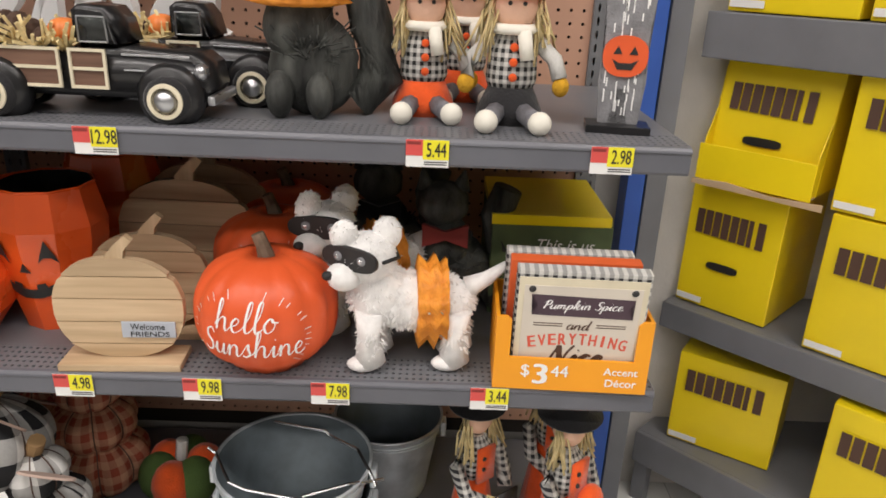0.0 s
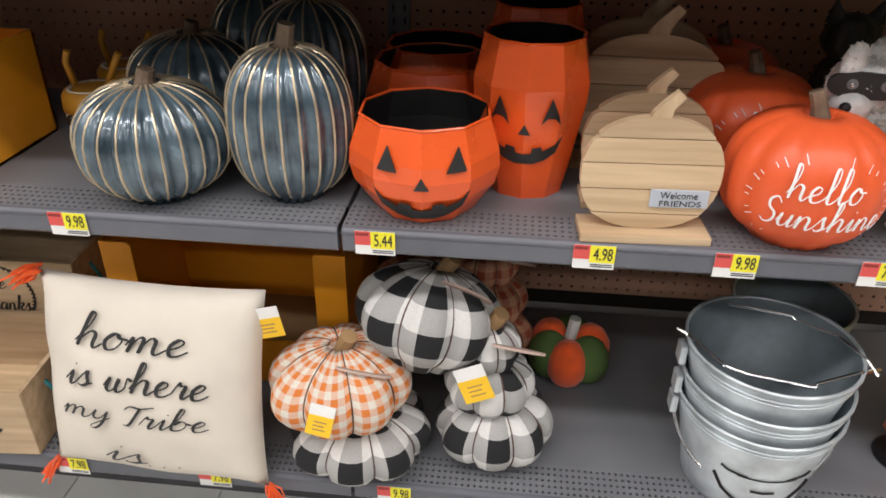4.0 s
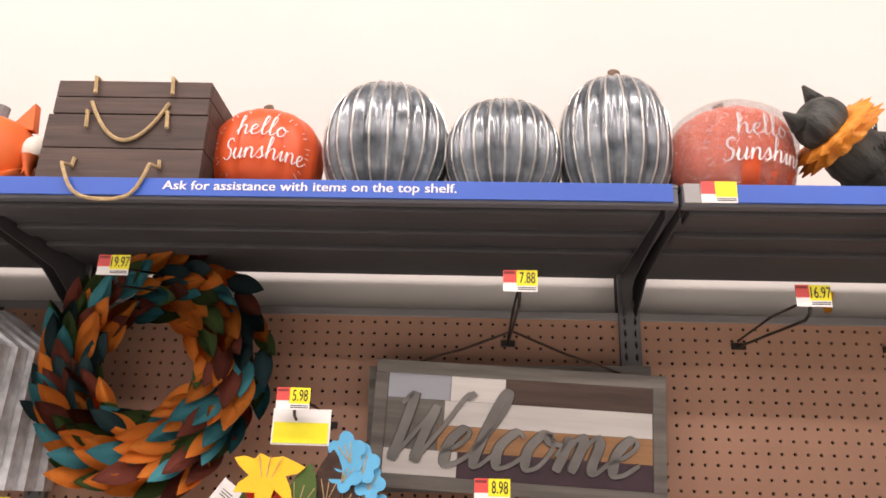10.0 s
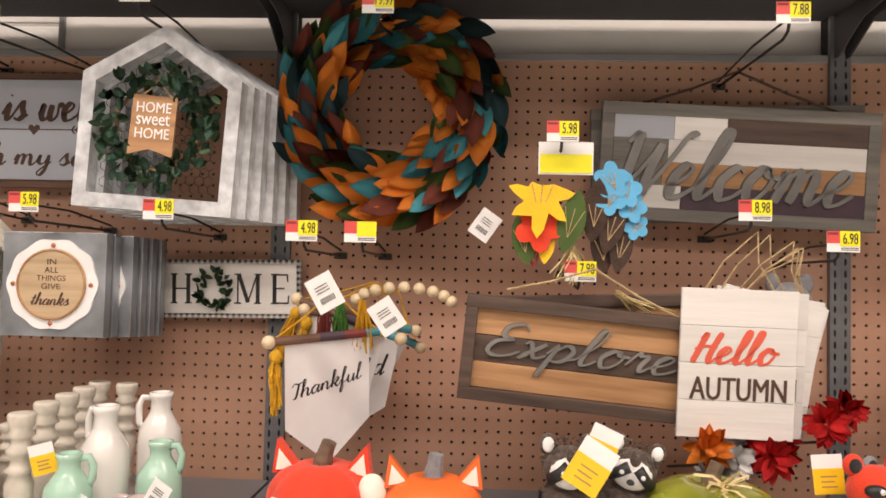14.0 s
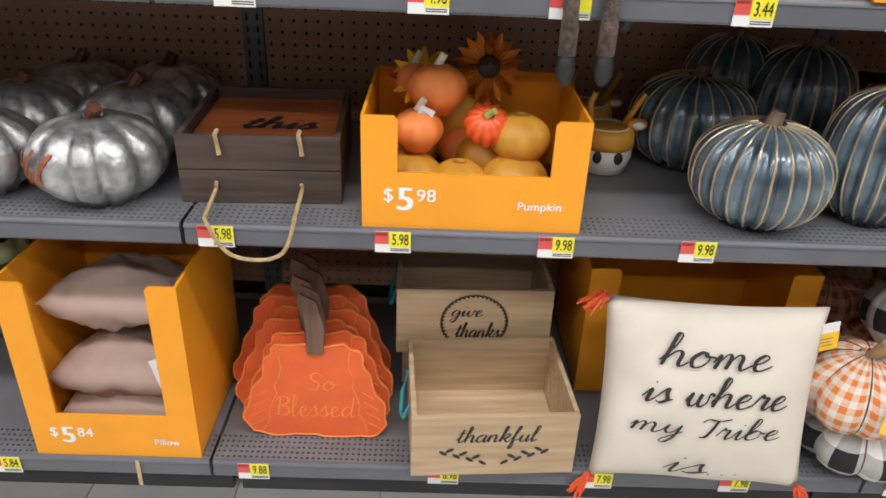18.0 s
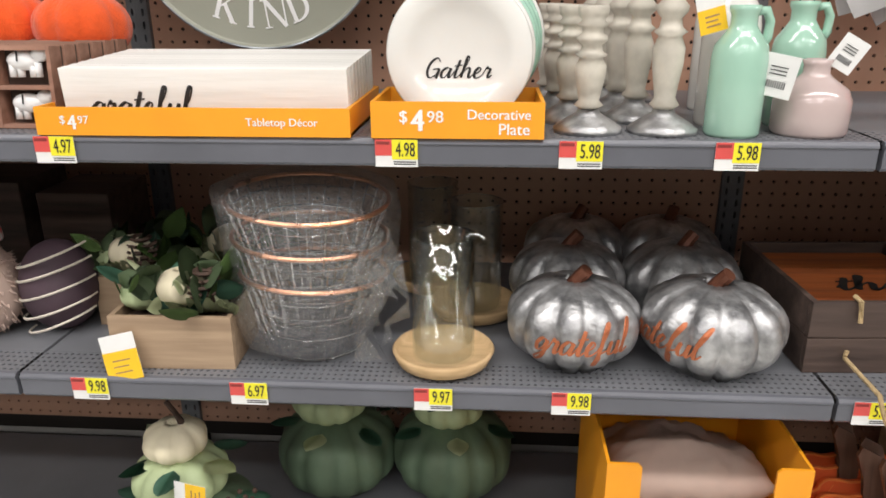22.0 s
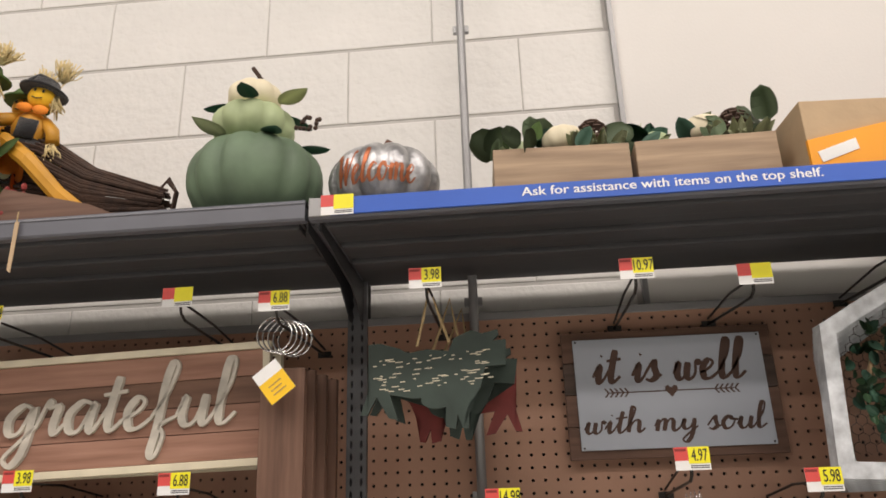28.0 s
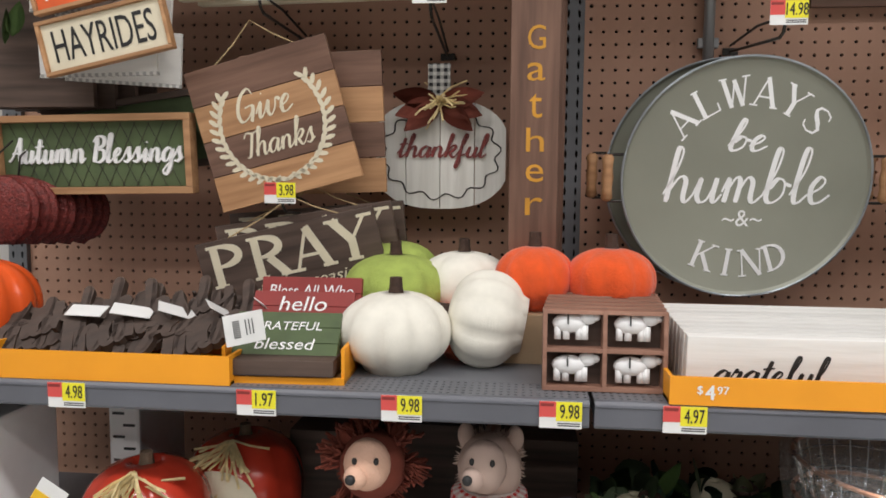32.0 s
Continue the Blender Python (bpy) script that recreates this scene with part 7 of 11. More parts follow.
# lower shelf
def rope_crate(m, w, d, h, label, sides=True, lid=False, over=None):
    t = thing("wooden_crate", m, label, "crate", "dark wooden crates")
    for k in range(2):
        z0, z1 = h * k / 2 + 0.001, h * (k + 1) / 2 - 0.001
        part("slat", prism_rect(B(), -w / 2, w / 2, -d / 2, -d / 2 + 0.010, z0, z1, 0.001), mt("crate"), t)
        part("slat", prism_rect(B(), -w / 2, w / 2, d / 2 - 0.010, d / 2, z0, z1, 0.001), mt("crate"), t)
        for s in (-1, 1):
            part("slat", prism_rect(B(), s * (w / 2 - 0.005) - 0.005, s * (w / 2 - 0.005) + 0.005, -d / 2 + 0.011, d / 2 - 0.011, z0, z1, 0.001), mt("crate"), t)
    part("floor_board", prism_rect(B(), -w / 2 + 0.011, w / 2 - 0.011, -d / 2 + 0.011, d / 2 - 0.011, 0.002, 0.010), mt("crate"), t)
    if over:
        yy, zz = over
        path = smooth_line([(-w * 0.27, h * 0.34), (-w * 0.27, 0.02), (-w * 0.17, zz * 0.7), (0.0, zz), (w * 0.17, zz * 0.75), (w * 0.25, 0.02), (w * 0.25, h * 0.32)], 4)
        part("rope_handle", tube(B(), [(px, -d / 2 - 0.004 if q > 0.024 else yy, q) for px, q in path], 0.0034, 6), mt("rope"), t)
    else:
        part("rope_handle", tube(B(), arc((-w * 0.25, -d / 2 - 0.004, h * 0.32), (w * 0.25, -d / 2 - 0.004, h * 0.30), 0.075, 14), 0.0036, 6), mt("rope"), t)
    for s in (-1, 1):
        part("rope_knot", tube(B(), [(s * w * 0.25, -d / 2 + 0.012, h + 0.004), (s * w * 0.25, -d / 2 - 0.006, h + 0.003), (s * w * 0.25 + 0.004, -d / 2 - 0.007, h - 0.03)], 0.004, 6), mt("rope"), t)
    if lid:
        part("inner_crate", prism_rect(B(), -w / 2 + 0.012, w / 2 - 0.012, -d / 2 + 0.04, d / 2 - 0.012, 0.03, h * 0.84, 0.002), mt("rustwood"), t, "rust stained inner crate")
        script(t, "this", mt("black"), w * 0.50, (0, 0, 0), w * 0.24, thick=0.0003, pen=0.3, face=Matrix.Translation((0.02, -0.02, h * 0.84 + 0.0015)) @ Matrix.Rotation(radians(-90), 4, "X"))
    return t


rope_crate(P(-2.337, -0.345, ZL, 3), 0.262, 0.285, 0.118, "dark wooden crate with rope handles and orange lettered inner crate", lid=True, over=(-0.243, -0.052))
tr = tray(P(-1.985, -0.410, ZL, 0), 0.345, 0.29, 0.093, 0.182, "orange display box of artificial gourds priced 5.98", cut=0.055, price=("$", "5", "98", -0.105, 0.050, 0.042), words=(("Pumpkin", 0.105, 0.042, 0.068),))
bits = [(-0.10, -0.06, 0.05, 0.055, "gourd"), (-0.02, -0.08, 0.05, 0.05, "gourd"), (0.07, -0.08, 0.06, 0.055, "gourd"), (0.075, -0.06, 0.125, 0.05, "gourd"), (0.03, 0.0, 0.07, 0.055, "gourd"), (-0.09, -0.05, 0.13, 0.042, "peach"), (-0.06, 0.0, 0.185, 0.05, "peach"), (-0.10, 0.06, 0.18, 0.04, "peach"), (0.0, 0.05, 0.07, 0.06, "peach"), (-0.03, 0.08, 0.12, 0.06, "gourd"), (0.09, 0.08, 0.07, 0.06, "gourd"), (-0.11, 0.05, 0.06, 0.055, "gourd")]
for x, y, z, r, mm in bits:
    pumpkin("artificial_gourd", P(-1.985 + x, -0.410 + y, ZL + z - r * 0.8), r, r * 1.6, mt(mm), "mustard artificial gourd lying in the box" if mm == "gourd" else "orange artificial gourd lying in the box", 8, 0.06, 0.7, 2.0, mt("ivory") if mm == "peach" else None, 0.02, 0.006, group="artificial gourds", seg=32)
pumpkin("artificial_gourd", P(-1.965, -0.455, ZL + 0.125, 0, 40), 0.038, 0.055, mt("orangegl"), "small red-orange ribbed gourd on the pile", 12, 0.18, 0.6, 2.2, mt("limefelt"), 0.015, 0.005, group="artificial gourds")


def daisy(m, label, mat, n=16, ln=0.06, centre="cone", w=0.018):
    t = thing("cloth_flower", m, label, "flower", "cloth flowers")
    me = leaf_mesh("petal", mt(mat), ln, w, 0.2, 0.001)
    for k in range(n):
        shared("petal", me, t, Matrix.Rotation(2 * math.pi * k / n, 4, "Y") @ Matrix.Translation((0, 0, 0.012)))
    part("heart", ball(B(), (0, -0.004, 0), (0.02, 0.012, 0.02), 14, 8, 0.1), mt(centre), t)
    return t


daisy(P(-1.958, -0.340, ZL + 0.205, 0, -25), "orange sunflower on top of the gourds", "leaf_o", 18, 0.050)
daisy(P(-2.070, -0.37, ZL + 0.190, 0, -40), "yellow cloth flower among the gourds", "leaf_y", 12, 0.045)
swing_tag(P(-2.065, -0.475, ZL + 0.155, 0, -10, 25), "white tassel tag on a gourd", 0.5, blank=True)


def cow_pot(m, label):
    pc = [
        ("whitec", lt([(0.03, 0.0), (0.044, 0.004), (0.052, 0.035), (0.05, 0.07), (0.04, 0.09), (0.034, 0.088), (0.03, 0.06), (0.001, 0.055)], 28)),
        ("gourd", lt([(0.0525, 0.052), (0.053, 0.062), (0.0515, 0.078), (0.044, 0.088)], 28)),
        ("blackp", bl((-0.022, -0.046, 0.04), (0.009, 0.006, 0.012))),
        ("blackp", bl((0.016, -0.049, 0.04), (0.009, 0.006, 0.012))),
        ("gourd", bl((0.052, -0.01, 0.095), (0.02, 0.008, 0.012))),
        ("whitec", bl((0.054, -0.014, 0.094), (0.013, 0.006, 0.008))),
        ("gourd", tb([(0.03, 0, 0.09), (0.05, 0, 0.13), (0.062, 0, 0.15)], 0.006)),
        ("gourd", tb([(-0.03, 0, 0.09), (-0.038, 0, 0.13), (-0.03, 0, 0.15)], 0.006)),
    ]
    return doll("animal_pot", m, label, "figure", pc, "animal pots")


cow_pot(P(-1.722, -0.275, ZL, 0), "small white and brown animal pot on the lower shelf")
cow_pot(P(-1.735, -0.13, ZL, 0), "small white and brown animal pot at the back")
ribbed(P(-1.512, -0.482, ZL), 0.111, 0.170, "squat blue glazed pumpkin with gold lines")
ribbed(P(-1.310, -0.460, ZL), 0.091, 0.224, "tall blue glazed pumpkin with gold lines", 22, 2.5, 0.045)
ribbed(P(-1.550, -0.225, ZL), 0.118, 0.178, "squat blue glazed pumpkin behind another", 20)
ribbed(P(-1.345, -0.215, ZL), 0.099, 0.238, "tall blue glazed pumpkin behind another", 18, 2.5)
ribbed(P(-1.455, -0.09, ZL) @ Matrix.Translation((0, -0.04, 0)), 0.095, 0.236, "tall blue glazed pumpkin at the back", 16, 2.5)
for x, n in ((-2.387, "5.98"), (-2.108, "5.98"), (-1.849, "9.98"), (-1.622, "9.98")):
    shelf_tag(x, ZL, n)

# deck: carved orange boards, crates, pillow
def blessed_board(m, label, s=1.0, words=False):
    t = thing("pumpkin_board", m, label, "wall decoration", "orange pumpkin boards")
    out = []
    side = [(0.0, 0.004), (0.07, 0.0), (0.118, 0.008), (0.137, 0.035), (0.128, 0.075), (0.105, 0.120), (0.092, 0.160), (0.080, 0.187), (0.048, 0.196), (0.0, 0.192)]
    ring = side + [(-x, z) for x, z in reversed(side[1:-1])]
    for k in range(len(ring)):
        p, q = ring[k], ring[(k + 1) % len(ring)]
        for e in range(4):
            f = e / 4
            wv = 0.0030 * math.sin(1.15 * (k * 4 + e) + 9 * s)
            x, z = p[0] + (q[0] - p[0]) * f, p[1] + (q[1] - p[1]) * f
            out.append(((x + wv * (1 if x > 0 else -1)) * s, max(0.001, (z + wv) * s)))
    n = len(out)
    part("board", plate(B(), out, -0.006, 0.006), mt("pumpor"), t)
    ed = B()
    for k in range(n):
        p, q = out[k], out[(k + 1) % n]
        tube(ed, [(p[0], -0.006, p[1]), (q[0], -0.006, q[1])], 0.0023, 4)
    part("worn_edge", ed, mt("peach"), t)
    part("stalk", plate(B(), [(-0.012, 0.180), (0.016, 0.180), (0.020, 0.23), (0.006, 0.285), (-0.024, 0.300), (-0.030, 0.285), (-0.014, 0.23)], -0.014, -0.006), mt("walnutz"), t, "brown wooden stalk")
    gr = B()
    for e in (-1, 1):
        path = [(e * (0.062 + 0.035 * (k / 9) ** 1.5 + 0.004 * math.sin(2.3 * k + e)) * s, -0.0064, (0.186 - 0.172 * k / 9) * s) for k in range(10)]
        tube(gr, path, 0.0013, 4)
        for k in range(4):
            tube(gr, [(e * (0.088 + 0.012 * k / 3) * s, -0.0064, (0.10 - 0.022 * k) * s), (e * (0.112 + 0.006 * k) * s, -0.0064, (0.085 - 0.022 * k) * s)], 0.0009, 4)
    part("carved_groove", gr, mt("peach"), t, "pale carved lines", kind="stuff")
    if words:
        script(t, "Blessed", mt("peach"), 0.150, (0, -0.0068, 0.068), 0.046, thick=0.0003, pen=0.12, slant=0.05)
        script(t, "So", mt("peach"), 0.058, (0.012, -0.0068, 0.120), 0.036, thick=0.0003, pen=0.14, slant=0.05)
    return t


for k in range(6):
    blessed_board(P(-2.256 - 0.006 * k + 0.012 * math.sin(2.6 * k), -0.515 + 0.032 * k, ZB, 4 * math.sin(1.7 * k), -9 + 1.5 * math.sin(3.1 * k), 0), "orange wooden pumpkin board carved so Blessed" if k == 0 else "orange wooden pumpkin board in a leaning row", 1.0 + 0.03 * k, k == 0)


def pine_crate(m, w, d, h, label, words, ring=False):
    t = thing("pine_crate", m, label, "crate", "pale wooden crates")
    part("front", prism_rect(B(), -w / 2, w / 2, -d / 2, -d / 2 + 0.009, 0, h, 0.001), mt("tan"), t)
    part("back", prism_rect(B(), -w / 2, w / 2, d / 2 - 0.009, d / 2, 0, h, 0.001), mt("tan"), t)
    for s in (-1, 1):
        part("side", prism_rect(B(), s * (w / 2 - 0.0045) - 0.0045, s * (w / 2 - 0.0045) + 0.0045, -d / 2 + 0.010, d / 2 - 0.010, 0, h, 0.001), mt("tan"), t)
        part("cord_handle", tube(B(), [(s * w / 2, -0.05, h * 0.8), (s * (w / 2 + 0.012), -0.04, h * 0.5), (s * (w / 2 + 0.016), 0.0, h * 0.35), (s * (w / 2 + 0.012), 0.04, h * 0.5), (s * w / 2, 0.05, h * 0.8)], 0.004, 6), mt("leaf_t"), t, "teal cord handle")
    part("bottom", prism_rect(B(), -w / 2 + 0.010, w / 2 - 0.010, -d / 2 + 0.010, d / 2 - 0.010, 0.001, 0.009), mt("tan"), t)
    y = -d / 2 - 0.0005
    for word, x, z, ww, hh in words:
        script(t, word, mt("black"), ww, (x, y, z), hh, thick=0.0003, pen=0.2)
    if ring:
        rg = B()
        for k in range(44):
            a = 2 * math.pi * k / 44
            plate(rg, [(-0.0075, -0.0034), (0.0075, 0), (-0.0075, 0.0034)], -0.0006, 0, Matrix.Translation((0.067 * math.cos(a), y, h * 0.5 + 0.064 * math.sin(a))) @ Matrix.Rotation(-a - 1.1, 4, "Y"))
        part("printed_ring", rg, mt("black"), t, kind="stuff")
    else:
        sp = B()
        for s in (-1, 1):
            for k in range(7):
                plate(sp, oval(0.009, 0.0035, 8), -0.0006, 0, Matrix.Translation((s * (0.02 + 0.012 * k), y, 0.03 + 0.010 * (k % 2) + 0.004 * k)) @ Matrix.Rotation(s * (0.5 if k % 2 else -0.6), 4, "Y"))
        part("printed_sprig", sp, mt("black"), t, kind="stuff")
    return t


pine_crate(P(-1.930, -0.490, ZB + 0.004, 4, 0), 0.298, 0.24, 0.136, "pale wooden crate printed thankful with teal cord handles", (("thankful", 0.005, 0.088, 0.15, 0.052),))
pine_crate(P(-1.955, -0.245, ZB), 0.290, 0.20, 0.092, "low pale wooden crate under another", ())
pine_crate(P(-1.958, -0.250, ZB + 0.093, 2), 0.315, 0.22, 0.152, "pale wooden crate printed give thanks stacked on another", (("give", -0.016, 0.094, 0.066, 0.036), ("thanks", 0.008, 0.058, 0.092, 0.036)), True)
tray(P(-1.50, -0.20, ZB, 0), 0.46, 0.30, 0.10, 0.30, "orange display box behind the pillow", cut=0.06)


def pillow(m, w, h, d, mat, label, name="pillow", tassel=True, rumple=0.010):
    t = thing(name, m, label, "pillow", "cushions")
    bm = B()
    n = 22
    grid = {}
    for side in (-1, 1):
        for i in range(n + 1):
            for j in range(n + 1):
                u, v = 2 * i / n - 1, 2 * j / n - 1
                k = max(0.0, (1 - u * u) * (1 - v * v)) ** 0.42
                pin = 1 - 0.05 * (1 - abs(v) ** 2) * abs(u) ** 3
                pin2 = 1 - 0.05 * (1 - abs(u) ** 2) * abs(v) ** 3
                wr = rumple * noise.noise((u * 2.2, v * 2.2, side * 3 + w * 9)) * k
                if rumple > 0.02:
                    wr += 0.55 * rumple * noise.noise((u * 6.5 + rumple * 900, v * 6.0, side * 3)) * k ** 0.5
                grid[side, i, j] = bm.verts.new((u * w / 2 * pin, side * (d / 2 * k + wr * side), h / 2 + v * h / 2 * pin2))
        for i in range(n):
            for j in range(n):
                q = [grid[side, i, j], grid[side, i + 1, j], grid[side, i + 1, j + 1], grid[side, i, j + 1]]
                bm.faces.new(q if side < 0 else list(reversed(q)))
    bmesh.ops.remove_doubles(bm, verts=bm.verts, dist=0.0004)
    part("cushion", bm, mt(mat), t, smooth=True)
    if tassel:
        for sx in (-1, 1):
            for z in ((0,) if sx > 0 else (0, h)):
                tz = B()
                stalks(tz, (sx * w / 2, 0, z), 22, 0.05, 0.35, 0.0018, (sx * 0.6, -0.2, -1 if z == 0 else -0.3))
                part("tassel", tz, mt("orangecl"), t, "orange yarn tassel")
    return t


pm = P(-1.550, -0.605, ZB - 0.002, -3, -14)
pw = pillow(pm, 0.385, 0.35, 0.12, "canvas", "cream square pillow printed home is where my Tribe is")
for word, x, z, ww, hh in (("home", -0.008, 0.274, 0.19, 0.056), ("is where", -0.002, 0.205, 0.245, 0.054), ("my Tribe", -0.010, 0.132, 0.255, 0.058), ("is...", -0.006, 0.058, 0.13, 0.034)):
    def press(co, x=x, z=z):
        u, v = (co.x + x) / 0.1925, (co.z + z - 0.175) / 0.175
        k = max(0.0, (1 - u * u) * (1 - v * v)) ** 0.42
        return Vector((co.x + x, -(0.06 * k) - 0.010 * max(0, noise.noise((u * 2.2, v * 2.2, -3 + 0.385 * 9)) * -k) - 0.0042, co.z + z))
    script(pw, word, mt("black"), ww, (0, 0, 0), hh, thick=0.0, bend=press, pen=0.2)
swing_tag(P(-1.352, -0.545, ZB + 0.285, 8, 0, -10), "white and orange swing tag on the pillow", 0.9)
for x, n in ((-2.362, "9.88"), (-2.010, "8.98"), (-1.722, "7.98"), (-1.463, "7.98")):
    shelf_tag(x, ZB, n)

# upper shelf: fox pumpkins, raccoons, gather pumpkin, tray of soft toys
RED_CHEEK = ((0.03, 0.22), (0.22, 0.20), (0.42, 0.24), (0.66, 0.34), (0.82, 0.50), (0.80, 0.64), (0.66, 0.73), (0.48, 0.74), (0.32, 0.68), (0.20, 0.54), (0.10, 0.36))
MASK_CHEEK = ((0.0, 0.41), (0.20, 0.42), (0.42, 0.50), (0.62, 0.62), (0.76, 0.77), (0.58, 0.76), (0.38, 0.76), (0.20, 0.70), (0.08, 0.62), (0.0, 0.58))


def fox_pumpkin(m, R, H, mat, label, cloth=True, name="fox_pumpkin", face=True):
    t, prof = pumpkin(name, m, R, H, mt(mat), label, 9 if cloth else 0, 0.10 if cloth else 0.0, 0.55, 2.8 if cloth else 2.5, mt("stem" if cloth else "greyfelt"), 0.035, 0.012, (0.010 if cloth else 0.004, 0), "fox pumpkins", dip=0.05, cat="figure")
    for s in (-1, 1):
        if face:
            f = wrap_on(prof, 0, 0.002)
            bm = B()
            plate(bm, [(s * x * R, z * H) for x, z in (RED_CHEEK if cloth else MASK_CHEEK)], -0.002, 0)
            bmesh.ops.subdivide_edges(bm, edges=[e for e in bm.edges if e.calc_length() > 0.015], cuts=2)
            for v in bm.verts:
                v.co = f(v.co)
            part("cheek_patch", bm, mt("whitefelt"), t)
            ex, ez = (0.31 * R * s, 0.46 * H) if cloth else (0.21 * R * s, 0.655 * H)
            e = f(Vector((ex, -0.004, ez)))
            part("eye", ball(B(), e, (0.0055, 0.004, 0.006), 12, 8), mt("blackp"), t, smooth=True)
        part("ear", plate(B(), [(s * R * 0.38, H * 0.90), (s * R * 0.92, H * 0.86), (s * R * 0.84, H * 1.22)], -0.010, 0.008), mt(mat), t)
        if face:
            part("inner_ear", plate(B(), [(s * R * 0.50, H * 0.93), (s * R * 0.84, H * 0.90), (s * R * 0.79, H * 1.12)], -0.0125, -0.0102), mt("whitefelt"), t)
    if face:
        part("nose", ball(B(), wrap_on(prof, 0, 0.002)(Vector((0, -0.003, (0.20 if cloth else 0.555) * H))), (0.009, 0.007, 0.007), 12, 8), mt("blackp"), t, smooth=True)
    return t


fox_pumpkin(P(-2.236, -0.455, ZU, -8), 0.089, 0.152, "foxred", "red felt fox pumpkin with white cheeks and black eyes")
t = fox_pumpkin(P(-2.058, -0.470, ZU, 4), 0.083, 0.142, "foxor", "orange ceramic fox pumpkin with a tail", False)
part("belly", patch(pumpkin_profile(0.083, 0.142, 2.6, dip=0.05), 0.040, 0.030, 0, 0.028), mt("whitefelt"), t)
part("tail", tube(B(), [(-0.05, 0.02, 0.03), (-0.088, 0.01, 0.05), (-0.096, 0.0, 0.09)], 0.026, 12, lambda q: 1.1 - 0.25 * q), mt("foxor"), t, smooth=True)
part("tail_tip", ball(B(), (-0.096, -0.002, 0.112), (0.024, 0.021, 0.030), 14, 10), mt("whitefelt"), t, smooth=True)


def raccoon(m, label, s=1.0, low=-0.085):
    """Grey-brown plush sitting on the shelf edge, its legs hanging over the front."""
    ly = -0.085
    pc = [
        ("plush", lt([(0.001, 0.0), (0.050, 0.004), (0.054, 0.03), (0.050, 0.10), (0.042, 0.142), (0.001, 0.15)], 24, Matrix.Diagonal((1, 0.70, 1, 1)))),
        ("fur_white", pl(oval(0.038, 0.052, 28, 0, 0.070, 6.0), -0.042, -0.030)),
        ("plush", bl((0, -0.003, 0.178), (0.042, 0.034, 0.038), 0.05)),
        ("fur_white", bl((0, -0.014, 0.176), (0.036, 0.030, 0.030), 0.04)),
        ("plush", bl((0, -0.028, 0.204), (0.010, 0.018, 0.016))),
        ("plush", fur((0, 0.004, 0.085), (0.052, 0.034, 0.080), 700, 0.009, 0.0018)),
        ("plush", fur((0, 0.004, 0.190), (0.042, 0.030, 0.036), 300, 0.008, 0.0016)),
        ("black", tb([(-0.034, -0.024, 0.164), (-0.020, -0.040, 0.178), (-0.008, -0.042, 0.190)], 0.010, 8)),
        ("black", tb([(0.034, -0.024, 0.164), (0.020, -0.040, 0.178), (0.008, -0.042, 0.190)], 0.010, 8)),
        ("white", bl((-0.018, -0.050, 0.180), (0.004, 0.002, 0.004))),
        ("white", bl((0.018, -0.050, 0.180), (0.004, 0.002, 0.004))),
        ("black", bl((0, -0.046, 0.166), (0.007, 0.005, 0.005))),
        ("plush", bl((-0.034, 0.002, 0.216), (0.015, 0.008, 0.018))),
        ("plush", bl((0.034, 0.002, 0.216), (0.015, 0.008, 0.018))),
        ("fur_white", bl((-0.034, -0.005, 0.216), (0.010, 0.004, 0.013))),
        ("fur_white", bl((0.034, -0.005, 0.216), (0.010, 0.004, 0.013))),
        ("plush", tb([(-0.035, 0, 0.135), (-0.065, -0.012, 0.085), (-0.07, -0.02, 0.035)], 0.015)),
        ("plush", tb([(0.035, 0, 0.135), (0.065, -0.012, 0.085), (0.07, -0.02, 0.035)], 0.015)),
        ("black", bl((-0.07, -0.022, 0.018), (0.013, 0.011, 0.022))),
        ("black", bl((0.07, -0.022, 0.018), (0.013, 0.011, 0.022))),
    ]
    for sx in (-1, 1):
        x = sx * 0.03
        pts = [(x, -0.02, 0.02), (x, -0.06, 0.022), (x, ly - 0.012, 0.006), (x, ly - 0.022, low * 0.5), (x, ly - 0.02, low)]
        pc.append(("plush", tb(pts, 0.0135)))
        pc.append(("black", bl((x, ly - 0.022, low - 0.02), (0.015, 0.013, 0.028))))
    return doll("plush_raccoon", m @ Matrix.Diagonal((s, s, s, 1)), label, "plush toy", pc, "plush raccoons")


raccoon(P(-1.852, -0.482, ZU, 6), "grey-brown plush raccoon sitting with its legs over the edge", 0.92, -0.09)
raccoon(P(-1.782, -0.440, ZU, -12, 0, 13), "grey-brown plush raccoon leaning behind another", 0.90, -0.012)
swing_tag(P(-1.826, -0.54, ZU + 0.180, 0, -6, 32), "yellow and white swing tag on a plush toy", 1.15, "tagam")
swing_tag(P(-1.808, -0.525, ZU + 0.205, 0, -6, 24), "yellow and white swing tag on a plush toy", 0.95, "tagam")
gp, prof = pumpkin("gather_pumpkin", P(-1.632, -0.470, ZU), 0.110, 0.150, mt("green"), "olive glazed pumpkin lettered Gather friends in a cream oval", 9, 0.05, 0.6, 2.7, mt("stem"), 0.03, 0.011, (0.01, 0), dip=0.07)
f = wrap_on(prof, 0, 0.0015)
bm = patch(prof, 0.088, 0.060, 0, 0.074, 0.002)
part("cream_oval", bm, mt("cream"), gp)
letters(gp, "Gather", mt("browntext"), 0.112, (0, 0, 0), 0.030, thick=0.0003, bend=wrap_on(prof, 0.090, 0.0035), fat=-0.006)
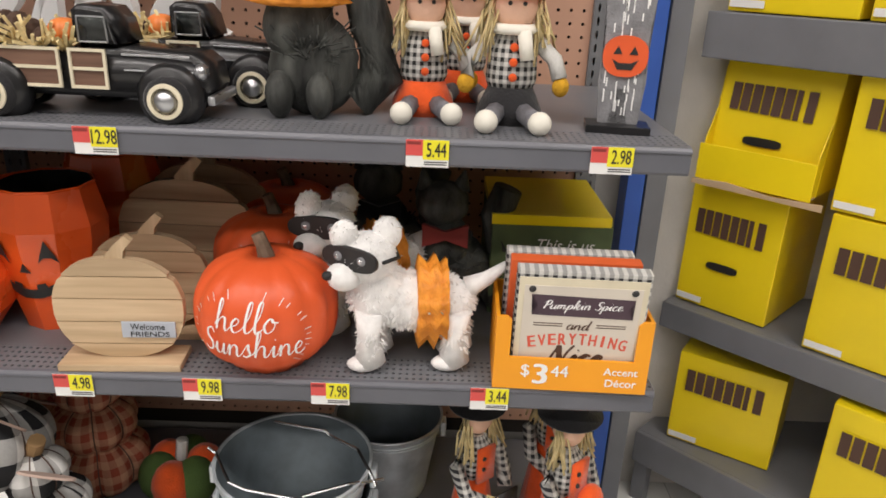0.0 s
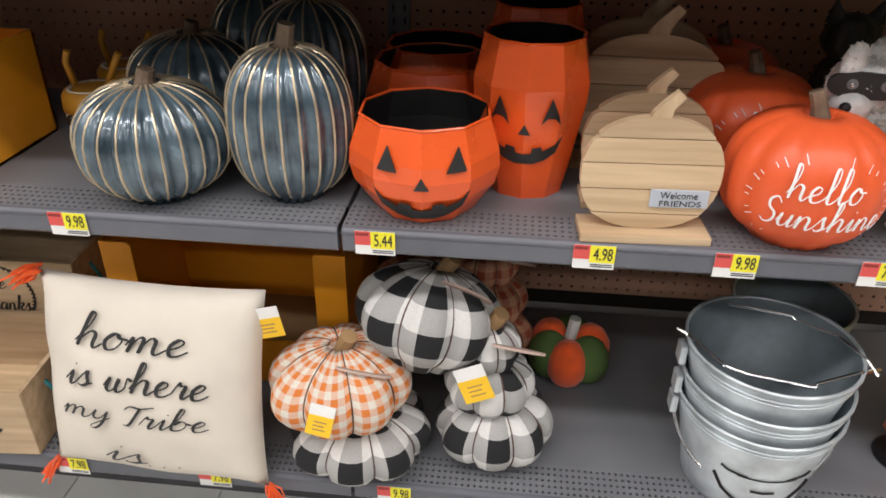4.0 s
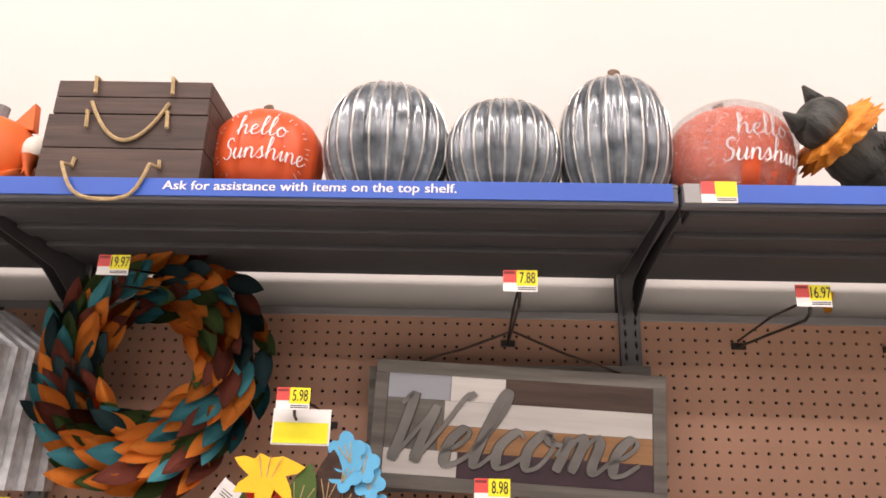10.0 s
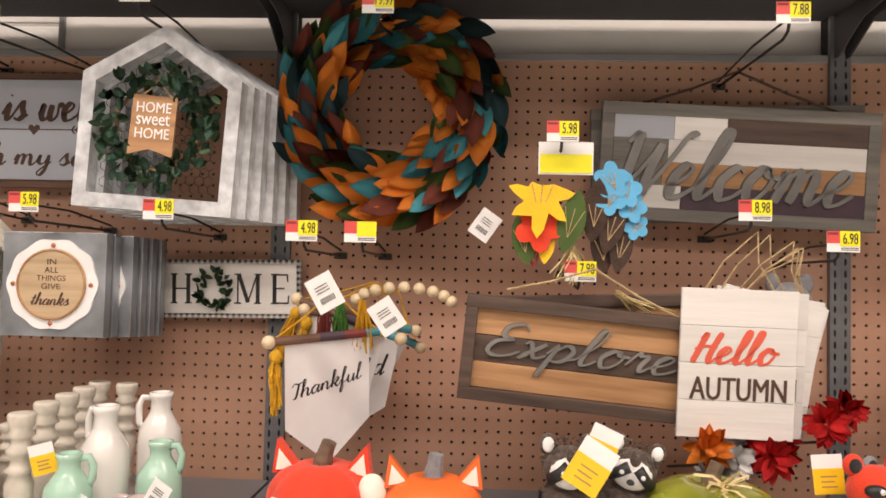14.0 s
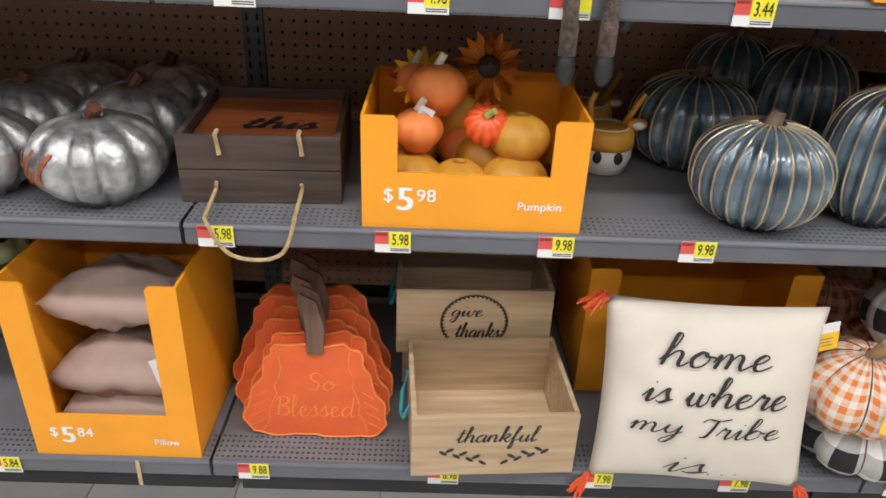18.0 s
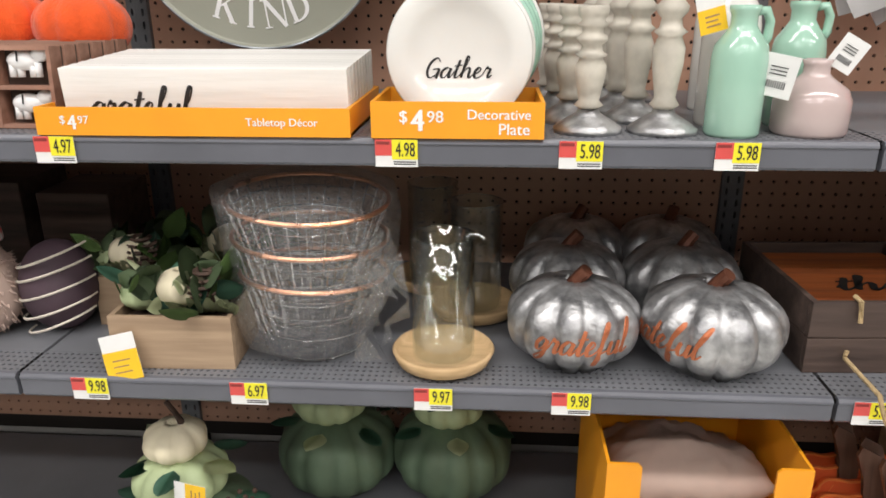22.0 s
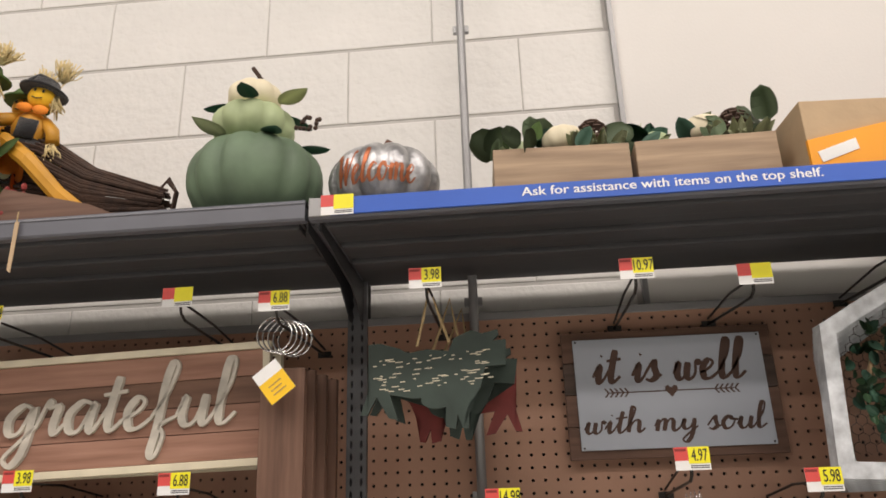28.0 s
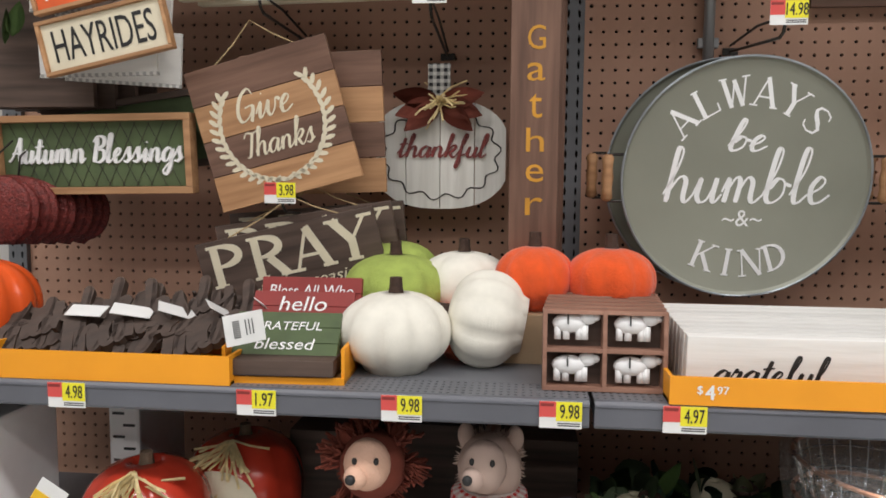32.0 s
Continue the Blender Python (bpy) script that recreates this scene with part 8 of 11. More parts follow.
letters(gp, "friends", mt("browntext"), 0.112, (0, 0, 0), 0.028, thick=0.0003, bend=wrap_on(prof, 0.056, 0.0035), fat=-0.006)
sp = B()
for k in range(40):
    a = 2 * math.pi * k / 40
    plate(sp, oval(0.005, 0.0018, 6), -0.0003, 0, Matrix.Translation((0.078 * math.cos(a), -0.003, 0.074 + 0.051 * math.sin(a))) @ Matrix.Rotation(rnd(-1.5, 1.5), 4, "Y"))
for v in sp.verts:
    v.co = f(v.co)
part("painted_sprig", sp, mt("browntext"), gp, kind="stuff")
bow = B()
stalks(bow, (0.004, -0.03, 0.146), 26, 0.05, 0.9, 0.0024, (0, -0.6, 0.0))
part("raffia_bow", bow, mt("raffia"), gp, kind="stuff")

tray(P(-1.335, -0.480, ZU, 2), 0.250, 0.15, 0.062, 0.062, "low orange display tray holding soft toy animals")


def soft_fox(m, label, body="foxor", scarf="gingbw", s=1.0, tail=False):
    pc = [
        (body, lt([(0.001, 0.0), (0.04, 0.003), (0.044, 0.035), (0.034, 0.09), (0.001, 0.10)], 22)),
        ("fur_white", pl([(-0.018, 0.09), (0.018, 0.09), (0.006, 0.035), (0, 0.02), (-0.006, 0.035)], -0.046, -0.036)),
        (body, bl((0, -0.006, 0.128), (0.038, 0.033, 0.034))),
        ("black", bl((-0.014, -0.030, 0.134), (0.016, 0.010, 0.009))),
        ("black", bl((0.014, -0.030, 0.134), (0.016, 0.010, 0.009))),
        ("white", bl((-0.012, -0.039, 0.135), (0.004, 0.003, 0.004))),
        ("white", bl((0.012, -0.039, 0.135), (0.004, 0.003, 0.004))),
        (body, bl((-0.028, 0, 0.160), (0.014, 0.008, 0.015))),
        ("blackcloth", bl((-0.028, -0.006, 0.160), (0.009, 0.004, 0.010))),
        (body, bl((0.028, 0, 0.160), (0.014, 0.008, 0.015))),
        ("blackcloth", bl((0.028, -0.006, 0.160), (0.009, 0.004, 0.010))),
        ("fur_white", bl((0, -0.030, 0.116), (0.018, 0.012, 0.010))),
        ("black", bl((0, -0.042, 0.120), (0.005, 0.004, 0.004))),
        (scarf, lt([(0.036, 0.088), (0.046, 0.094), (0.046, 0.104), (0.034, 0.108)], 22)),
        (scarf, pl([(-0.004, 0.095), (0.016, 0.095), (0.018, 0.045), (0.0, 0.045)], -0.052, -0.047)),
        (body, tb([(0.03, -0.02, 0.015), (0.07, -0.03, 0.02)], 0.018)),
        ("fur_white", bl((0.085, -0.034, 0.022), (0.022, 0.016, 0.016), 0.05)),
    ]
    if not tail:
        del pc[-2:]
    return doll("soft_animal", m @ Matrix.Diagonal((s, s, s, 1)), label, "plush toy", pc, "soft toy animals")


soft_fox(P(-1.400, -0.490, ZU + 0.006, 4), "orange soft fox with a checked scarf in the tray", "foxred", "gingbw", 1.12, True)
soft_fox(P(-1.300, -0.480, ZU + 0.006, -10), "grey soft raccoon with a gingham belly in the tray", "greyfelt", "scarf", 1.02)
soft_fox(P(-1.245, -0.470, ZU + 0.006, -30), "dark grey soft animal leaning in the tray", "denim", "gingbw", 1.08)
soft_fox(P(-1.355, -0.435, ZU + 0.006, 20), "dark soft animal behind others in the tray", "greyfelt", "gingbw", 1.05)
swing_tag(P(-1.388, -0.565, ZU + 0.158, 0, -6, 38), "blank white swing tag on a soft fox", 1.1, blank=True)
swing_tag(P(-1.260, -0.56, ZU + 0.122, 0, -6, 24), "yellow and white swing tag on a soft animal", 1.05, "tagam")
swing_tag(P(-1.205, -0.540, ZU + 0.060, 0, -6, -20), "orange swing tag hanging at the end of a tray", 0.85)
swing_tag(P(-1.448, -0.45, ZU + 0.16, 0, -6, -4), "orange and white swing tag on a flower", 0.95)
for x, y, z, mm, r in ((-1.475, -0.30, 0.15, "redflower", 0.055), (-1.36, -0.26, 0.20, "redflower", 0.05), (-1.43, -0.22, 0.17, "redflower", 0.045), (-1.31, -0.22, 0.22, "redflower", 0.045), (-1.585, -0.30, 0.16, "leaf_o", 0.05), (-1.53, -0.28, 0.14, "white", 0.05), (-1.56, -0.26, 0.10, "white", 0.045)):
    t = thing("cloth_flower", P(x, y, ZU + z, 0, -20), f"{'red' if mm == 'redflower' else 'white' if mm == 'white' else 'orange'} cloth bloom of a garland lying on the shelf", "flower", "cloth flowers")
    me = leaf_mesh("petal", mt(mm), r * 0.8, r * 0.4, 0.4, 0.001)
    for k in range(26):
        shared("petal", me, t, Euler((rnd(-0.9, 0.9), 2 * math.pi * k / 26, 0)).to_matrix().to_4x4() @ Matrix.Translation((0, -0.005, 0.004)))
    stalk_bm = tube(B(), [(0, 0.01, 0), (0.01, 0.06, -0.02), (0.0, -y - 0.012, 0.0)], 0.003, 5)
    part("stalk", stalk_bm, mt("wire"), t)
for x, n in ((-2.326, "5.98"), (-2.062, "4.98"), (-1.868, ""), (-1.615, "3.44"), (-1.399, "4.98")):
    shelf_tag(x, ZU, n)

# pegboard: banners, wreath, leaf bunch, signs
t = thing("leaf_wreath", P(-2.185, -0.085, 1.845), "round wreath of orange, teal, green and rust felt leaves", "wreath")
ringp = [(0.165 * math.cos(2 * math.pi * k / 40), 0.02, 0.165 * math.sin(2 * math.pi * k / 40)) for k in range(41)]
part("ring", tube(B(), ringp, 0.02, 8), mt("twig"), t)
lm = {c: leaf_mesh("leaf", mt(c), 0.095, 0.043, 0.35, 0.0016) for c in ("leaf_o", "leaf_r", "leaf_t", "leaf_g", "leaf_d")}
random.seed(11)
for row, (rad, n, dl) in enumerate(((0.212, 40, 0.42), (0.190, 40, 0.25), (0.165, 38, 0.1), (0.142, 32, -0.12), (0.124, 26, -0.3))):
    for k in range(n):
        a = 2 * math.pi * k / n + rnd(-0.06, 0.06) + row * 0.07
        c = random.choice(("leaf_o", "leaf_o", "leaf_o", "leaf_r", "leaf_r", "leaf_t", "leaf_t", "leaf_g", "leaf_d"))
        rr = rad + rnd(-0.010, 0.010)
        pos = Vector((rr * math.cos(a + 0.22), -0.010 - 0.040 * math.sin(math.pi * (row + 0.6) / 5.2) - rnd(0, 0.018), rr * math.sin(a + 0.22)))
        sc = rnd(0.82, 1.1)
        shared("leaf", lm[c], t, Matrix.LocRotScale(pos, (Matrix.Rotation(math.pi - a - dl + rnd(-0.25, 0.25), 3, "Y") @ Matrix.Rotation(rnd(0.05, 0.35), 3, "X")).to_quaternion(), (sc, sc, sc)))
random.seed(5)
hook(-2.180, 2.03, 0.33, "19.97", -0.005, -0.075)
swing_tag(P(-1.985, -0.20, 1.605, 0, 0, 35), "white swing tag hanging from the wreath", 0.9, blank=True)


def lobed(s, shape="bloom"):
    """Outline of a felt leaf: a five-pointed maple leaf, a plain pointed leaf or a round-lobed bloom; its tip hangs down."""
    if shape == "maple":
        tips = ((-90, 1.15), (-38, 0.95), (14, 0.95), (166, 0.95), (218, 0.95))
        pts = []
        for k, (a, r) in enumerate(tips):
            for da, rr in ((-20, 0.50), (-10, 0.80), (0, 1.0), (10, 0.80)):
                pts.append((s * r * rr * math.cos(radians(a + da)), s * r * rr * math.sin(radians(a + da))))
            if k == 2:
                pts += [(s * 0.30, s * 0.42), (0.0, s * 0.34), (-s * 0.30, s * 0.42)]
        return pts
    if shape == "leaf":
        return [(s * 0.42 * math.sin(math.pi * k / 10) ** 0.8 * e, s * (1 - 0.2 * k)) for e, rng in ((1, range(11)), (-1, range(9, 0, -1))) for k in rng]
    return [(s * (0.6 + 0.4 * abs(math.cos(2.5 * a)) ** 0.7) * math.cos(a) * 0.9, s * (0.6 + 0.4 * abs(math.cos(2.5 * a)) ** 0.7) * math.sin(a)) for a in (2 * math.pi * k / 45 for k in range(45))]


t = thing("felt_leaf_bunch", P(-1.835, -0.27, 1.62), "bunch of yellow, green and blue felt leaves on a card", "wall decoration")
part("header", prism_rect(B(), -0.055, 0.045, -0.012, -0.009, 0.075, 0.135), mt("paper"), t)
part("header_field", prism_rect(B(), -0.052, 0.042, -0.0135, -0.0121, 0.078, 0.112), mt("tagy"), t)
for x, z, mm, s, rr, yy, kind_ in ((-0.050, 0.030, "leaf_y", 0.066, 0.1, -0.026, "maple"), (-0.052, -0.020, "foxred", 0.050, 0.2, -0.018, "bloom"), (0.006, -0.012, "leaf_g", 0.060, 0.25, -0.020, "leaf"), (-0.080, -0.045, "leaf_g", 0.050, -0.2, -0.010, "leaf"), (-0.038, -0.055, "leaf_y", 0.036, 0.1, -0.012, "leaf"),
                               (0.050, 0.010, "twig", 0.060, 0.1, -0.012, "leaf"), (0.082, -0.020, "twig", 0.052, 0.3, -0.006, "leaf"), (0.100, -0.055, "twig", 0.050, 0.2, 0.0, "leaf"), (0.066, -0.055, "twig", 0.052, -0.1, 0.004, "leaf"),
                               (0.078, 0.065, "leaf_b", 0.036, -0.4, -0.016, "bloom"), (0.104, 0.048, "leaf_b", 0.034, -0.2, -0.012, "bloom"), (0.078, 0.032, "leaf_b", 0.032, 0.4, -0.014, "bloom"), (0.118, 0.018, "leaf_b", 0.030, 0.1, -0.006, "bloom"), (0.126, -0.018, "leaf_b", 0.026, 0.6, 0.0, "bloom"), (-0.06, -0.075, "redboard", 0.022, 0.0, -0.004, "leaf")):
    lf = part("felt_leaf", plate(B(), lobed(s, kind_), -0.0012, 0.0012, Matrix.Translation((x, yy, z)) @ Matrix.Rotation(rr, 4, "Y") @ Matrix.Rotation(0.12 * math.sin(37 * x), 4, "X")), mt(mm), t)
    vn = B()
    for q in (-0.6, 0, 0.6):
        tube(vn, [Matrix.Translation((x, yy - 0.0018, z)) @ Matrix.Rotation(rr, 4, "Y") @ Vector((0, 0, -s * 0.5)), Matrix.Translation((x, yy - 0.0018, z)) @ Matrix.Rotation(rr, 4, "Y") @ Vector((s * 0.5 * q, 0, s * 0.4))], 0.0009, 4)
    part("vein", vn, mt("rope"), lf)
rf = B()
stalks(rf, (0.01, -0.005, -0.06), 22, 0.07, 0.6, 0.0012, (0, -0.1, -1))
part("raffia_tail", rf, mt("raffia"), t, kind="stuff")
hook(-1.845, 1.755, 0.30, "5.98", -0.005, -0.02)

t = board_sign(P(-1.462, -0.075, 1.748, 0, 3, 2.2), 0.570, 0.245, 0.012, mt("darkw"), "framed plank sign reading Welcome in metal script", 0.026, mt("slate"))
rows_ = (((0.0, 0.24, "greyboard"), (0.24, 0.45, "whitewx"), (0.45, 1.0, "darkw")), ((0.0, 0.22, "slate"), (0.22, 1.0, "whitewx")), ((0.0, 0.20, "slate"), (0.20, 1.0, "midw")), ((0.0, 0.28, "whitewx"), (0.28, 1.0, "plum")))
for r, row in enumerate(rows_):
    for a, b, mm in row:
        z1 = 0.0965 - r * 0.04825
        part("inlay_plank", prism_rect(B(), -0.259 + a * 0.518 + 0.0006, -0.259 + b * 0.518 - 0.0006, -0.0095, -0.0062, z1 - 0.0476, z1), mt(mm), t)
script(t, "Welcome", mt("greytext"), 0.475, (-0.005, -0.0098, 0.0), 0.145, thick=0.006, pen=0.26, slant=0.4)
string(None, (-0.20, 0.0, 0.123), (0.20, 0.0, 0.123), (-0.02, -0.03, 0.19), "twig", 0.0028, parent=t)
t = board_sign(P(-1.475, -0.045, 1.755, 0, 2, -1.5), 0.570, 0.245, 0.012, mt("darkw"), "second framed plank sign hanging behind the first", 0.026, mt("slate"))
hook(-1.478, 1.935, 0.36, "7.88", 0.005, -0.005)

t = board_sign(P(-1.803, -0.278, 1.360, 0, 4, 5), 0.440, 0.190, 0.012, mt("midw"), "dark framed plank sign reading Explore in metal script", 0.022, mt("darkw"), 3, board_mats=("midw", "darkw", "midw"), lift=0.012)
script(t, "Explore", mt("greytext"), 0.340, (-0.004, -0.0075, 0.008), 0.096, thick=0.004, pen=0.24, slant=0.3)
string(None, (-0.15, -0.005, 0.11), (0.17, -0.005, 0.09), (0.0, -0.02, 0.165), "rope", 0.0022, parent=t)
rf = B()
stalks(rf, (0.05, 0.016, 0.125), 12, 0.10, 0.45, 0.0014, (0.9, 0.1, -0.4))
part("raffia_tail", rf, mt("raffia"), t, kind="stuff")
board_sign(P(-1.796, -0.235, 1.380, 0, 3, -2), 0.432, 0.190, 0.012, mt("midw"), "second dark framed plank sign behind the first", 0.022, mt("darkw"))
hook(-1.812, 1.515, 0.28, "7.98", 0.0, -0.03)


def hello_card(m, label, front=True):
    t = thing("canvas_sign", m, label, "sign", "Hello Autumn signs")
    for k in range(4):
        part("plank", prism_rect(B(), -0.101, 0.101, -0.004, 0.004, -0.132 + 0.066 * k + 0.0004, -0.132 + 0.066 * (k + 1) - 0.0004, 0.001), mt("whitewx"), t)
    if front:
        script(t, "Hello", mt("redtext"), 0.150, (-0.004, -0.0046, 0.030), 0.058, thick=0.0004, pen=0.3, slant=0.3)
    if front:
        letters(t, "AUTUMN", mt("browntext"), 0.168, (0.002, -0.0046, -0.044), 0.040, thick=0.0004, fat=0.02)
    rf = B()
    for x in (-0.06, 0.06):
        tube(rf, [(x, 0, 0.13), (x * 0.5, 0, 0.18), (0.03, 0.01, 0.235)], 0.0016, 4)
    part("hanging_cord", rf, mt("rope"), t)
    return t


for k in range(6):
    hello_card(P(-1.537 + (0, 0.034, 0.066, 0.080, 0.098, 0.092)[k], -0.303 + 0.036 * k, 1.361 - 0.003 * k, 4 if k else 0, 3, (1, 1.5, 8, 13, 10, 17)[k]), "whitewashed plank sign reading Hello AUTUMN" if k == 0 else "whitewashed plank sign behind the front one", k < 2)
hook(-1.505, 1.598, 0.31, "8.98", -0.01, 0.0)
t = thing("raccoon_mask", P(-1.345, -0.055, 1.450), "grey felt raccoon head hanging on the board", "plush toy")
part("head", ball(B(), (0, 0, 0), (0.05, 0.035, 0.06), 20, 12), mt("greyfelt"), t, smooth=True)
part("face", ball(B(), (0.002, -0.018, -0.022), (0.04, 0.026, 0.036), 18, 10), mt("white"), t, smooth=True)
for s in (-1, 1):
    part("eye_patch", ball(B(), (s * 0.018 + 0.004, -0.036, -0.004), (0.018, 0.01, 0.02), 14, 8), mt("black"), t, smooth=True)
    part("eye", ball(B(), (s * 0.018 + 0.004, -0.046, -0.002), (0.007, 0.004, 0.007), 12, 8), mt("white"), t, smooth=True)
    part("ear", ball(B(), (s * 0.034, 0.0, 0.056), (0.016, 0.01, 0.022), 12, 8), mt("greyfelt"), t, smooth=True)
hook(-1.345, 1.548, 0.29, "6.98", -0.01, 0.0)


def banner(m, label, word, lean):
    t = thing("hanging_banner", m, label, "banner", "hanging banners")
    part("cloth", plate(B(), [(-0.085, 0), (0.085, 0), (0.085, -0.16), (0.0, -0.235), (-0.085, -0.16)], -0.001, 0.001), mt("white"), t)
    part("dowel", tube(B(), [(-0.105, -0.002, 0.004), (-0.02, -0.002, 0.004)], 0.0085, 10), mt("walnut"), t)
    part("dowel_band", tube(B(), [(-0.02, -0.002, 0.004), (0.03, -0.002, 0.004)], 0.0087, 10), mt("plum"), t)
    part("dowel_band", tube(B(), [(0.03, -0.002, 0.004), (0.075, -0.002, 0.004)], 0.0085, 10), mt("barnred"), t)
    part("dowel_tip", tube(B(), [(0.075, -0.002, 0.004), (0.105, -0.002, 0.004)], 0.0085, 10), mt("teal"), t)
    for s in (-1, 1):
        part("bead", ball(B(), (s * 0.115, -0.002, 0.004), (0.0125, 0.0125, 0.0125), 14, 8), mt("bead"), t, smooth=True)
    script(t, word, mt("black"), 0.145, (0.0, -0.0015, -0.085), 0.045, thick=0.0003, tilt=10, pen=0.2)
    ts = B()
    stalks(ts, (-0.105, -0.01, -0.02), 60, 0.10, 0.12, 0.0018, (0, 0, -1))
    part("tassel", ts, mt("mustard"), t, "mustard yarn tassel")
    part("tassel_knot", ball(B(), (-0.105, -0.01, -0.022), (0.012, 0.012, 0.014), 12, 8), mt("mustard"), t, smooth=True)
    string(None, (-0.10, 0, 0.01), (0.10, 0, 0.01), (0.02, 0.02, 0.085), "mustard", 0.002, parent=t)
    return t


banner(P(-2.272, -0.272, 1.383, 36, 4, -4), "white cloth banner reading Thankful on a painted dowel", "Thankful", 0)
banner(P(-2.252, -0.185, 1.412, -10, 4, 18), "white cloth banner reading Blessed hanging at a slant", "Blessed", 0)
banner(P(-2.232, -0.150, 1.407, 14, 4, 10), "white cloth banner behind two others", "Blessed", 0)
banner(P(-2.218, -0.105, 1.402, 4, 4, 26), "white cloth banner at the back of the bundle", "Thankful", 0)
gy = thing("yarn_garland", P(-2.16, -0.20, 1.46), "green and rust yarn tassels with wooden beads", "garland")
for k in range(9):
    a = -1.2 + 0.3 * k
    part("bead", ball(B(), (0.10 * math.sin(a) + 0.02, 0.0, 0.04 * math.cos(a) - 0.02), (0.012, 0.012, 0.012), 12, 8), mt("bead"), gy, smooth=True)
for x, mm in ((-0.10, "grnyarn"), (-0.13, "barnred"), (-0.06, "mustard")):
    ts = B()
    stalks(ts, (x, -0.02, -0.01), 40, 0.09, 0.2, 0.0018, (0, 0, -1))
    part("tassel", ts, mt(mm), gy)
swing_tag(P(-2.262, -0.36, 1.47, 0, 0, -30), "blank white swing tag on a banner", 1.0, blank=True)
swing_tag(P(-2.155, -0.34, 1.43, 0, 0, -35), "blank white swing tag on a banner", 0.95, blank=True)
hook(-2.305, 1.545, 0.33, "4.98", -0.005, 0.0)
hook(-2.205, 1.545, 0.33, "", 0.0, 0.0)

# top shelf of bay B
t = fox_pumpkin(P(-2.462, -0.345, ZT, 0), 0.085, 0.158, "foxor", "orange ceramic fox pumpkin turned round, with a white label", False, face=False)
part("label_card", prism_rect(B(), -0.012, 0.030, -0.0865, -0.0835, 0.012, 0.058), mt("paper"), t)
part("tail", tube(B(), [(0.06, -0.03, 0.02), (0.095, -0.03, 0.03), (0.098, -0.02, 0.07)], 0.02, 12), mt("foxor"), t, smooth=True)
part("tail_tip", ball(B(), (0.098, -0.02, 0.09), (0.022, 0.02, 0.026), 14, 10), mt("whitefelt"), t, smooth=True)
rope_crate(P(-2.172, -0.285, ZT, 1), 0.288, 0.27, 0.134, "dark wooden crate with rope handles on the top shelf", over=(-0.172, -0.045))
rope_crate(P(-2.170, -0.285, ZT + 0.1345, 1), 0.280, 0.27, 0.068, "smaller dark wooden crate nested on another")
hello_pumpkin(P(-1.950, -0.290, ZT, 8), "orange pumpkin lettered hello Sunshine on the top shelf", 0.107, 0.198)
ribbed(P(-1.722, -0.290, ZT), 0.120, 0.262, "round grey glazed pumpkin with silvery lines on the top shelf", 22, 2.25, 0.012, "greygl", "silverrib")
ribbed(P(-1.500, -0.290, ZT), 0.110, 0.228, "small grey glazed pumpkin with silvery lines on the top shelf", 24, 2.25, 0.03, "greygl", "silverrib")
ribbed(P(-1.290, -0.290, ZT), 0.104, 0.282, "tall grey-blue glazed pumpkin with silvery lines on the top shelf", 20, 2.4, 0.045, "greygl", "silverrib")
shelf_tag(-2.385, ZT, "")

# ================================================================ bay C
leaf_eu = leaf_mesh("eucalyptus_leaf", mt("eucal"), 0.055, 0.034, 0.2, 0.0008, 0.7)
leaf_pl = leaf_mesh("pale_leaf", mt("paleleaf"), 0.05, 0.03, 0.3, 0.0008)
leaf_rd = leaf_mesh("round_leaf", mt("oliveleaf"), 0.056, 0.052, 0.3, 0.0008, 0.45)
leaf_bx = leaf_mesh("boxwood_leaf", mt("boxwood"), 0.026, 0.014, 0.2, 0.0006, 0.8)
leaf_am = leaf_mesh("autumn_leaf", mt("leaf_o"), 0.055, 0.035, 0.3, 0.0008)
leaf_rs = leaf_mesh("rust_leaf", mt("leaf_r"), 0.055, 0.036, 0.3, 0.0008)
leaf_gd = leaf_mesh("olive_leaf", mt("leaf_g"), 0.065, 0.034, 0.25, 0.0008)


def pine_cone(parent, c, s=1.0):
    bm = B()
    for r in range(7):
        rad = 0.024 * s * math.sin(math.pi * (r + 0.8) / 8)
        for k in range(9):
            a = 2 * math.pi * (k + 0.5 * (r % 2)) / 9
            box(bm, (0, 0, 0), (0.010 * s, 0.012 * s, 0.004 * s), 0, Matrix.Translation((c[0] + rad * math.cos(a), c[1] + rad * math.sin(a), c[2] + 0.008 * s * r)) @ Matrix.Rotation(a, 4, "Z") @ Matrix.Rotation(-0.6, 4, "Y"))
    return part("pine_cone", bm, mt("cone"), parent, "dark brown pine cone")


def small_pumpkin_part(parent, c, R, H, mat, ribs=8):
    return part("small_pumpkin", lathe(B(), pumpkin_profile(R, H), 40, ribs, 0.12, 0.6, m=Matrix.Translation(c)), mt(mat), parent, smooth=True)


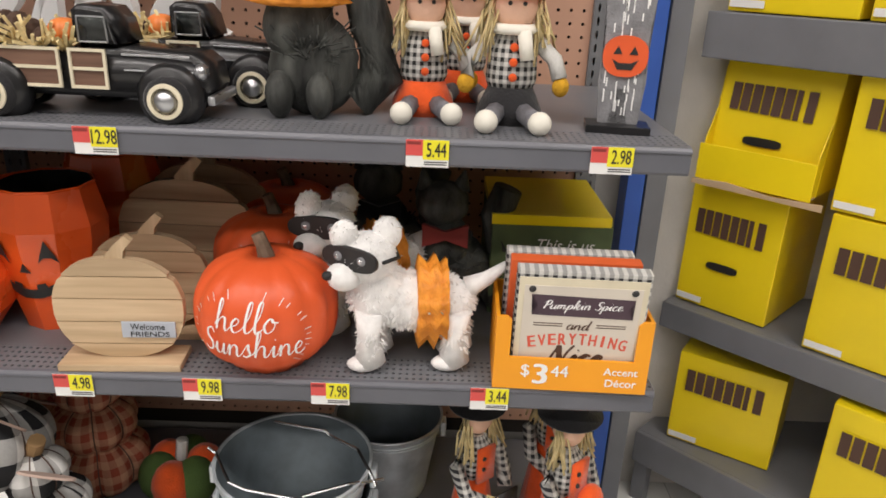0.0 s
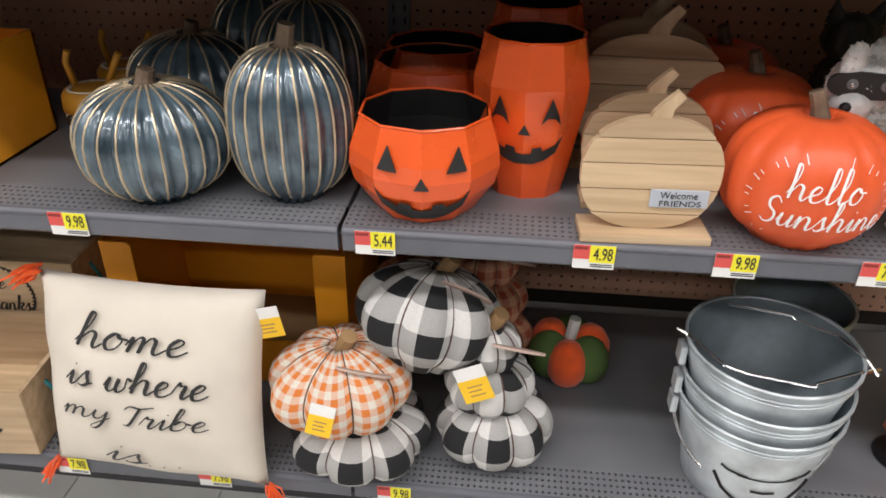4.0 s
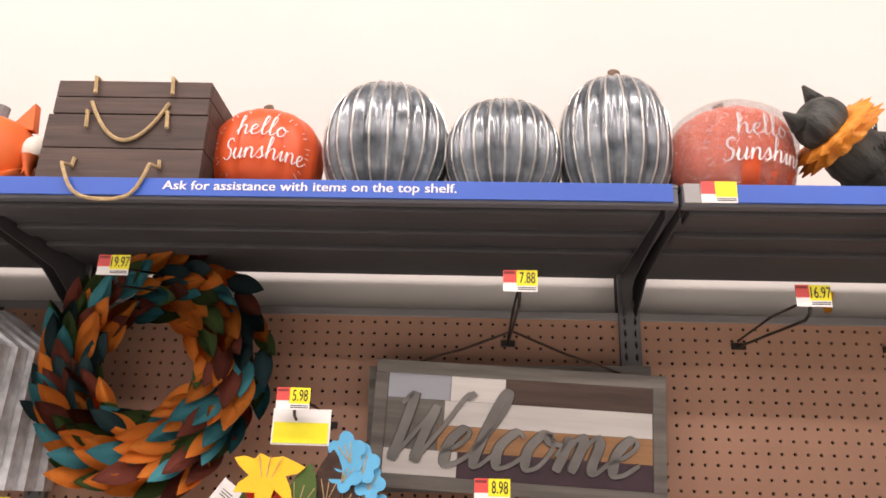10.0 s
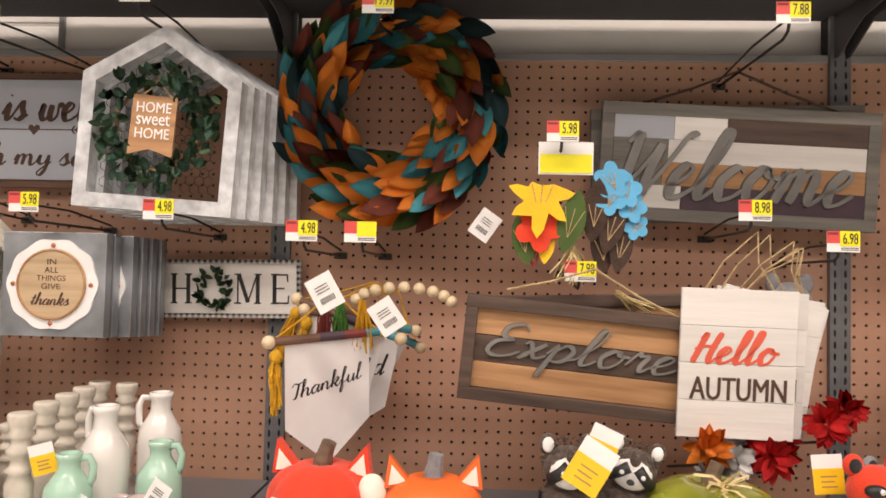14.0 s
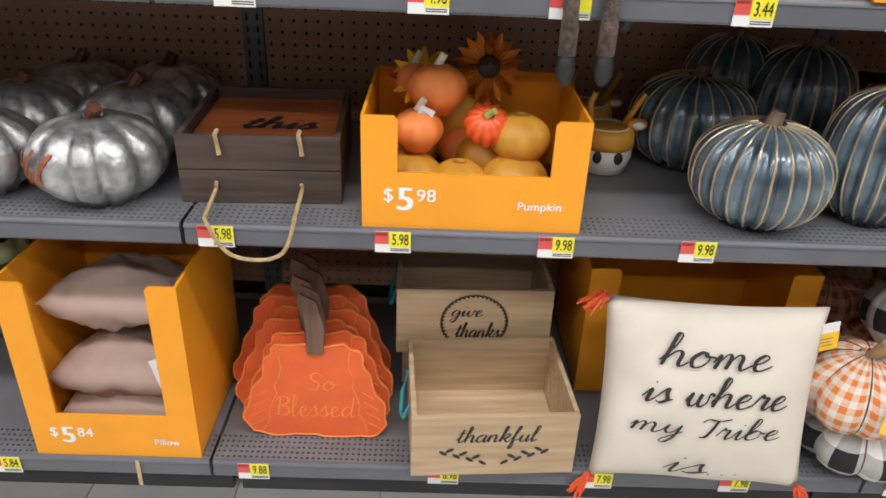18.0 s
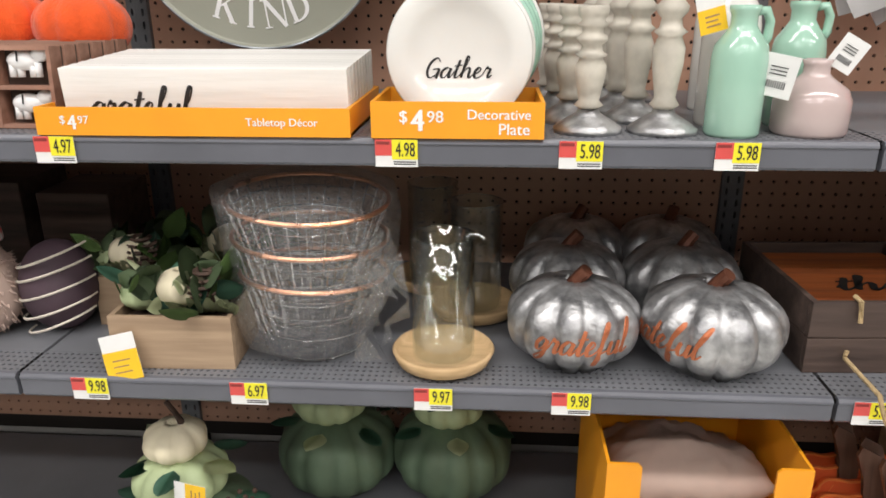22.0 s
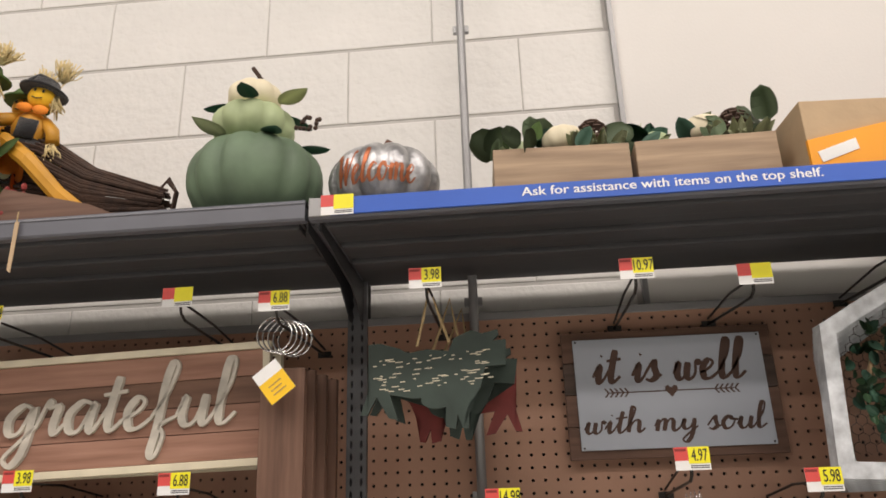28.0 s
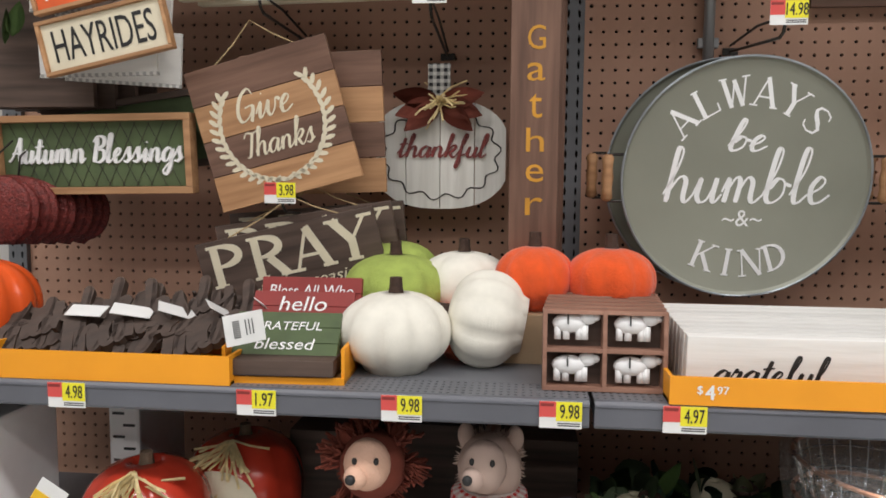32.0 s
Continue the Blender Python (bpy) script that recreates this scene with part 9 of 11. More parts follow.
def flower_box(m, w, h, d, label, n=46, seed=3):
    random.seed(seed)
    t = thing("flower_box", m, label, "flower box", "wooden flower boxes")
    part("front", prism_rect(B(), -w / 2, w / 2, -d / 2, -d / 2 + 0.008, 0, h, 0.001), mt("boxtan"), t)
    part("back", prism_rect(B(), -w / 2, w / 2, d / 2 - 0.008, d / 2, 0, h, 0.001), mt("boxtan"), t)
    for s in (-1, 1):
        part("side", prism_rect(B(), s * (w / 2 - 0.004) - 0.004, s * (w / 2 - 0.004) + 0.004, -d / 2 + 0.009, d / 2 - 0.009, 0, h, 0.001), mt("boxtan"), t)
    part("moss", box(B(), (0, 0, h * 0.7), (w - 0.02, d - 0.02, 0.02), 0.004), mt("twig"), t)
    small_pumpkin_part(t, (w * 0.05, -d * 0.16, h + 0.006), 0.040, 0.056, "ivory")
    small_pumpkin_part(t, (-w * 0.32, -d * 0.1, h - 0.005), 0.032, 0.045, "palegreen")
    pine_cone(t, (w * 0.27, -d * 0.22, h + 0.005), 1.15)
    leaf_scatter(t, [leaf_eu, leaf_rd, leaf_rd, leaf_pl, leaf_gd], (0, 0, h + 0.004), n, (w * 0.50, d * 0.46, 0.040), (0.75, 1.2))
    for k in range(16):
        a = rnd(-0.6, 0.6)
        shared("husk", leaf_pl, t, Matrix.LocRotScale((w * 0.27 + 0.03 * math.sin(a * 3), -d * 0.3, h - 0.004), Euler((0.5, a * 1.6, 0)), (0.6, 0.9, 0.95)))
    return t


# lower shelf
flower_box(P(-3.425, -0.475, ZL, 2), 0.190, 0.088, 0.13, "pale wooden box of leaves, small pumpkins and a pine cone", 44, 3)
flower_box(P(-3.43, -0.25, ZL, 2), 0.20, 0.088, 0.13, "pale wooden box of leaves behind another", 40, 4)
swing_tag(P(-3.495, -0.56, ZL + 0.028, 0, -12, -14), "yellow and white swing tag on a flower box", 1.15)


def wire_basket(m, R, H, label):
    t = thing("wire_basket", m, label, "basket", "nested wire baskets")
    bm = B()
    rb = R * 0.66
    for k in range(28):
        a = 2 * math.pi * k / 28
        tube(bm, [((rb + (R - rb) * q) * math.cos(a), (rb + (R - rb) * q) * math.sin(a), H * q) for q in (0, 0.33, 0.66, 1)], 0.0011, 4)
    part("upright_wires", bm, mt("chrome"), t)
    for q in (0, 0.3, 0.6, 0.85):
        rr = rb + (R - rb) * q
        part("hoop", tube(B(), [(rr * math.cos(2 * math.pi * k / 36), rr * math.sin(2 * math.pi * k / 36), H * q) for k in range(37)], 0.0013, 4), mt("chrome"), t)
    part("rim", tube(B(), [(R * math.cos(2 * math.pi * k / 36), R * math.sin(2 * math.pi * k / 36), H) for k in range(37)], 0.0036, 6), mt("copperw"), t, "copper coloured rim")
    return t


for k in range(3):
    wire_basket(P(-3.228, -0.435, ZL + 0.004 + 0.062 * k, 0, 3 * (k - 1), 3), 0.118 + 0.004 * k, 0.125, "wire basket with a copper rim nested in film")
t = thing("film_wrap", P(-3.225, -0.435, ZL), "crinkled clear film wrapped round the wire baskets", "wrapping")
part("film", lathe(B(), [(0.075, 0.002), (0.11, 0.03), (0.125, 0.09), (0.135, 0.16), (0.14, 0.22), (0.135, 0.27), (0.10, 0.285), (0.03, 0.28)], 40, 0, 0, wob=0.16), mt("film"), t, smooth=True)
fold = B()
for k in range(16):
    a0 = Vector((0.09 + rnd(-0.02, 0.04), -0.09 + rnd(-0.03, 0.02), rnd(0.01, 0.19)))
    q = [a0, a0 + Vector((rnd(0.01, 0.05), rnd(-0.02, 0.02), rnd(-0.05, 0.02))), a0 + Vector((rnd(0.0, 0.05), rnd(-0.03, 0.02), rnd(0.02, 0.06)))]
    fold.faces.new([fold.verts.new(v) for v in q])
part("loose_fold", fold, mt("film"), t)


def hurricane(m, label, R=0.048, H=0.195, dish=True):
    t = thing("glass_hurricane", m, label, "candle holder", "glass hurricanes")
    z = 0.016 if dish else 0.0
    if dish:
        part("dish", lathe(B(), [(0.055, 0.0), (0.072, 0.008), (0.080, 0.026), (0.076, 0.030), (0.070, 0.018), (0.001, 0.015)], 40), mt("honey"), t, "honey-coloured wooden dish", smooth=True)
    part("cylinder", lathe(B(), [(R, z), (R, z + H), (R - 0.002, z + H + 0.001), (R - 0.003, z + H), (R - 0.003, z + 0.004), (0.001, z + 0.004)], 36, close=False), mt("glass"), t, smooth=True).visible_shadow = False
    part("rim", tube(B(), [(R * math.cos(2 * math.pi * k / 32), R * math.sin(2 * math.pi * k / 32), z + H) for k in range(33)], 0.0014, 5), mt("glass"), t, smooth=True)
    return t


hurricane(P(-3.008, -0.492, ZL), "clear glass cylinder in a honey-coloured wooden dish", 0.048)
hurricane(P(-2.965, -0.300, ZL), "clear glass cylinder in a wooden dish behind another", 0.048)
hurricane(P(-3.05, -0.17, ZL), "clear glass cylinder at the back of the shelf", 0.048)


def silver(m, R, H, label, word="", turn=0.0):
    t, prof = pumpkin("silver_pumpkin", m, R, H, mt("silver"), label, 11, 0.17, 0.5, 2.2, mt("copperdk"), 0.024, 0.011, (0.016, -0.008), "silver pumpkins", dip=0.13)
    if word:
        script(t, word, mt("copper"), R * 1.40, (0, 0, 0), R * 0.62, thick=0.0006, bend=wrap_on(prof, H * 0.50, 0.001, turn=turn), pen=0.22)
    return t


silver(P(-2.806, -0.460, ZL, 0), 0.106, 0.135, "silver painted pumpkin lettered grateful in copper", "grateful", 0.05)
silver(P(-2.596, -0.470, ZL, -14), 0.110, 0.138, "silver painted pumpkin with copper lettering turned aside", "grateful", -0.8)
silver(P(-2.800, -0.285, ZL, 20), 0.104, 0.135, "silver painted pumpkin in the second row")
silver(P(-2.600, -0.285, ZL, 40), 0.106, 0.137, "silver painted pumpkin in the second row")
silver(P(-2.770, -0.125, ZL, 60), 0.104, 0.135, "silver painted pumpkin at the back")
silver(P(-2.590, -0.125, ZL, 80), 0.104, 0.135, "silver painted pumpkin at the back")
for x, n in ((-3.297, "6.97"), (-3.018, "9.97"), (-2.815, "9.98"), (-3.545, "9.98")):
    shelf_tag(x, ZL, n)

# deck
def green_stack(m, s, label, full=True):
    t = thing("pumpkin_stack", m, label, "pumpkin", "green pumpkin stacks")
    part("lower_pumpkin", lathe(B(), pumpkin_profile(0.132 * s, 0.186 * s, 2.35), 72, 12, 0.10, 0.6), mt("sage"), t, smooth=True)
    part("middle_pumpkin", lathe(B(), pumpkin_profile(0.084 * s, 0.100 * s, 2.2), 60, 10, 0.12, 0.6, m=Matrix.Translation((-0.012 * s, 0, 0.170 * s))), mt("palegreen"), t, smooth=True)
    if full:
        part("upper_pumpkin", lathe(B(), pumpkin_profile(0.056 * s, 0.070 * s, 2.2), 48, 8, 0.12, 0.6, m=Matrix.Translation((-0.014 * s, 0, 0.256 * s))), mt("ivory"), t, smooth=True)
        stem_on(t, 0.316 * s, mt("twig"), 0.050 * s, 0.0045 * s, (-0.022 * s, 0), "stem")
    for k in range(9):
        a = -math.pi / 2 + (k - 4) * 0.55
        zz = (0.172 if k % 2 else 0.262) * s
        rr = (0.08 if k % 2 else 0.05) * s
        sc = 1.15 * s if k % 3 else 1.5 * s
        shared("leaf", leaf_eu if k % 3 else leaf_pl, t, Matrix.LocRotScale((rr * math.cos(a), rr * math.sin(a), zz), (Matrix.Rotation(a + math.pi / 2, 3, "Z") @ Matrix.Rotation(radians(75 + 12 * (k % 3)), 3, "X")).to_quaternion(), (sc, sc, sc)))
    br = B()
    for k in range(14):
        ball(br, (0.085 * s + rnd(0, 0.05) * s, -0.04 * s + rnd(-0.02, 0.02) * s, 0.190 * s + rnd(-0.01, 0.03) * s), (0.005, 0.005, 0.005), 6, 4)
    part("berry_spray", br, mt("twig"), t, kind="stuff")
    return t


green_stack(P(-3.468, -0.455, ZB, 0), 1.0, "stack of green and ivory pumpkins with leaves on the deck")
green_stack(P(-3.262, -0.165, ZB, 20), 0.98, "stack of green pumpkins at the back of the deck")
green_stack(P(-3.012, -0.160, ZB, 40), 0.98, "stack of green pumpkins at the back of the deck")
swing_tag(P(-3.425, -0.545, ZB + 0.245, 0, -8, -85), "yellow swing tag on a pumpkin stack", 0.9)
t = tray(P(-2.608, -0.430, ZB, 0), 0.300, 0.30, 0.094, 0.366, "orange display box of small pillows priced 5.84", cut=0.052, price=("$", "5", "84", -0.085, 0.048, 0.040), words=(("Pillow", 0.092, 0.036, 0.046),))
for k, (dz, tip, dy) in enumerate(((0.012, 84, 0.0), (0.075, 76, -0.008), (0.205, 72, 0.012))):
    p = pillow(P(-2.605, -0.300 + dy, ZB + dz, 0, tip), 0.272, 0.235, 0.125, "linen", "dusty pink linen pillow lying in the box", tassel=False, rumple=0.021 + 0.002 * k)
    if k == 1:
        script(p, "Cute", mt("leaf_d"), 0.17, (0, -0.074, 0.12), 0.09, thick=0.004, pen=0.34)
swing_tag(P(-2.515, -0.545, ZB + 0.165, 0, -10, -20), "white care label on a pillow", 0.9, blank=True)
for x, n in ((-3.243, "14.84"), (-2.818, "5.84"), (-3.594, "15.98")):
    shelf_tag(x, ZB, n)

# upper shelf
def bear_crate(m, label, full=True):
    t = thing("bear_crate", m, label, "decoration", "boxes of bear ornaments")
    w, h, d = 0.172, 0.114, 0.028
    for x in (-w / 2 + 0.003, 0, w / 2 - 0.003):
        part("upright_slat", prism_rect(B(), x - 0.003, x + 0.003, -d / 2, d / 2, 0, h, 0.0005), mt("redwood"), t)
    for z in (0.003, h / 2, h - 0.003):
        part("cross_slat", prism_rect(B(), -w / 2 + 0.006, w / 2 - 0.006, -d / 2 + 0.001, d / 2, z - 0.003, z + 0.003), mt("redwood"), t)
    part("back", prism_rect(B(), -w / 2, w / 2, d / 2 + 0.0003, d / 2 + 0.003, 0, h), mt("darkw"), t)
    if full:
        for x in (-0.043, 0.043):
            for z in (0.012, 0.071):
                bm = B()
                ball(bm, (x - 0.006, 0, z + 0.023), (0.024, 0.009, 0.014), 14, 8)
                ball(bm, (x + 0.020, 0, z + 0.031), (0.013, 0.007, 0.010), 12, 8)
                ball(bm, (x + 0.031, 0, z + 0.032), (0.007, 0.005, 0.006), 10, 6)
                for dx in (-0.022, -0.010, 0.008, 0.016):
                    tube(bm, [(x + dx, 0, z + 0.02), (x + dx, 0, z)], 0.0052, 8)
                part("bear", bm, mt("white"), t, "white bear ornament", smooth=True)
                part("cord", tube(B(), [(x - 0.008, -0.009, z + 0.036), (x - 0.008, -0.0105, z + 0.022)], 0.0012, 4), mt("black"), t)
    return t


for k in range(6):
    bear_crate(P(-3.640 + 0.003 * k, -0.505 + 0.033 * k, ZU, 0, -4), "wooden frame box of four white bear ornaments" if k == 0 else "wooden frame box of ornaments behind another", k == 0)
tray(P(-3.343, -0.432, ZU, 0), 0.434, 0.250, 0.038, 0.038, "long low orange display box of white plank signs", price=("$", "4", "97", -0.165, 0.018, 0.021), words=(("Tabletop Décor", 0.125, 0.018, 0.098),))


def plank_sign(m, label, word="grateful", front=False):
    t = thing("tabletop_sign", m, label, "sign", "white tabletop signs")
    part("board", prism_rect(B(), -0.200, 0.200, -0.009, 0.009, 0, 0.082, 0.0012), mt("whitewx"), t)
    if front:
        script(t, word, mt("black"), 0.150, (-0.090, -0.0095, 0.027), 0.062, thick=0.0003, pen=0.22)
    return t


for k in range(9):
    plank_sign(P(-3.333, -0.518 + 0.0240 * k, ZU + 0.006 + 0.0012 * k, 0, 5), "white plank sign lettered grateful in a tray" if k == 0 else "white plank sign in the tray behind another", "grateful", k == 0)
tray(P(-2.984, -0.478, ZU, 0), 0.228, 0.16, 0.048, 0.048, "orange display box of decorative plates priced 4.98", price=("$", "4", "98", -0.052, 0.024, 0.030), words=(("Decorative", 0.055, 0.032, 0.082), ("Plate", 0.075, 0.013, 0.040)), inner="white")


def deco_plate(m, label, mat="whitec", word=False):
    t = thing("decorative_plate", m, label, "plate", "decorative plates")
    mm = Matrix.Translation((0, 0, 0.097)) @ Matrix.Rotation(radians(90), 4, "X")
    part("dish", lathe(B(), [(0.0005, 0.0), (0.06, 0.0), (0.066, 0.006), (0.097, 0.011), (0.099, 0.009), (0.064, -0.002), (0.0005, -0.004)], 48, m=mm, close=False), mt(mat), t, smooth=True)
    if word:
        script(t, "Gather", mt("black"), 0.088, (0.0, -0.0008, 0.078), 0.030, thick=0.0003, pen=0.2)
    return t


for k in range(6):
    deco_plate(P(-2.984 + 0.004 * k, -0.505 + 0.018 * k, ZU + 0.008 + 0.003 * k, 0, -4 - k * 0.4), "white plate lettered Gather standing in a display box" if k == 0 else "plate standing behind another in the box", "whitec" if k < 2 else "mint" if k < 5 else "whitec", k == 0)


def candlestick(m, H, label, mat="oldwhite"):
    t = thing("candlestick", m, label, "candlestick", "turned candlesticks")
    part("foot", lathe(B(), [(0.001, 0), (0.046, 0.0), (0.047, 0.006), (0.036, 0.014), (0.016, 0.026), (0.013, 0.034)], 32), mt("silver"), t, "silvery metal foot", smooth=True)
    z0, z1 = 0.032, H
    pr = [(0.013, z0)]
    shape = ((0.02, 0.03), (0.014, 0.08), (0.016, 0.16), (0.020, 0.30), (0.021, 0.42), (0.015, 0.50), (0.022, 0.53), (0.015, 0.56), (0.013, 0.62), (0.020, 0.66), (0.021, 0.70), (0.014, 0.74), (0.014, 0.79), (0.021, 0.82), (0.015, 0.86), (0.019, 0.90), (0.021, 0.98), (0.019, 1.0), (0.001, 0.985))
    pr += [(r, z0 + (z1 - z0) * q) for r, q in shape]
    part("stem", lathe(B(), pr, 24), mt(mat), t, smooth=True)
    return t


for x, y, H in ((-2.807, -0.497, 0.166), (-2.706, -0.500, 0.222), (-2.825, -0.410, 0.166), (-2.727, -0.400, 0.222), (-2.838, -0.320, 0.166), (-2.740, -0.315, 0.222), (-2.752, -0.235, 0.222), (-2.845, -0.24, 0.166), (-2.70, -0.17, 0.222), (-2.762, -0.16, 0.222)):
    candlestick(P(x, y, ZU, 20 * y), H, "turned cream candlestick with a silvery foot")


def bottle(m, R, H, mat, label, squat=False):
    t = thing("ceramic_bottle", m, label, "bottle", "ceramic bottles")
    if squat:
        pr = [(R * 0.94, 0), (R, 0.005), (R, H * 0.45), (R * 0.86, H * 0.62), (R * 0.45, H * 0.76), (R * 0.34, H * 0.82), (R * 0.34, H * 0.92), (R * 0.40, H), (R * 0.30, H), (R * 0.26, H * 0.85), (0.001, H * 0.84)]
    else:
        pr = [(R * 0.94, 0), (R, 0.005), (R, H * 0.60), (R * 0.93, H * 0.70), (R * 0.60, H * 0.80), (R * 0.46, H * 0.85), (R * 0.46, H * 0.93), (R * 0.54, H * 0.96), (R * 0.54, H), (R * 0.40, H), (R * 0.36, H * 0.9), (0.001, H * 0.89)]
    part("body", lathe(B(), pr, 36), mt(mat), t, smooth=True)
    top = H * 0.95
    part("handle", tube(B(), [(R * 0.42, 0, top), (R * 0.80, 0, top + 0.002), (R * 0.98, 0, top - 0.012), (R * 0.95, 0, H * 0.76), (R * 0.80, 0, H * 0.70)], 0.0062, 8), mt(mat), t, smooth=True)
    return t


bottle(P(-2.607, -0.430, ZU, 160), 0.039, 0.225, "whitec", "tall white ceramic bottle with a small handle")
bottle(P(-2.618, -0.515, ZU, 10), 0.036, 0.166, "mint", "mint green ceramic bottle with a small handle")
bottle(P(-2.512, -0.430, ZU, 0), 0.036, 0.170, "mint", "mint green ceramic bottle behind the mauve jug")
bottle(P(-2.512, -0.500, ZU, 165), 0.049, 0.098, "pinkc", "squat mauve ceramic jug with a small handle", True)
bottle(P(-2.58, -0.28, ZU, 200), 0.039, 0.225, "whitec", "tall white ceramic bottle at the back")
swing_tag(P(-2.660, -0.515, ZU + 0.155, 10, 0, -15), "yellow and white swing tag on a bottle", 0.75)
swing_tag(P(-2.575, -0.54, ZU + 0.080, -30, 0, 10), "white swing tag on a bottle", 0.85, blank=True)
swing_tag(P(-2.480, -0.51, ZU + 0.105, -10, 0, 30), "white swing tag on a bottle", 0.7, blank=True)
for x, n in ((-3.539, "4.97"), (-3.065, "4.98"), (-2.821, "5.98"), (-2.620, "5.98")):
    shelf_tag(x, ZU, n)

# pegboard of bay C
def round_tray(m, label, words=False):
    t = thing("round_tray", m, label, "tray", "round metal trays")
    R = 0.222
    mm = Matrix.Rotation(radians(90), 4, "X") @ Matrix.Diagonal((1, 0.965, 1, 1))
    part("dish", lathe(B(), [(0.0005, 0.0), (R - 0.006, 0.0), (R - 0.003, 0.002), (R, 0.007), (R + 0.002, 0.008), (R + 0.002, 0.005), (R, -0.003), (R - 0.01, -0.006), (0.0005, -0.006)], 72, m=mm, close=False), mt("olivegrey"), t, smooth=True)
    part("rim", tube(B(), [(0.2235 * math.cos(2 * math.pi * k / 64), -0.007, 0.2235 * 0.965 * math.sin(2 * math.pi * k / 64)) for k in range(65)], 0.0022, 6), mt("galvdk"), t)
    for s in (-1, 1):
        for zz in (-0.042, 0.042):
            part("handle_wire", tube(B(), [(s * 0.222, -0.006, zz), (s * 0.246, -0.006, zz), (s * 0.249, -0.006, zz * 0.95)], 0.0028, 6), mt("wire"), t)
        part("grip", lathe(B(), [(0.006, -0.042), (0.011, -0.036), (0.009, -0.018), (0.011, 0.0), (0.009, 0.018), (0.011, 0.036), (0.006, 0.042)], 14, m=Matrix.Translation((s * 0.249, -0.006, 0))), mt("midw"), t, "turned wooden grip", smooth=True)
    if words:
        # ALWAYS follows the rim, KIND sits on a shallow arc
        for word, rad, a0, step, hh, flip in (("ALWAYS", 0.160, 139, -19.4, 0.052, 1), ("KIND", 0.160, 246, 16.0, 0.050, -1)):
            for k, ch in enumerate(word):
                a = radians(a0 + step * k)
                tl = math.degrees(a) - 90 if flip > 0 else math.degrees(a) - 270
                serif(t, ch, mt("white"), 0.047 if ch != "I" else 0.036, (rad * math.cos(a), -0.0006, rad * math.sin(a) * 0.97), hh, tl * (1 if flip > 0 else 0.8), heavy=0.15)
        script(t, "be", mt("white"), 0.070, (0.0, -0.0006, 0.078), 0.056, thick=0.0003, pen=0.24)
        script(t, "humble", mt("white"), 0.300, (0.004, -0.0006, 0.006), 0.100, thick=0.0003, pen=0.15, slant=0.15)
        letters(t, "~&~", mt("white"), 0.072, (0.0, -0.0006, -0.072), 0.030, thick=0.0003)
    return t


round_tray(P(-3.358, -0.158, 1.353, 5, 5), "round grey-green metal tray lettered ALWAYS be humble & KIND", True)
round_tray(P(-3.378, -0.112, 1.358, 0, 4), "round grey-green metal tray hanging behind the first")
hook(-3.352, 1.605, 0.31, "14.98", 0.0, -0.03)


def house_sign(m, label, first=False):
    t = thing("home_plaque", m, label, "sign", "HOME plaques")
    for k in range(2):
        part("plank", prism_rect(B(), -0.046 + 0.046 * k + 0.0006, 0.046 * k - 0.0006, -0.006, 0.006, -0.150, 0.128, 0.001), mt("whitew"), t)
    gable = plate(B(), [(-0.046, 0.128), (0.046, 0.128), (0.0, 0.170)], -0.006, 0.006)
    part("gable", gable, mt("whitew"), t)
    for s in (-1, 1):
        part("roof_slat", box(B(), (0, 0, 0), (0.088, 0.03, 0.014), 0.002, Matrix.Translation((s * 0.034, -0.004, 0.158)) @ Matrix.Rotation(radians(s * 38), 4, "Y")), mt("oldwhite"), t)
    if first:
        for k, ch in enumerate("HOME"):
            serif(t, ch, mt("black"), 0.056, (0, -0.0064, 0.092 - 0.068 * k), 0.060)
    string(None, (-0.008, 0, 0.165), (0.008, 0, 0.165), (0, 0.02, 0.205), "chrome", 0.0012, parent=t)
    return t


for k in range(4):
    house_sign(P(-3.036 + 0.006 * k, -0.225 + 0.024 * k, 1.406 + 0.002 * k, 0, 2, 2 * k), "white wooden house plaque lettered HOME downwards" if k == 0 else "white wooden house plaque behind another", k == 0)
hook(-3.030, 1.610, 0.29, "4.97", -0.008, 0.02)


def thanks_block(m, label, first=False):
    t = thing("thanks_plaque", m, label, "sign", "give thanks plaques")
    part("block", prism_rect(B(), -0.104, 0.104, -0.012, 0.012, -0.102, 0.102, 0.0015), mt("galvdk"), t)
    part("scalloped_plate", plate(B(), oval(0.090, 0.088, 60, 0, 0, 2, 0.025, 10), -0.0165, -0.0122), mt("white"), t)
    part("wood_disc", lathe(B(), [(0.0005, 0), (0.065, 0), (0.067, 0.003), (0.0005, 0.0032)], 44, m=Matrix.Translation((0, -0.0167, 0)) @ Matrix.Rotation(radians(90), 4, "X")), mt("tan"), t, smooth=False)
    part("disc_ring", tube(B(), [(0.067 * math.cos(2 * math.pi * k / 48), -0.0195, 0.067 * math.sin(2 * math.pi * k / 48)) for k in range(49)], 0.0026, 5), mt("midw"), t)
    for dx, dz in ((0.078, 0), (-0.078, 0), (0, 0.076), (0, -0.076)):
        part("stud", ball(B(), (dx, -0.0175, dz), (0.0045, 0.003, 0.0045), 10, 6), mt("copper"), t)
    if first:
        for word, z, ww in (("IN", 0.044, 0.018), ("ALL", 0.028, 0.028), ("THINGS", 0.012, 0.058), ("GIVE", -0.004, 0.038)):
            letters(t, word, mt("browntext"), ww, (0, -0.0202, z), 0.011, thick=0.0003)
        script(t, "thanks.", mt("browntext"), 0.078, (0, -0.0202, -0.028), 0.024, thick=0.0003, pen=0.24)
    return t


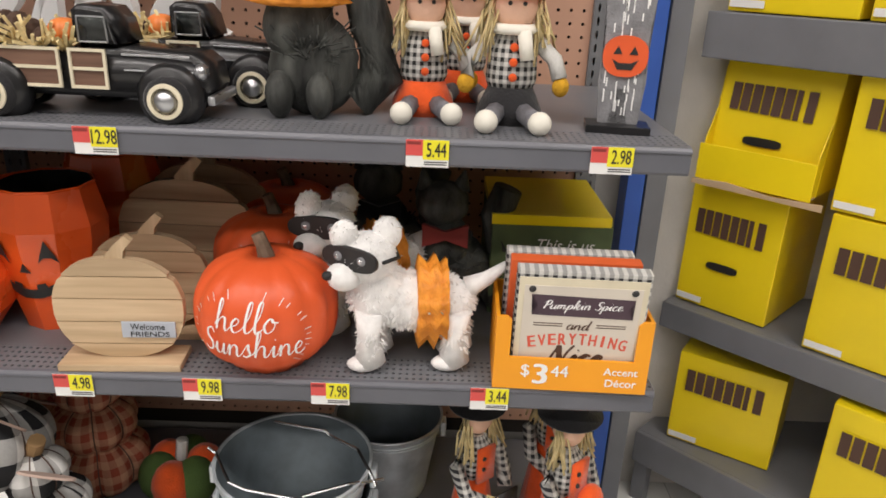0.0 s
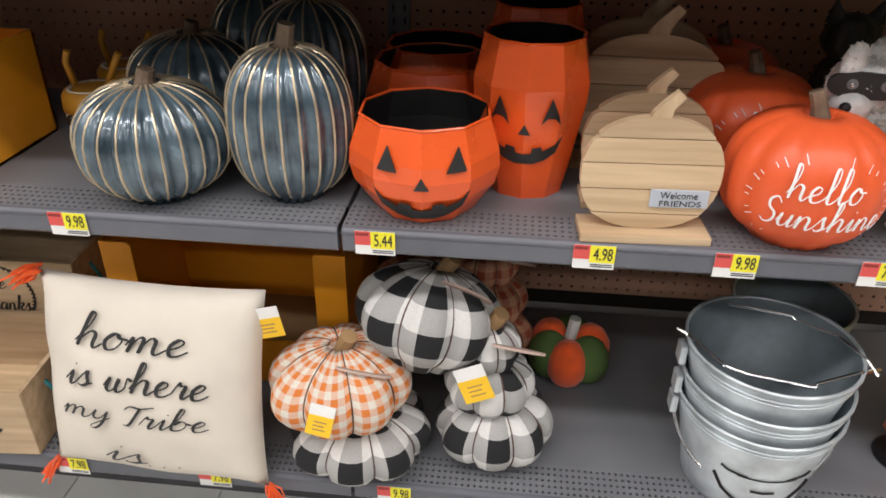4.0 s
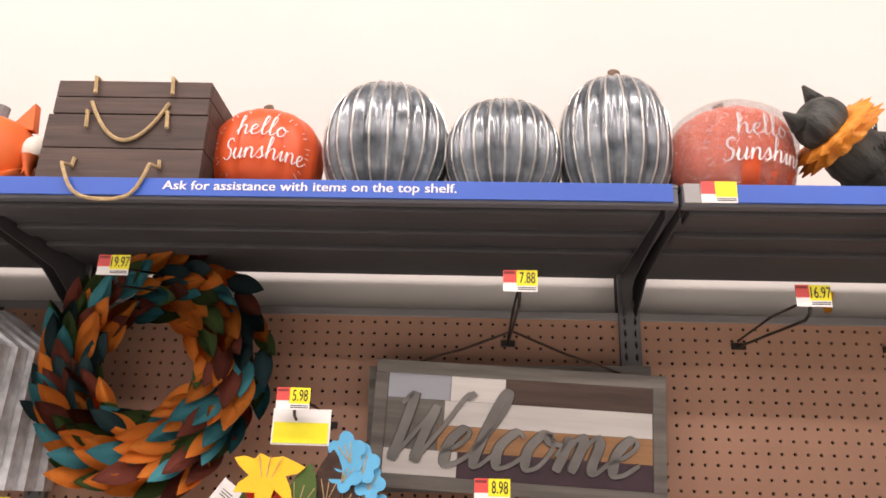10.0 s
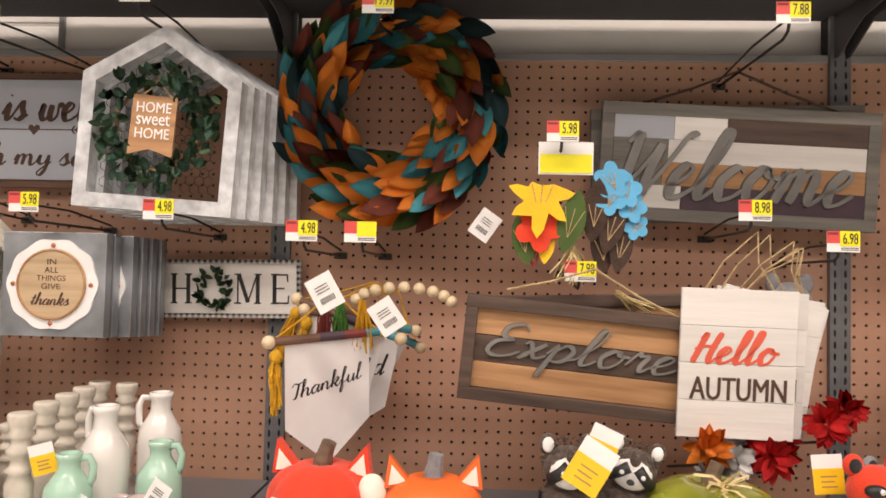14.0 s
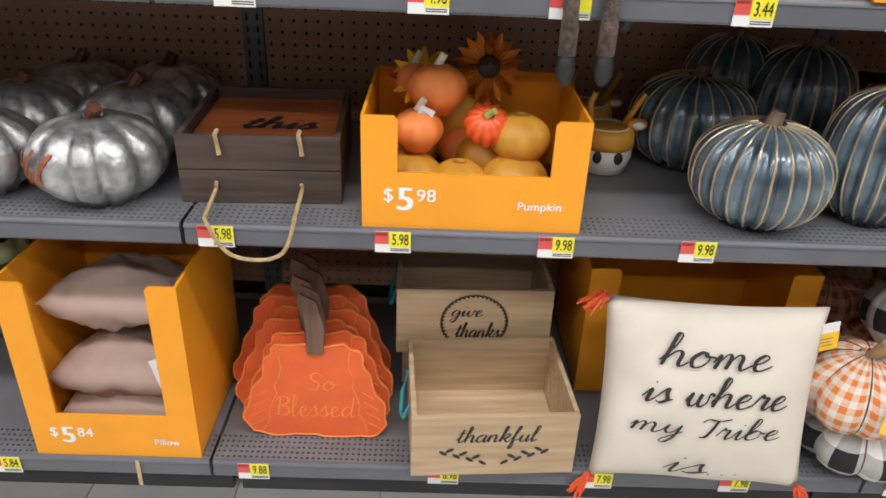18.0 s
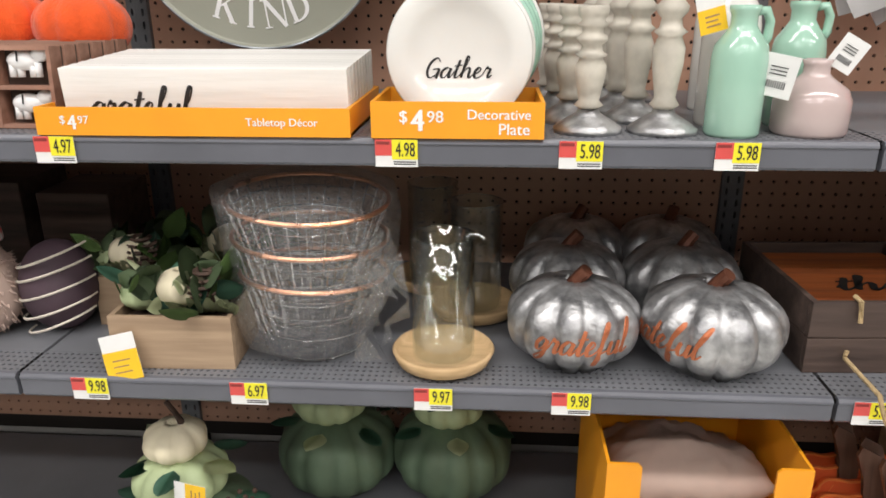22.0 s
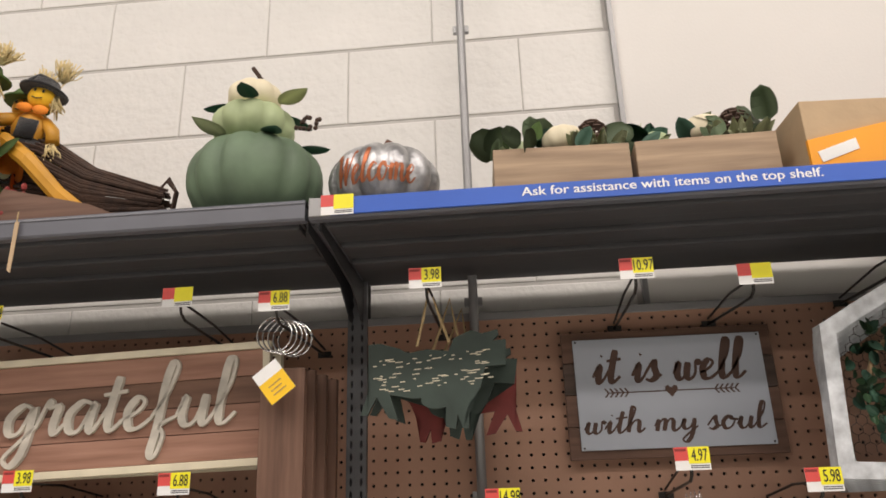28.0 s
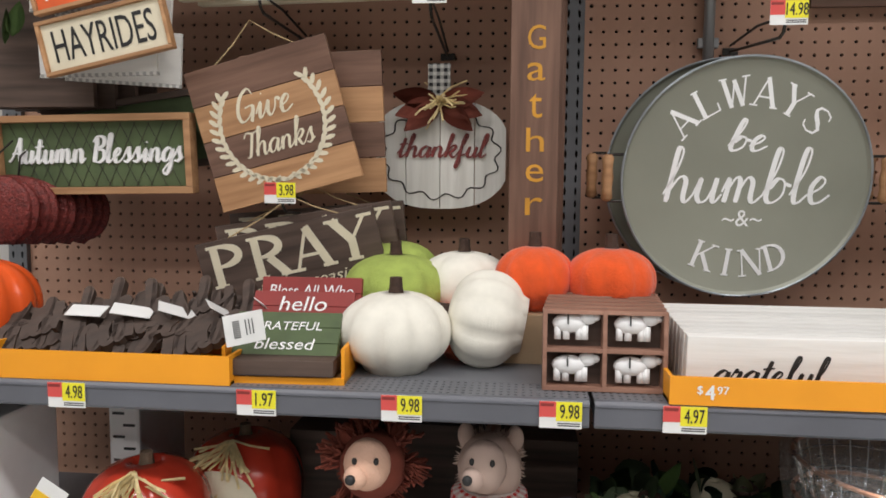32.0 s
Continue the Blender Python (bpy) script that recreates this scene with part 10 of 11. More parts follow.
for k in range(6):
    thanks_block(P(-2.823 + (0.003 * k if k < 2 else 0.012 + 0.007 * k), -0.225 + 0.028 * k, 1.470 - 0.001 * k), "grey metal block plaque reading In All Things Give thanks" if k == 0 else "grey metal block plaque behind another", k == 0)
hook(-2.835, 1.590, 0.30, "5.98", -0.005, 0.0)

t = board_sign(P(-2.542, -0.030, 1.466, 0, 2, -1), 0.315, 0.128, 0.010, mt("whitewx"), "white plank sign reading HOME with a leaf ring", 0.009, mt("gingbwo"))
serif(t, "H", mt("black"), 0.050, (-0.110, -0.0056, 0.0), 0.066, heavy=0.13)
serif(t, "M", mt("black"), 0.060, (0.040, -0.0056, 0.0), 0.066, heavy=0.13)
serif(t, "E", mt("black"), 0.046, (0.112, -0.0056, 0.0), 0.066, heavy=0.13)
random.seed(8)
for k in range(46):
    a = rnd(0, 2 * math.pi)
    shared("leaf", leaf_bx, t, Matrix.LocRotScale((-0.035 + 0.032 * math.cos(a), -0.010 - rnd(0, 0.008), 0.036 * math.sin(a)), Euler((rnd(-0.8, 0.8), rnd(-3, 3), rnd(-0.6, 0.6))), (0.75, 0.75, 0.75)))
hook(-2.580, 1.580, 0.31, "4.98", 0.0, 0.0)


def house_frame(m, label, first=False):
    t = thing("house_frame", m, label, "wall decoration", "house-shaped frames")
    out = [(-0.158, -0.178), (0.158, -0.178), (0.158, 0.085), (0.0, 0.185), (-0.158, 0.085)]
    inn = [(x * 0.83, z * 0.83 - 0.002) for x, z in out]
    for k in range(5):
        a, b, c, d = out[k], out[(k + 1) % 5], inn[(k + 1) % 5], inn[k]
        part("frame_strip", plate(B(), [a, b, c, d], -0.017, 0.017), mt("galvlt"), t, "galvanised frame strip")
    if first:
        mesh_ = B()
        s = 0.0105
        for r in range(-16, 17):
            for c in range(-14, 15):
                cx, cz = c * s * 1.732 + (s * 0.866 if r % 2 else 0), r * s * 1.5
                top = 0.13 - abs(cx) * 0.62
                if abs(cx) > 0.118 or cz < -0.132 or cz > top:
                    continue
                for q in range(3):
                    a0, a1 = radians(90 + 60 * q), radians(90 + 60 * (q + 1))
                    tube(mesh_, [(cx + s * math.cos(a0), 0.006, cz + s * math.sin(a0)), (cx + s * math.cos(a1), 0.006, cz + s * math.sin(a1))], 0.0006, 3)
        part("chicken_wire", mesh_, mt("wire"), t, kind="stuff")
        random.seed(21)
        for k in range(230):
            a = rnd(0, 2 * math.pi)
            rr = 0.098 + rnd(-0.022, 0.026)
            shared("leaf", leaf_bx if k % 3 else leaf_eu, t, Matrix.LocRotScale((rr * math.cos(a), -0.014 - rnd(0, 0.02), rr * math.sin(a) - 0.012), Euler((rnd(-0.9, 0.9), rnd(-3, 3), rnd(-0.7, 0.7))), (0.9, 0.9, 0.9) if k % 3 else (0.5, 0.5, 0.5)))
        part("vine_ring", tube(B(), [(0.085 * math.cos(2 * math.pi * k / 40), -0.012 - 0.004 * math.sin(5 * k), 0.085 * math.sin(2 * math.pi * k / 40) - 0.012) for k in range(41)], 0.0042, 6), mt("straw"), t)
        part("tag_board", plate(B(), [(-0.048, -0.068), (-0.006, -0.056), (0.040, -0.070), (0.042, 0.045), (-0.044, 0.048)], -0.034, -0.030, Matrix.Translation((0, 0, -0.004))), mt("midw"), t)
        for word, z, ww in (("HOME", 0.020, 0.068), ("sweet", -0.004, 0.066), ("HOME", -0.030, 0.068)):
            letters(t, word, mt("white"), ww, (-0.002, -0.0345, z), 0.020, thick=0.0003, fat=0.008)
        string(None, (-0.03, -0.031, 0.042), (0.03, -0.031, 0.042), (-0.004, -0.02, 0.078), "rope", 0.0016, parent=t)
    return t


for k in range(6):
    house_frame(P(-2.620 + 0.014 * k, -0.235 + 0.036 * k, 1.793 - 0.002 * k, 0, 1, 3.5 - 0.8 * k), "galvanised house frame with wire, leaf wreath and HOME sweet HOME tag" if k == 0 else "galvanised house frame behind another", k == 0)
hook(-2.615, 1.985, 0.34, "9.98", -0.01, -0.015)

t = board_sign(P(-3.000, -0.030, 1.812), 0.430, 0.262, 0.012, mt("walnut"), "blue-grey board on brown planks reading it is well with my soul", 0, None, 4, board_mats=("walnut", "darkw", "walnut", "walnut"))
part("face_board", prism_rect(B(), -0.192, 0.192, -0.0125, -0.0063, -0.113, 0.113, 0.001), mt("greyboard"), t)
script(t, "it is well", mt("browntext"), 0.312, (0, -0.0128, 0.062), 0.082, thick=0.0003, pen=0.27, slant=0.15)
script(t, "with my soul", mt("browntext"), 0.362, (-0.002, -0.0128, -0.066), 0.074, thick=0.0003, pen=0.27, slant=0.15)
part("arrow_line", prism_rect(B(), -0.125, 0.125, -0.0132, -0.0126, -0.0012, 0.0012), mt("browntext"), t)
part("heart", plate(B(), [(0, -0.013), (0.013, 0.002), (0.012, 0.009), (0.006, 0.011), (0, 0.006), (-0.006, 0.011), (-0.012, 0.009), (-0.013, 0.002)], -0.0136, -0.0127), mt("browntext"), t)
for s in (-1, 1):
    for k in range(5):
        for v in (-1, 1):
            part("arrow_feather", plate(B(), [(s * (0.085 + 0.01 * k), 0), (s * (0.092 + 0.01 * k), v * 0.009), (s * (0.096 + 0.01 * k), v * 0.009), (s * (0.089 + 0.01 * k), 0)], -0.0134, -0.0127), mt("browntext"), t)
for dx in (-0.186, 0.186):
    for dz in (-0.108, 0.108):
        part("nail", ball(B(), (dx, -0.0128, dz), (0.0022, 0.0015, 0.0022), 8, 5), mt("wire"), t)
hook(-3.095, 1.955, 0.36, "10.97", -0.008, -0.015)
hook(-2.895, 1.955, 0.34, "", -0.008, -0.03)


def cow_board(m, mat, label, flip=1, chips=True):
    t = thing("cow_sign", m, label, "sign", "cow signs")
    pts = [(-0.119, 0.061), (-0.096, 0.061), (-0.061, 0.048), (-0.049, 0.038), (-0.012, 0.042), (0.027, 0.035), (0.040, 0.058), (0.072, 0.069), (0.091, 0.061), (0.120, 0.066), (0.121, 0.055), (0.109, 0.046), (0.133, 0.046), (0.128, 0.000), (0.091, 0.001), (0.079, -0.035), (0.067, -0.051), (0.055, -0.061), (0.051, -0.104), (0.041, -0.104), (0.034, -0.079), (0.028, -0.104), (0.011, -0.098), (0.016, -0.044), (-0.044, -0.044), (-0.085, -0.033), (-0.073, -0.079), (-0.090, -0.074), (-0.109, -0.036), (-0.128, -0.066), (-0.140, -0.065), (-0.120, -0.014)]
    part("board", plate(B(), [(x * flip, z) for x, z in pts], -0.005, 0.005), mt(mat), t)
    part("udder", plate(B(), oval(0.03, 0.018, 16, 0.0, -0.048), -0.0048, 0.0048), mt(mat), t)
    if chips:
        cp = B()
        for k in range(70):
            x, z = rnd(-0.11, 0.1), rnd(-0.032, 0.032)
            ln = rnd(0.004, 0.016)
            prism_rect(cp, x * flip - ln / 2, x * flip + ln / 2, -0.0057, -0.0049, z, z + 0.0014)
        part("chipped_paint", cp, mt("cream"), t)
    string(None, (-0.03, 0, 0.05), (0.03, 0, 0.05), (0.0, 0.02, 0.165), "rope", 0.003, parent=t)
    return t


cow_board(P(-3.462, -0.270, 1.832, 0, 2, -3), "cowgreen", "dark green chipped wooden cow hanging from rope")
cow_board(P(-3.448, -0.215, 1.822, 0, 2, 4), "cowgreen", "dark green wooden cow behind another", 1, False)
cow_board(P(-3.440, -0.165, 1.815, 0, 2, 8), "barnred", "barn red wooden cow behind the green ones", -1, False)
hook(-3.465, 1.955, 0.36, "3.98", 0.0, -0.01)

# top shelf of bay C
flower_box(P(-3.214, -0.315, ZT, 2), 0.245, 0.098, 0.14, "pale wooden box of leaves and pumpkins on the top shelf", 30, 7)
flower_box(P(-2.955, -0.315, ZT, -1), 0.245, 0.098, 0.14, "pale wooden box of leaves and pumpkins on the top shelf", 30, 9)
silver(P(-3.545, -0.320, ZT, 0), 0.107, 0.146, "silver painted pumpkin lettered Welcome in copper", "Welcome", 0.0)
green_stack(P(-3.800, -0.315, ZT, 0), 1.0, "stack of green and ivory pumpkins with leaves on the top shelf")
t = thing("display_box", P(-2.640, -0.310, ZT, 3), "brown and orange card display box lying on the top shelf", "box")
part("body", prism_rect(B(), -0.165, 0.165, -0.10, 0.11, 0, 0.135, 0.002), mt("card"), t)
part("flap", plate(B(), [(-0.168, 0.0), (0.168, 0.0), (0.168, 0.125), (-0.168, 0.055)], -0.108, -0.101), mt("display"), t, "orange printed flap")
part("label", plate(B(), [(-0.15, 0.012), (-0.085, 0.035), (-0.088, 0.055), (-0.155, 0.032)], -0.1095, -0.1082), mt("paper"), t)
shelf_tag(-3.605, ZT, "")
t = thing("paper_strip", P(-2.574, YB - 0.003, ZB - 0.005), "thin strip of card hanging over the deck edge", "tag")
part("strip", plate(B(), [(-0.004, -0.056), (0.003, -0.057), (0.004, 0.004), (-0.003, 0.004)], -0.0008, 0.0008), mt("tan"), t)

# ================================================================ bay D (left)
def slat_sign(m, w, h, mat, frame, word, txt, label, narrow=False):
    t = board_sign(m, w, h, 0.010, mt(mat), label, 0.007, mt(frame), group="harvest signs")
    letters(t, word, mt(txt), w * 0.80, (0, -0.0056, 0), h * 0.58, thick=0.0003, fat=-0.004 if narrow else 0.004)
    return t


slat_sign(P(-4.520, -0.290, 1.808, 0, 2, -15), 0.250, 0.092, "plum", "midw", "APPLES", "white", "plum harvest sign reading APPLES in a wooden frame")
slat_sign(P(-4.506, -0.290, 1.700, 0, 2, -12), 0.250, 0.092, "pumpor", "midw", "PUMPKINS", "white", "orange harvest sign reading PUMPKINS in a wooden frame")
slat_sign(P(-4.492, -0.290, 1.594, 0, 2, -12), 0.240, 0.096, "cream", "midw", "HAYRIDES", "black", "cream harvest sign reading HAYRIDES in a wooden frame")
for k in range(2):
    for row, (zz, tilt) in enumerate(((1.806, -3), (1.694, 1), (1.580, -1))):
        t = thing("harvest_sign_back", P(-4.552 + 0.014 * row + 0.030 * k, -0.262 + 0.034 * k, zz - 0.010 * k, 0, 2, tilt + 5 * k), "white back of a harvest sign hanging behind the front one", "sign", "harvest signs")
        part("board", prism_rect(B(), -0.112, 0.112, -0.004, 0.004, -0.046, 0.046, 0.001), mt("whitewx"), t)
        part("checked_edge", prism_rect(B(), -0.112, 0.112, -0.0046, 0.0046, -0.052, -0.0462), mt("gingbwo"), t)
rb = thing("raffia_bow", P(-4.50, -0.28, 1.885), "brown raffia bow over the harvest signs", "bow")
rf = B()
stalks(rf, (0, 0, 0), 70, 0.09, 0.9, 0.002, (0, -0.3, -0.1))
part("strands", rf, mt("straw"), rb, kind="stuff")
hook(-4.495, 1.935, 0.31, "2.98", 0.0, -0.03)

t = board_sign(P(-4.088, -0.215, 1.793, 0, 2, -1.5), 0.610, 0.232, 0.010, mt("redwood"), "reddish plank sign reading grateful in a white frame", 0.014, mt("cream"), 4, board_mats=("redwood", "walnut", "redwood", "redwood"))
script(t, "grateful", mt("oldwhite"), 0.455, (0.012, -0.0056, 0.000), 0.178, thick=0.006, pen=0.25, slant=0.12)
board_sign(P(-4.075, -0.17, 1.79, 0, 2, -1), 0.60, 0.228, 0.010, mt("redwood"), "second reddish plank sign behind the first", 0.014, mt("cream"))
hook(-4.290, 1.925, 0.33, "14.84", 0.0, 0.005)
hook(-3.915, 1.925, 0.33, "", -0.01, 0.02)
hook(-3.735, 1.93, 0.34, "6.88", -0.005, -0.005)

t = board_sign(P(-3.740, -0.268, 1.49, 0, 1.5, 0), 0.082, 0.72, 0.018, mt("walnutz"), "tall brown board lettered Gather downwards")
for k, ch in enumerate("Gather"):
    letters(t, ch, mt("gourd"), 0.030 if ch != "t" else 0.022, (0.002, -0.0094, 0.095 - 0.0565 * k), 0.040 if ch in "Gth" else 0.030, name="letter", thick=0.0003)
for k in range(3):
    board_sign(P(-3.736 + 0.008 * k, -0.215 + 0.055 * k, 1.495, 0, 1, 0), 0.082, 0.72, 0.018, mt("walnutz"), "tall brown board behind another", group="tall brown boards")
ks = thing("wire_ring", P(-3.748, -0.30, 1.905), "coils of thin white wire on a hook", "wire")
for k in range(5):
    part("coil", tube(B(), [(0.032 * math.cos(2 * math.pi * q / 24) + 0.006 * k, 0.012 * k - 0.02, 0.032 * math.sin(2 * math.pi * q / 24)) for q in range(25)], 0.0016, 5), mt("chrome"), ks)
swing_tag(P(-3.746, -0.318, 1.820, 0, -3, -38), "yellow and white swing tag on the wire", 1.05)

t = board_sign(P(-4.572, -0.200, 1.390, 0, 2, -1), 0.400, 0.150, 0.008, mt("greenboard"), "moss green sign reading Autumn Blessings in a wooden frame", 0.013, mt("midw"), lift=0.018)
script(t, "Autumn Blessings", mt("white"), 0.352, (0.002, -0.0046, 0.0), 0.078, thick=0.003, pen=0.27, slant=0.15)
net = B()
for k in range(-14, 15):
    tube(net, [(k * 0.028 - 0.03, -0.0055, -0.06), (k * 0.028 + 0.03, -0.0055, 0.06)], 0.0006, 3) if abs(k * 0.028) < 0.15 else None
    tube(net, [(k * 0.028 + 0.03, -0.0055, -0.06), (k * 0.028 - 0.03, -0.0055, 0.06)], 0.0006, 3) if abs(k * 0.028) < 0.15 else None
part("wire_net", net, mt("wire"), t, kind="stuff")
board_sign(P(-4.50, -0.15, 1.43, 0, 2, -8), 0.400, 0.150, 0.008, mt("greenboard"), "second moss green sign hanging behind at a slant", 0.013, mt("darkw"))


def thanks_board(m, label, first):
    t = board_sign(m, 0.275, 0.265, 0.010, mt("walnut"), label, 0, None, 4, board_mats=("walnut", "midw", "walnut", "midw"))
    if first:
        script(t, "Give", mt("cream"), 0.105, (-0.005, -0.0055, 0.045), 0.060, thick=0.0003, tilt=0, pen=0.17)
        script(t, "Thanks", mt("cream"), 0.135, (0.005, -0.0055, -0.022), 0.052, thick=0.0003, pen=0.17)
        lv = B()
        for k in range(15):
            for s in (-1, 1):
                a = -1.45 + 0.155 * k
                for q in (-1, 1):
                    plate(lv, oval(0.011, 0.0045, 8), -0.0058, -0.0051, Matrix.Translation((s * 0.105 * math.cos(a) + q * 0.006, 0, 0.105 * math.sin(a) + 0.004)) @ Matrix.Rotation(s * (-a - 1.2) + q * 0.6, 4, "Y"))
        part("painted_laurel", lv, mt("cream"), t, kind="stuff")
        string(None, (-0.08, 0, 0.13), (0.08, 0, 0.13), (0.0, 0.03, 0.20), "rope", 0.0014, parent=t)
    return t


thanks_board(P(-4.215, -0.215, 1.445, 0, 2, -15), "striped plank sign reading Give Thanks in a leaf wreath", True)
thanks_board(P(-4.155, -0.165, 1.450, 0, 2, -2), "striped plank sign behind another", False)
hook(-4.215, 1.635, 0.28, "3.98", 0.0, 0.0)

t = thing("thankful_pumpkin", P(-3.920, -0.085, 1.398, 0, 2) @ Matrix.Diagonal((1.10, 1, 1.06, 1)), "white plank pumpkin lettered thankful with a rust bow", "wall decoration")
xs = [-0.118, -0.062, 0.0, 0.062, 0.118]
for k, (x0, x1) in enumerate(zip(xs, xs[1:])):
    zt = lambda x: 0.100 * (1 - (abs(x) / 0.128) ** 2.6) ** 0.45 if abs(x) < 0.128 else 0.0
    up = [(x0 + (x1 - x0) * q / 6, zt(x0 + (x1 - x0) * q / 6)) for q in range(7)]
    dn = [(x, -z * 1.02) for x, z in reversed(up)]
    pts = [(x0 + 0.0008, up[0][1]), *up[1:-1], (x1 - 0.0008, up[-1][1]), (x1 - 0.0008, -up[-1][1] * 1.02), *dn[1:-1], (x0 + 0.0008, -up[0][1] * 1.02)]
    part("plank", plate(B(), pts, -0.006, 0.006), mt("whitew"), t)
part("scroll_line", tube(B(), [((0.104 + 0.006 * math.sin(14 * a)) * math.cos(a), -0.0068, (0.080 + 0.006 * math.sin(14 * a)) * math.sin(a)) for a in [2 * math.pi * k / 90 for k in range(91)]], 0.0014, 4), mt("wire"), t)
script(t, "thankful", mt("barnred"), 0.165, (0.005, -0.0065, 0.006), 0.062, thick=0.004, pen=0.22)
part("stalk", prism_rect(B(), -0.022, 0.018, -0.008, 0.004, 0.098, 0.165, 0.002), mt("gingbwo"), t)
for k in range(6):
    shared("rust_leaf", lm["leaf_r"], t, Matrix.LocRotScale((0.0, -0.010, 0.095), Euler((0.2, (-1.9, -1.4, -2.3, 1.9, 1.4, 2.3)[k], 0)), (0.9, 0.9, 0.9)))
rf = B()
stalks(rf, (0.0, -0.014, 0.098), 34, 0.06, 0.8, 0.0018, (0, -0.3, -0.2))
part("raffia_bow", rf, mt("raffia"), t, kind="stuff")
hook(-3.915, 1.600, 0.30, "6.88", 0.0, 0.02)


def pray_board(m, label, first=False):
    t = board_sign(m, 0.345, 0.135, 0.012, mt("darkw"), label)
    for k, ch in enumerate("PRAY"):
        serif(t, ch, mt("cream"), 0.082, (-0.118 + 0.080 * k, -0.0065, 0.018), 0.078, heavy=0.2)
    if first:
        letters(t, "without ceasing", mt("cream"), 0.23, (0.02, -0.0065, -0.044), 0.026, shear=0.25, thick=0.0003)
    string(None, (-0.11, 0, 0.066), (0.11, 0, 0.066), (0.02, 0.03, 0.115), "rope", 0.0014, parent=t)
    return t


pray_board(P(-4.180, -0.225, 1.195, 0, 4, -13), "dark plank sign reading PRAY without ceasing", True)
pray_board(P(-4.160, -0.185, 1.215, 0, 4, -9), "dark plank sign behind another")
pray_board(P(-4.150, -0.145, 1.225, 0, 4, -5), "dark plank sign at the back")
hook(-4.185, 1.268, 0.26, "3.98", 0.0, 0.02)
for k in range(5):
    g = thing("glitter_pumpkin", P(-4.735 + 0.014 * k, -0.26 + 0.035 * k, 1.285, 0, 0, 4 * k), "maroon glitter pumpkin ornament hanging on the board", "ornament", "glitter ornaments")
    part("body", lathe(B(), pumpkin_profile(0.085, 0.13), 56, 10, 0.10, 0.6, m=Matrix.Translation((0, 0, -0.065)) @ Matrix.Diagonal((1, 0.3, 1, 1))), mt("maroon"), g, smooth=True)
    part("loop", tube(B(), [(0, 0, 0.05), (0.004, 0.0, 0.10), (0, 0.05, 0.13)], 0.002, 5), mt("wire"), g)
for k in range(4):
    g = thing("dark_frame_sign", P(-4.70 + 0.02 * k, -0.20 + 0.04 * k, 1.60, 0, 1, 0), "dark wooden sign in the shade at the bay's end", "sign")
    part("board", prism_rect(B(), -0.13, 0.13, -0.006, 0.006, -0.12, 0.12, 0.001), mt("darkw"), g)
t = thing("leaf_garland", P(-4.73, -0.27, 1.62), "dark garland with small yellow berries", "garland")
leaf_scatter(t, [leaf_gd, leaf_bx], (0, 0, 0), 40, (0.05, 0.04, 0.16), (0.7, 1.1))
yb = B()
for k in range(26):
    ball(yb, (rnd(-0.05, 0.05), rnd(-0.06, 0.0), rnd(-0.03, 0.15)), (0.006, 0.006, 0.006), 6, 4)
part("berry_spray", yb, mt("leaf_y"), t, kind="stuff")

# upper shelf of bay D
tray(P(-4.365, -0.470, ZU, 0), 0.395, 0.16, 0.042, 0.042, "long low orange display tray of dark wooden words")


def script_piece(m, label):
    t = thing("wooden_word", m, label, "sign", "dark wooden words")
    script(t, random.choice(("Thanks", "family", "home", "grateful")), mt("brownw"), 0.200, (0, 0, 0.044), 0.092, name="letter_board", thick=0.014, pen=0.46)
    return t


random.seed(31)
for k in range(12):
    script_piece(P(-4.50 + 0.026 * k, -0.462 + 0.008 * (k % 5), ZU + 0.020 + 0.010 * (k % 3), 20 + 10 * math.sin(1.7 * k), -48, -10 + 10 * math.cos(2 * k)), "dark wooden script word lying in the tray")
for k in range(5):
    t = thing("paper_tag", P(-4.44 + 0.07 * k, -0.46 + 0.01 * k, ZU + 0.085, 20 * k, -60, 10 * k), "white paper tag among the wooden words", "tag")
    part("card", plate(B(), [(-0.03, -0.012), (0.03, -0.014), (0.034, 0.012), (-0.028, 0.014)], -0.0005, 0.0005), mt("paper"), t)
tray(P(-4.100, -0.450, ZU, 2), 0.180, 0.16, 0.010, 0.052, "open orange display tray of lettered wooden blocks")


def word_block(m, mat, words, label):
    t = thing("word_block", m, label, "sign", "lettered wooden blocks")
    for k in range(3):
        part("plank", prism_rect(B(), -0.080, 0.080, -0.008, 0.008, 0.026 * k + 0.0004, 0.026 * (k + 1) - 0.0004, 0.001), mt(mat), t)
    for word, z, ww, hh in words:
        letters(t, word, mt("white"), ww, (0, -0.0085, z), hh, shear=0.15, thick=0.0003)
    return t


word_block(P(-4.105, -0.505, ZU + 0.026, 2, -38), "greenboard", (("GRATEFUL", 0.054, 0.105, 0.014), ("blessed", 0.024, 0.090, 0.018)), "green plank block lettered GRATEFUL blessed")
word_block(P(-4.095, -0.455, ZU + 0.048, 2, -32), "redboard", (("hello", 0.056, 0.075, 0.024),), "red plank block lettered hello")
word_block(P(-4.088, -0.420, ZU + 0.062, 2, -16), "redboard", (("Bless All Who", 0.056, 0.135, 0.018),), "brick red plank block lettered Bless All Who")
bb_ = thing("word_block_stack", P(-4.105, -0.500, ZU + 0.012, 2, 0), "dark plank blocks stacked in the tray", "sign")
part("block", prism_rect(B(), -0.082, 0.082, -0.04, 0.06, 0, 0.024, 0.002), mt("darkw"), bb_)
swing_tag(P(-4.148, -0.545, ZU + 0.082, 0, -35, 82), "blank white swing tag on a block", 0.9, blank=True)


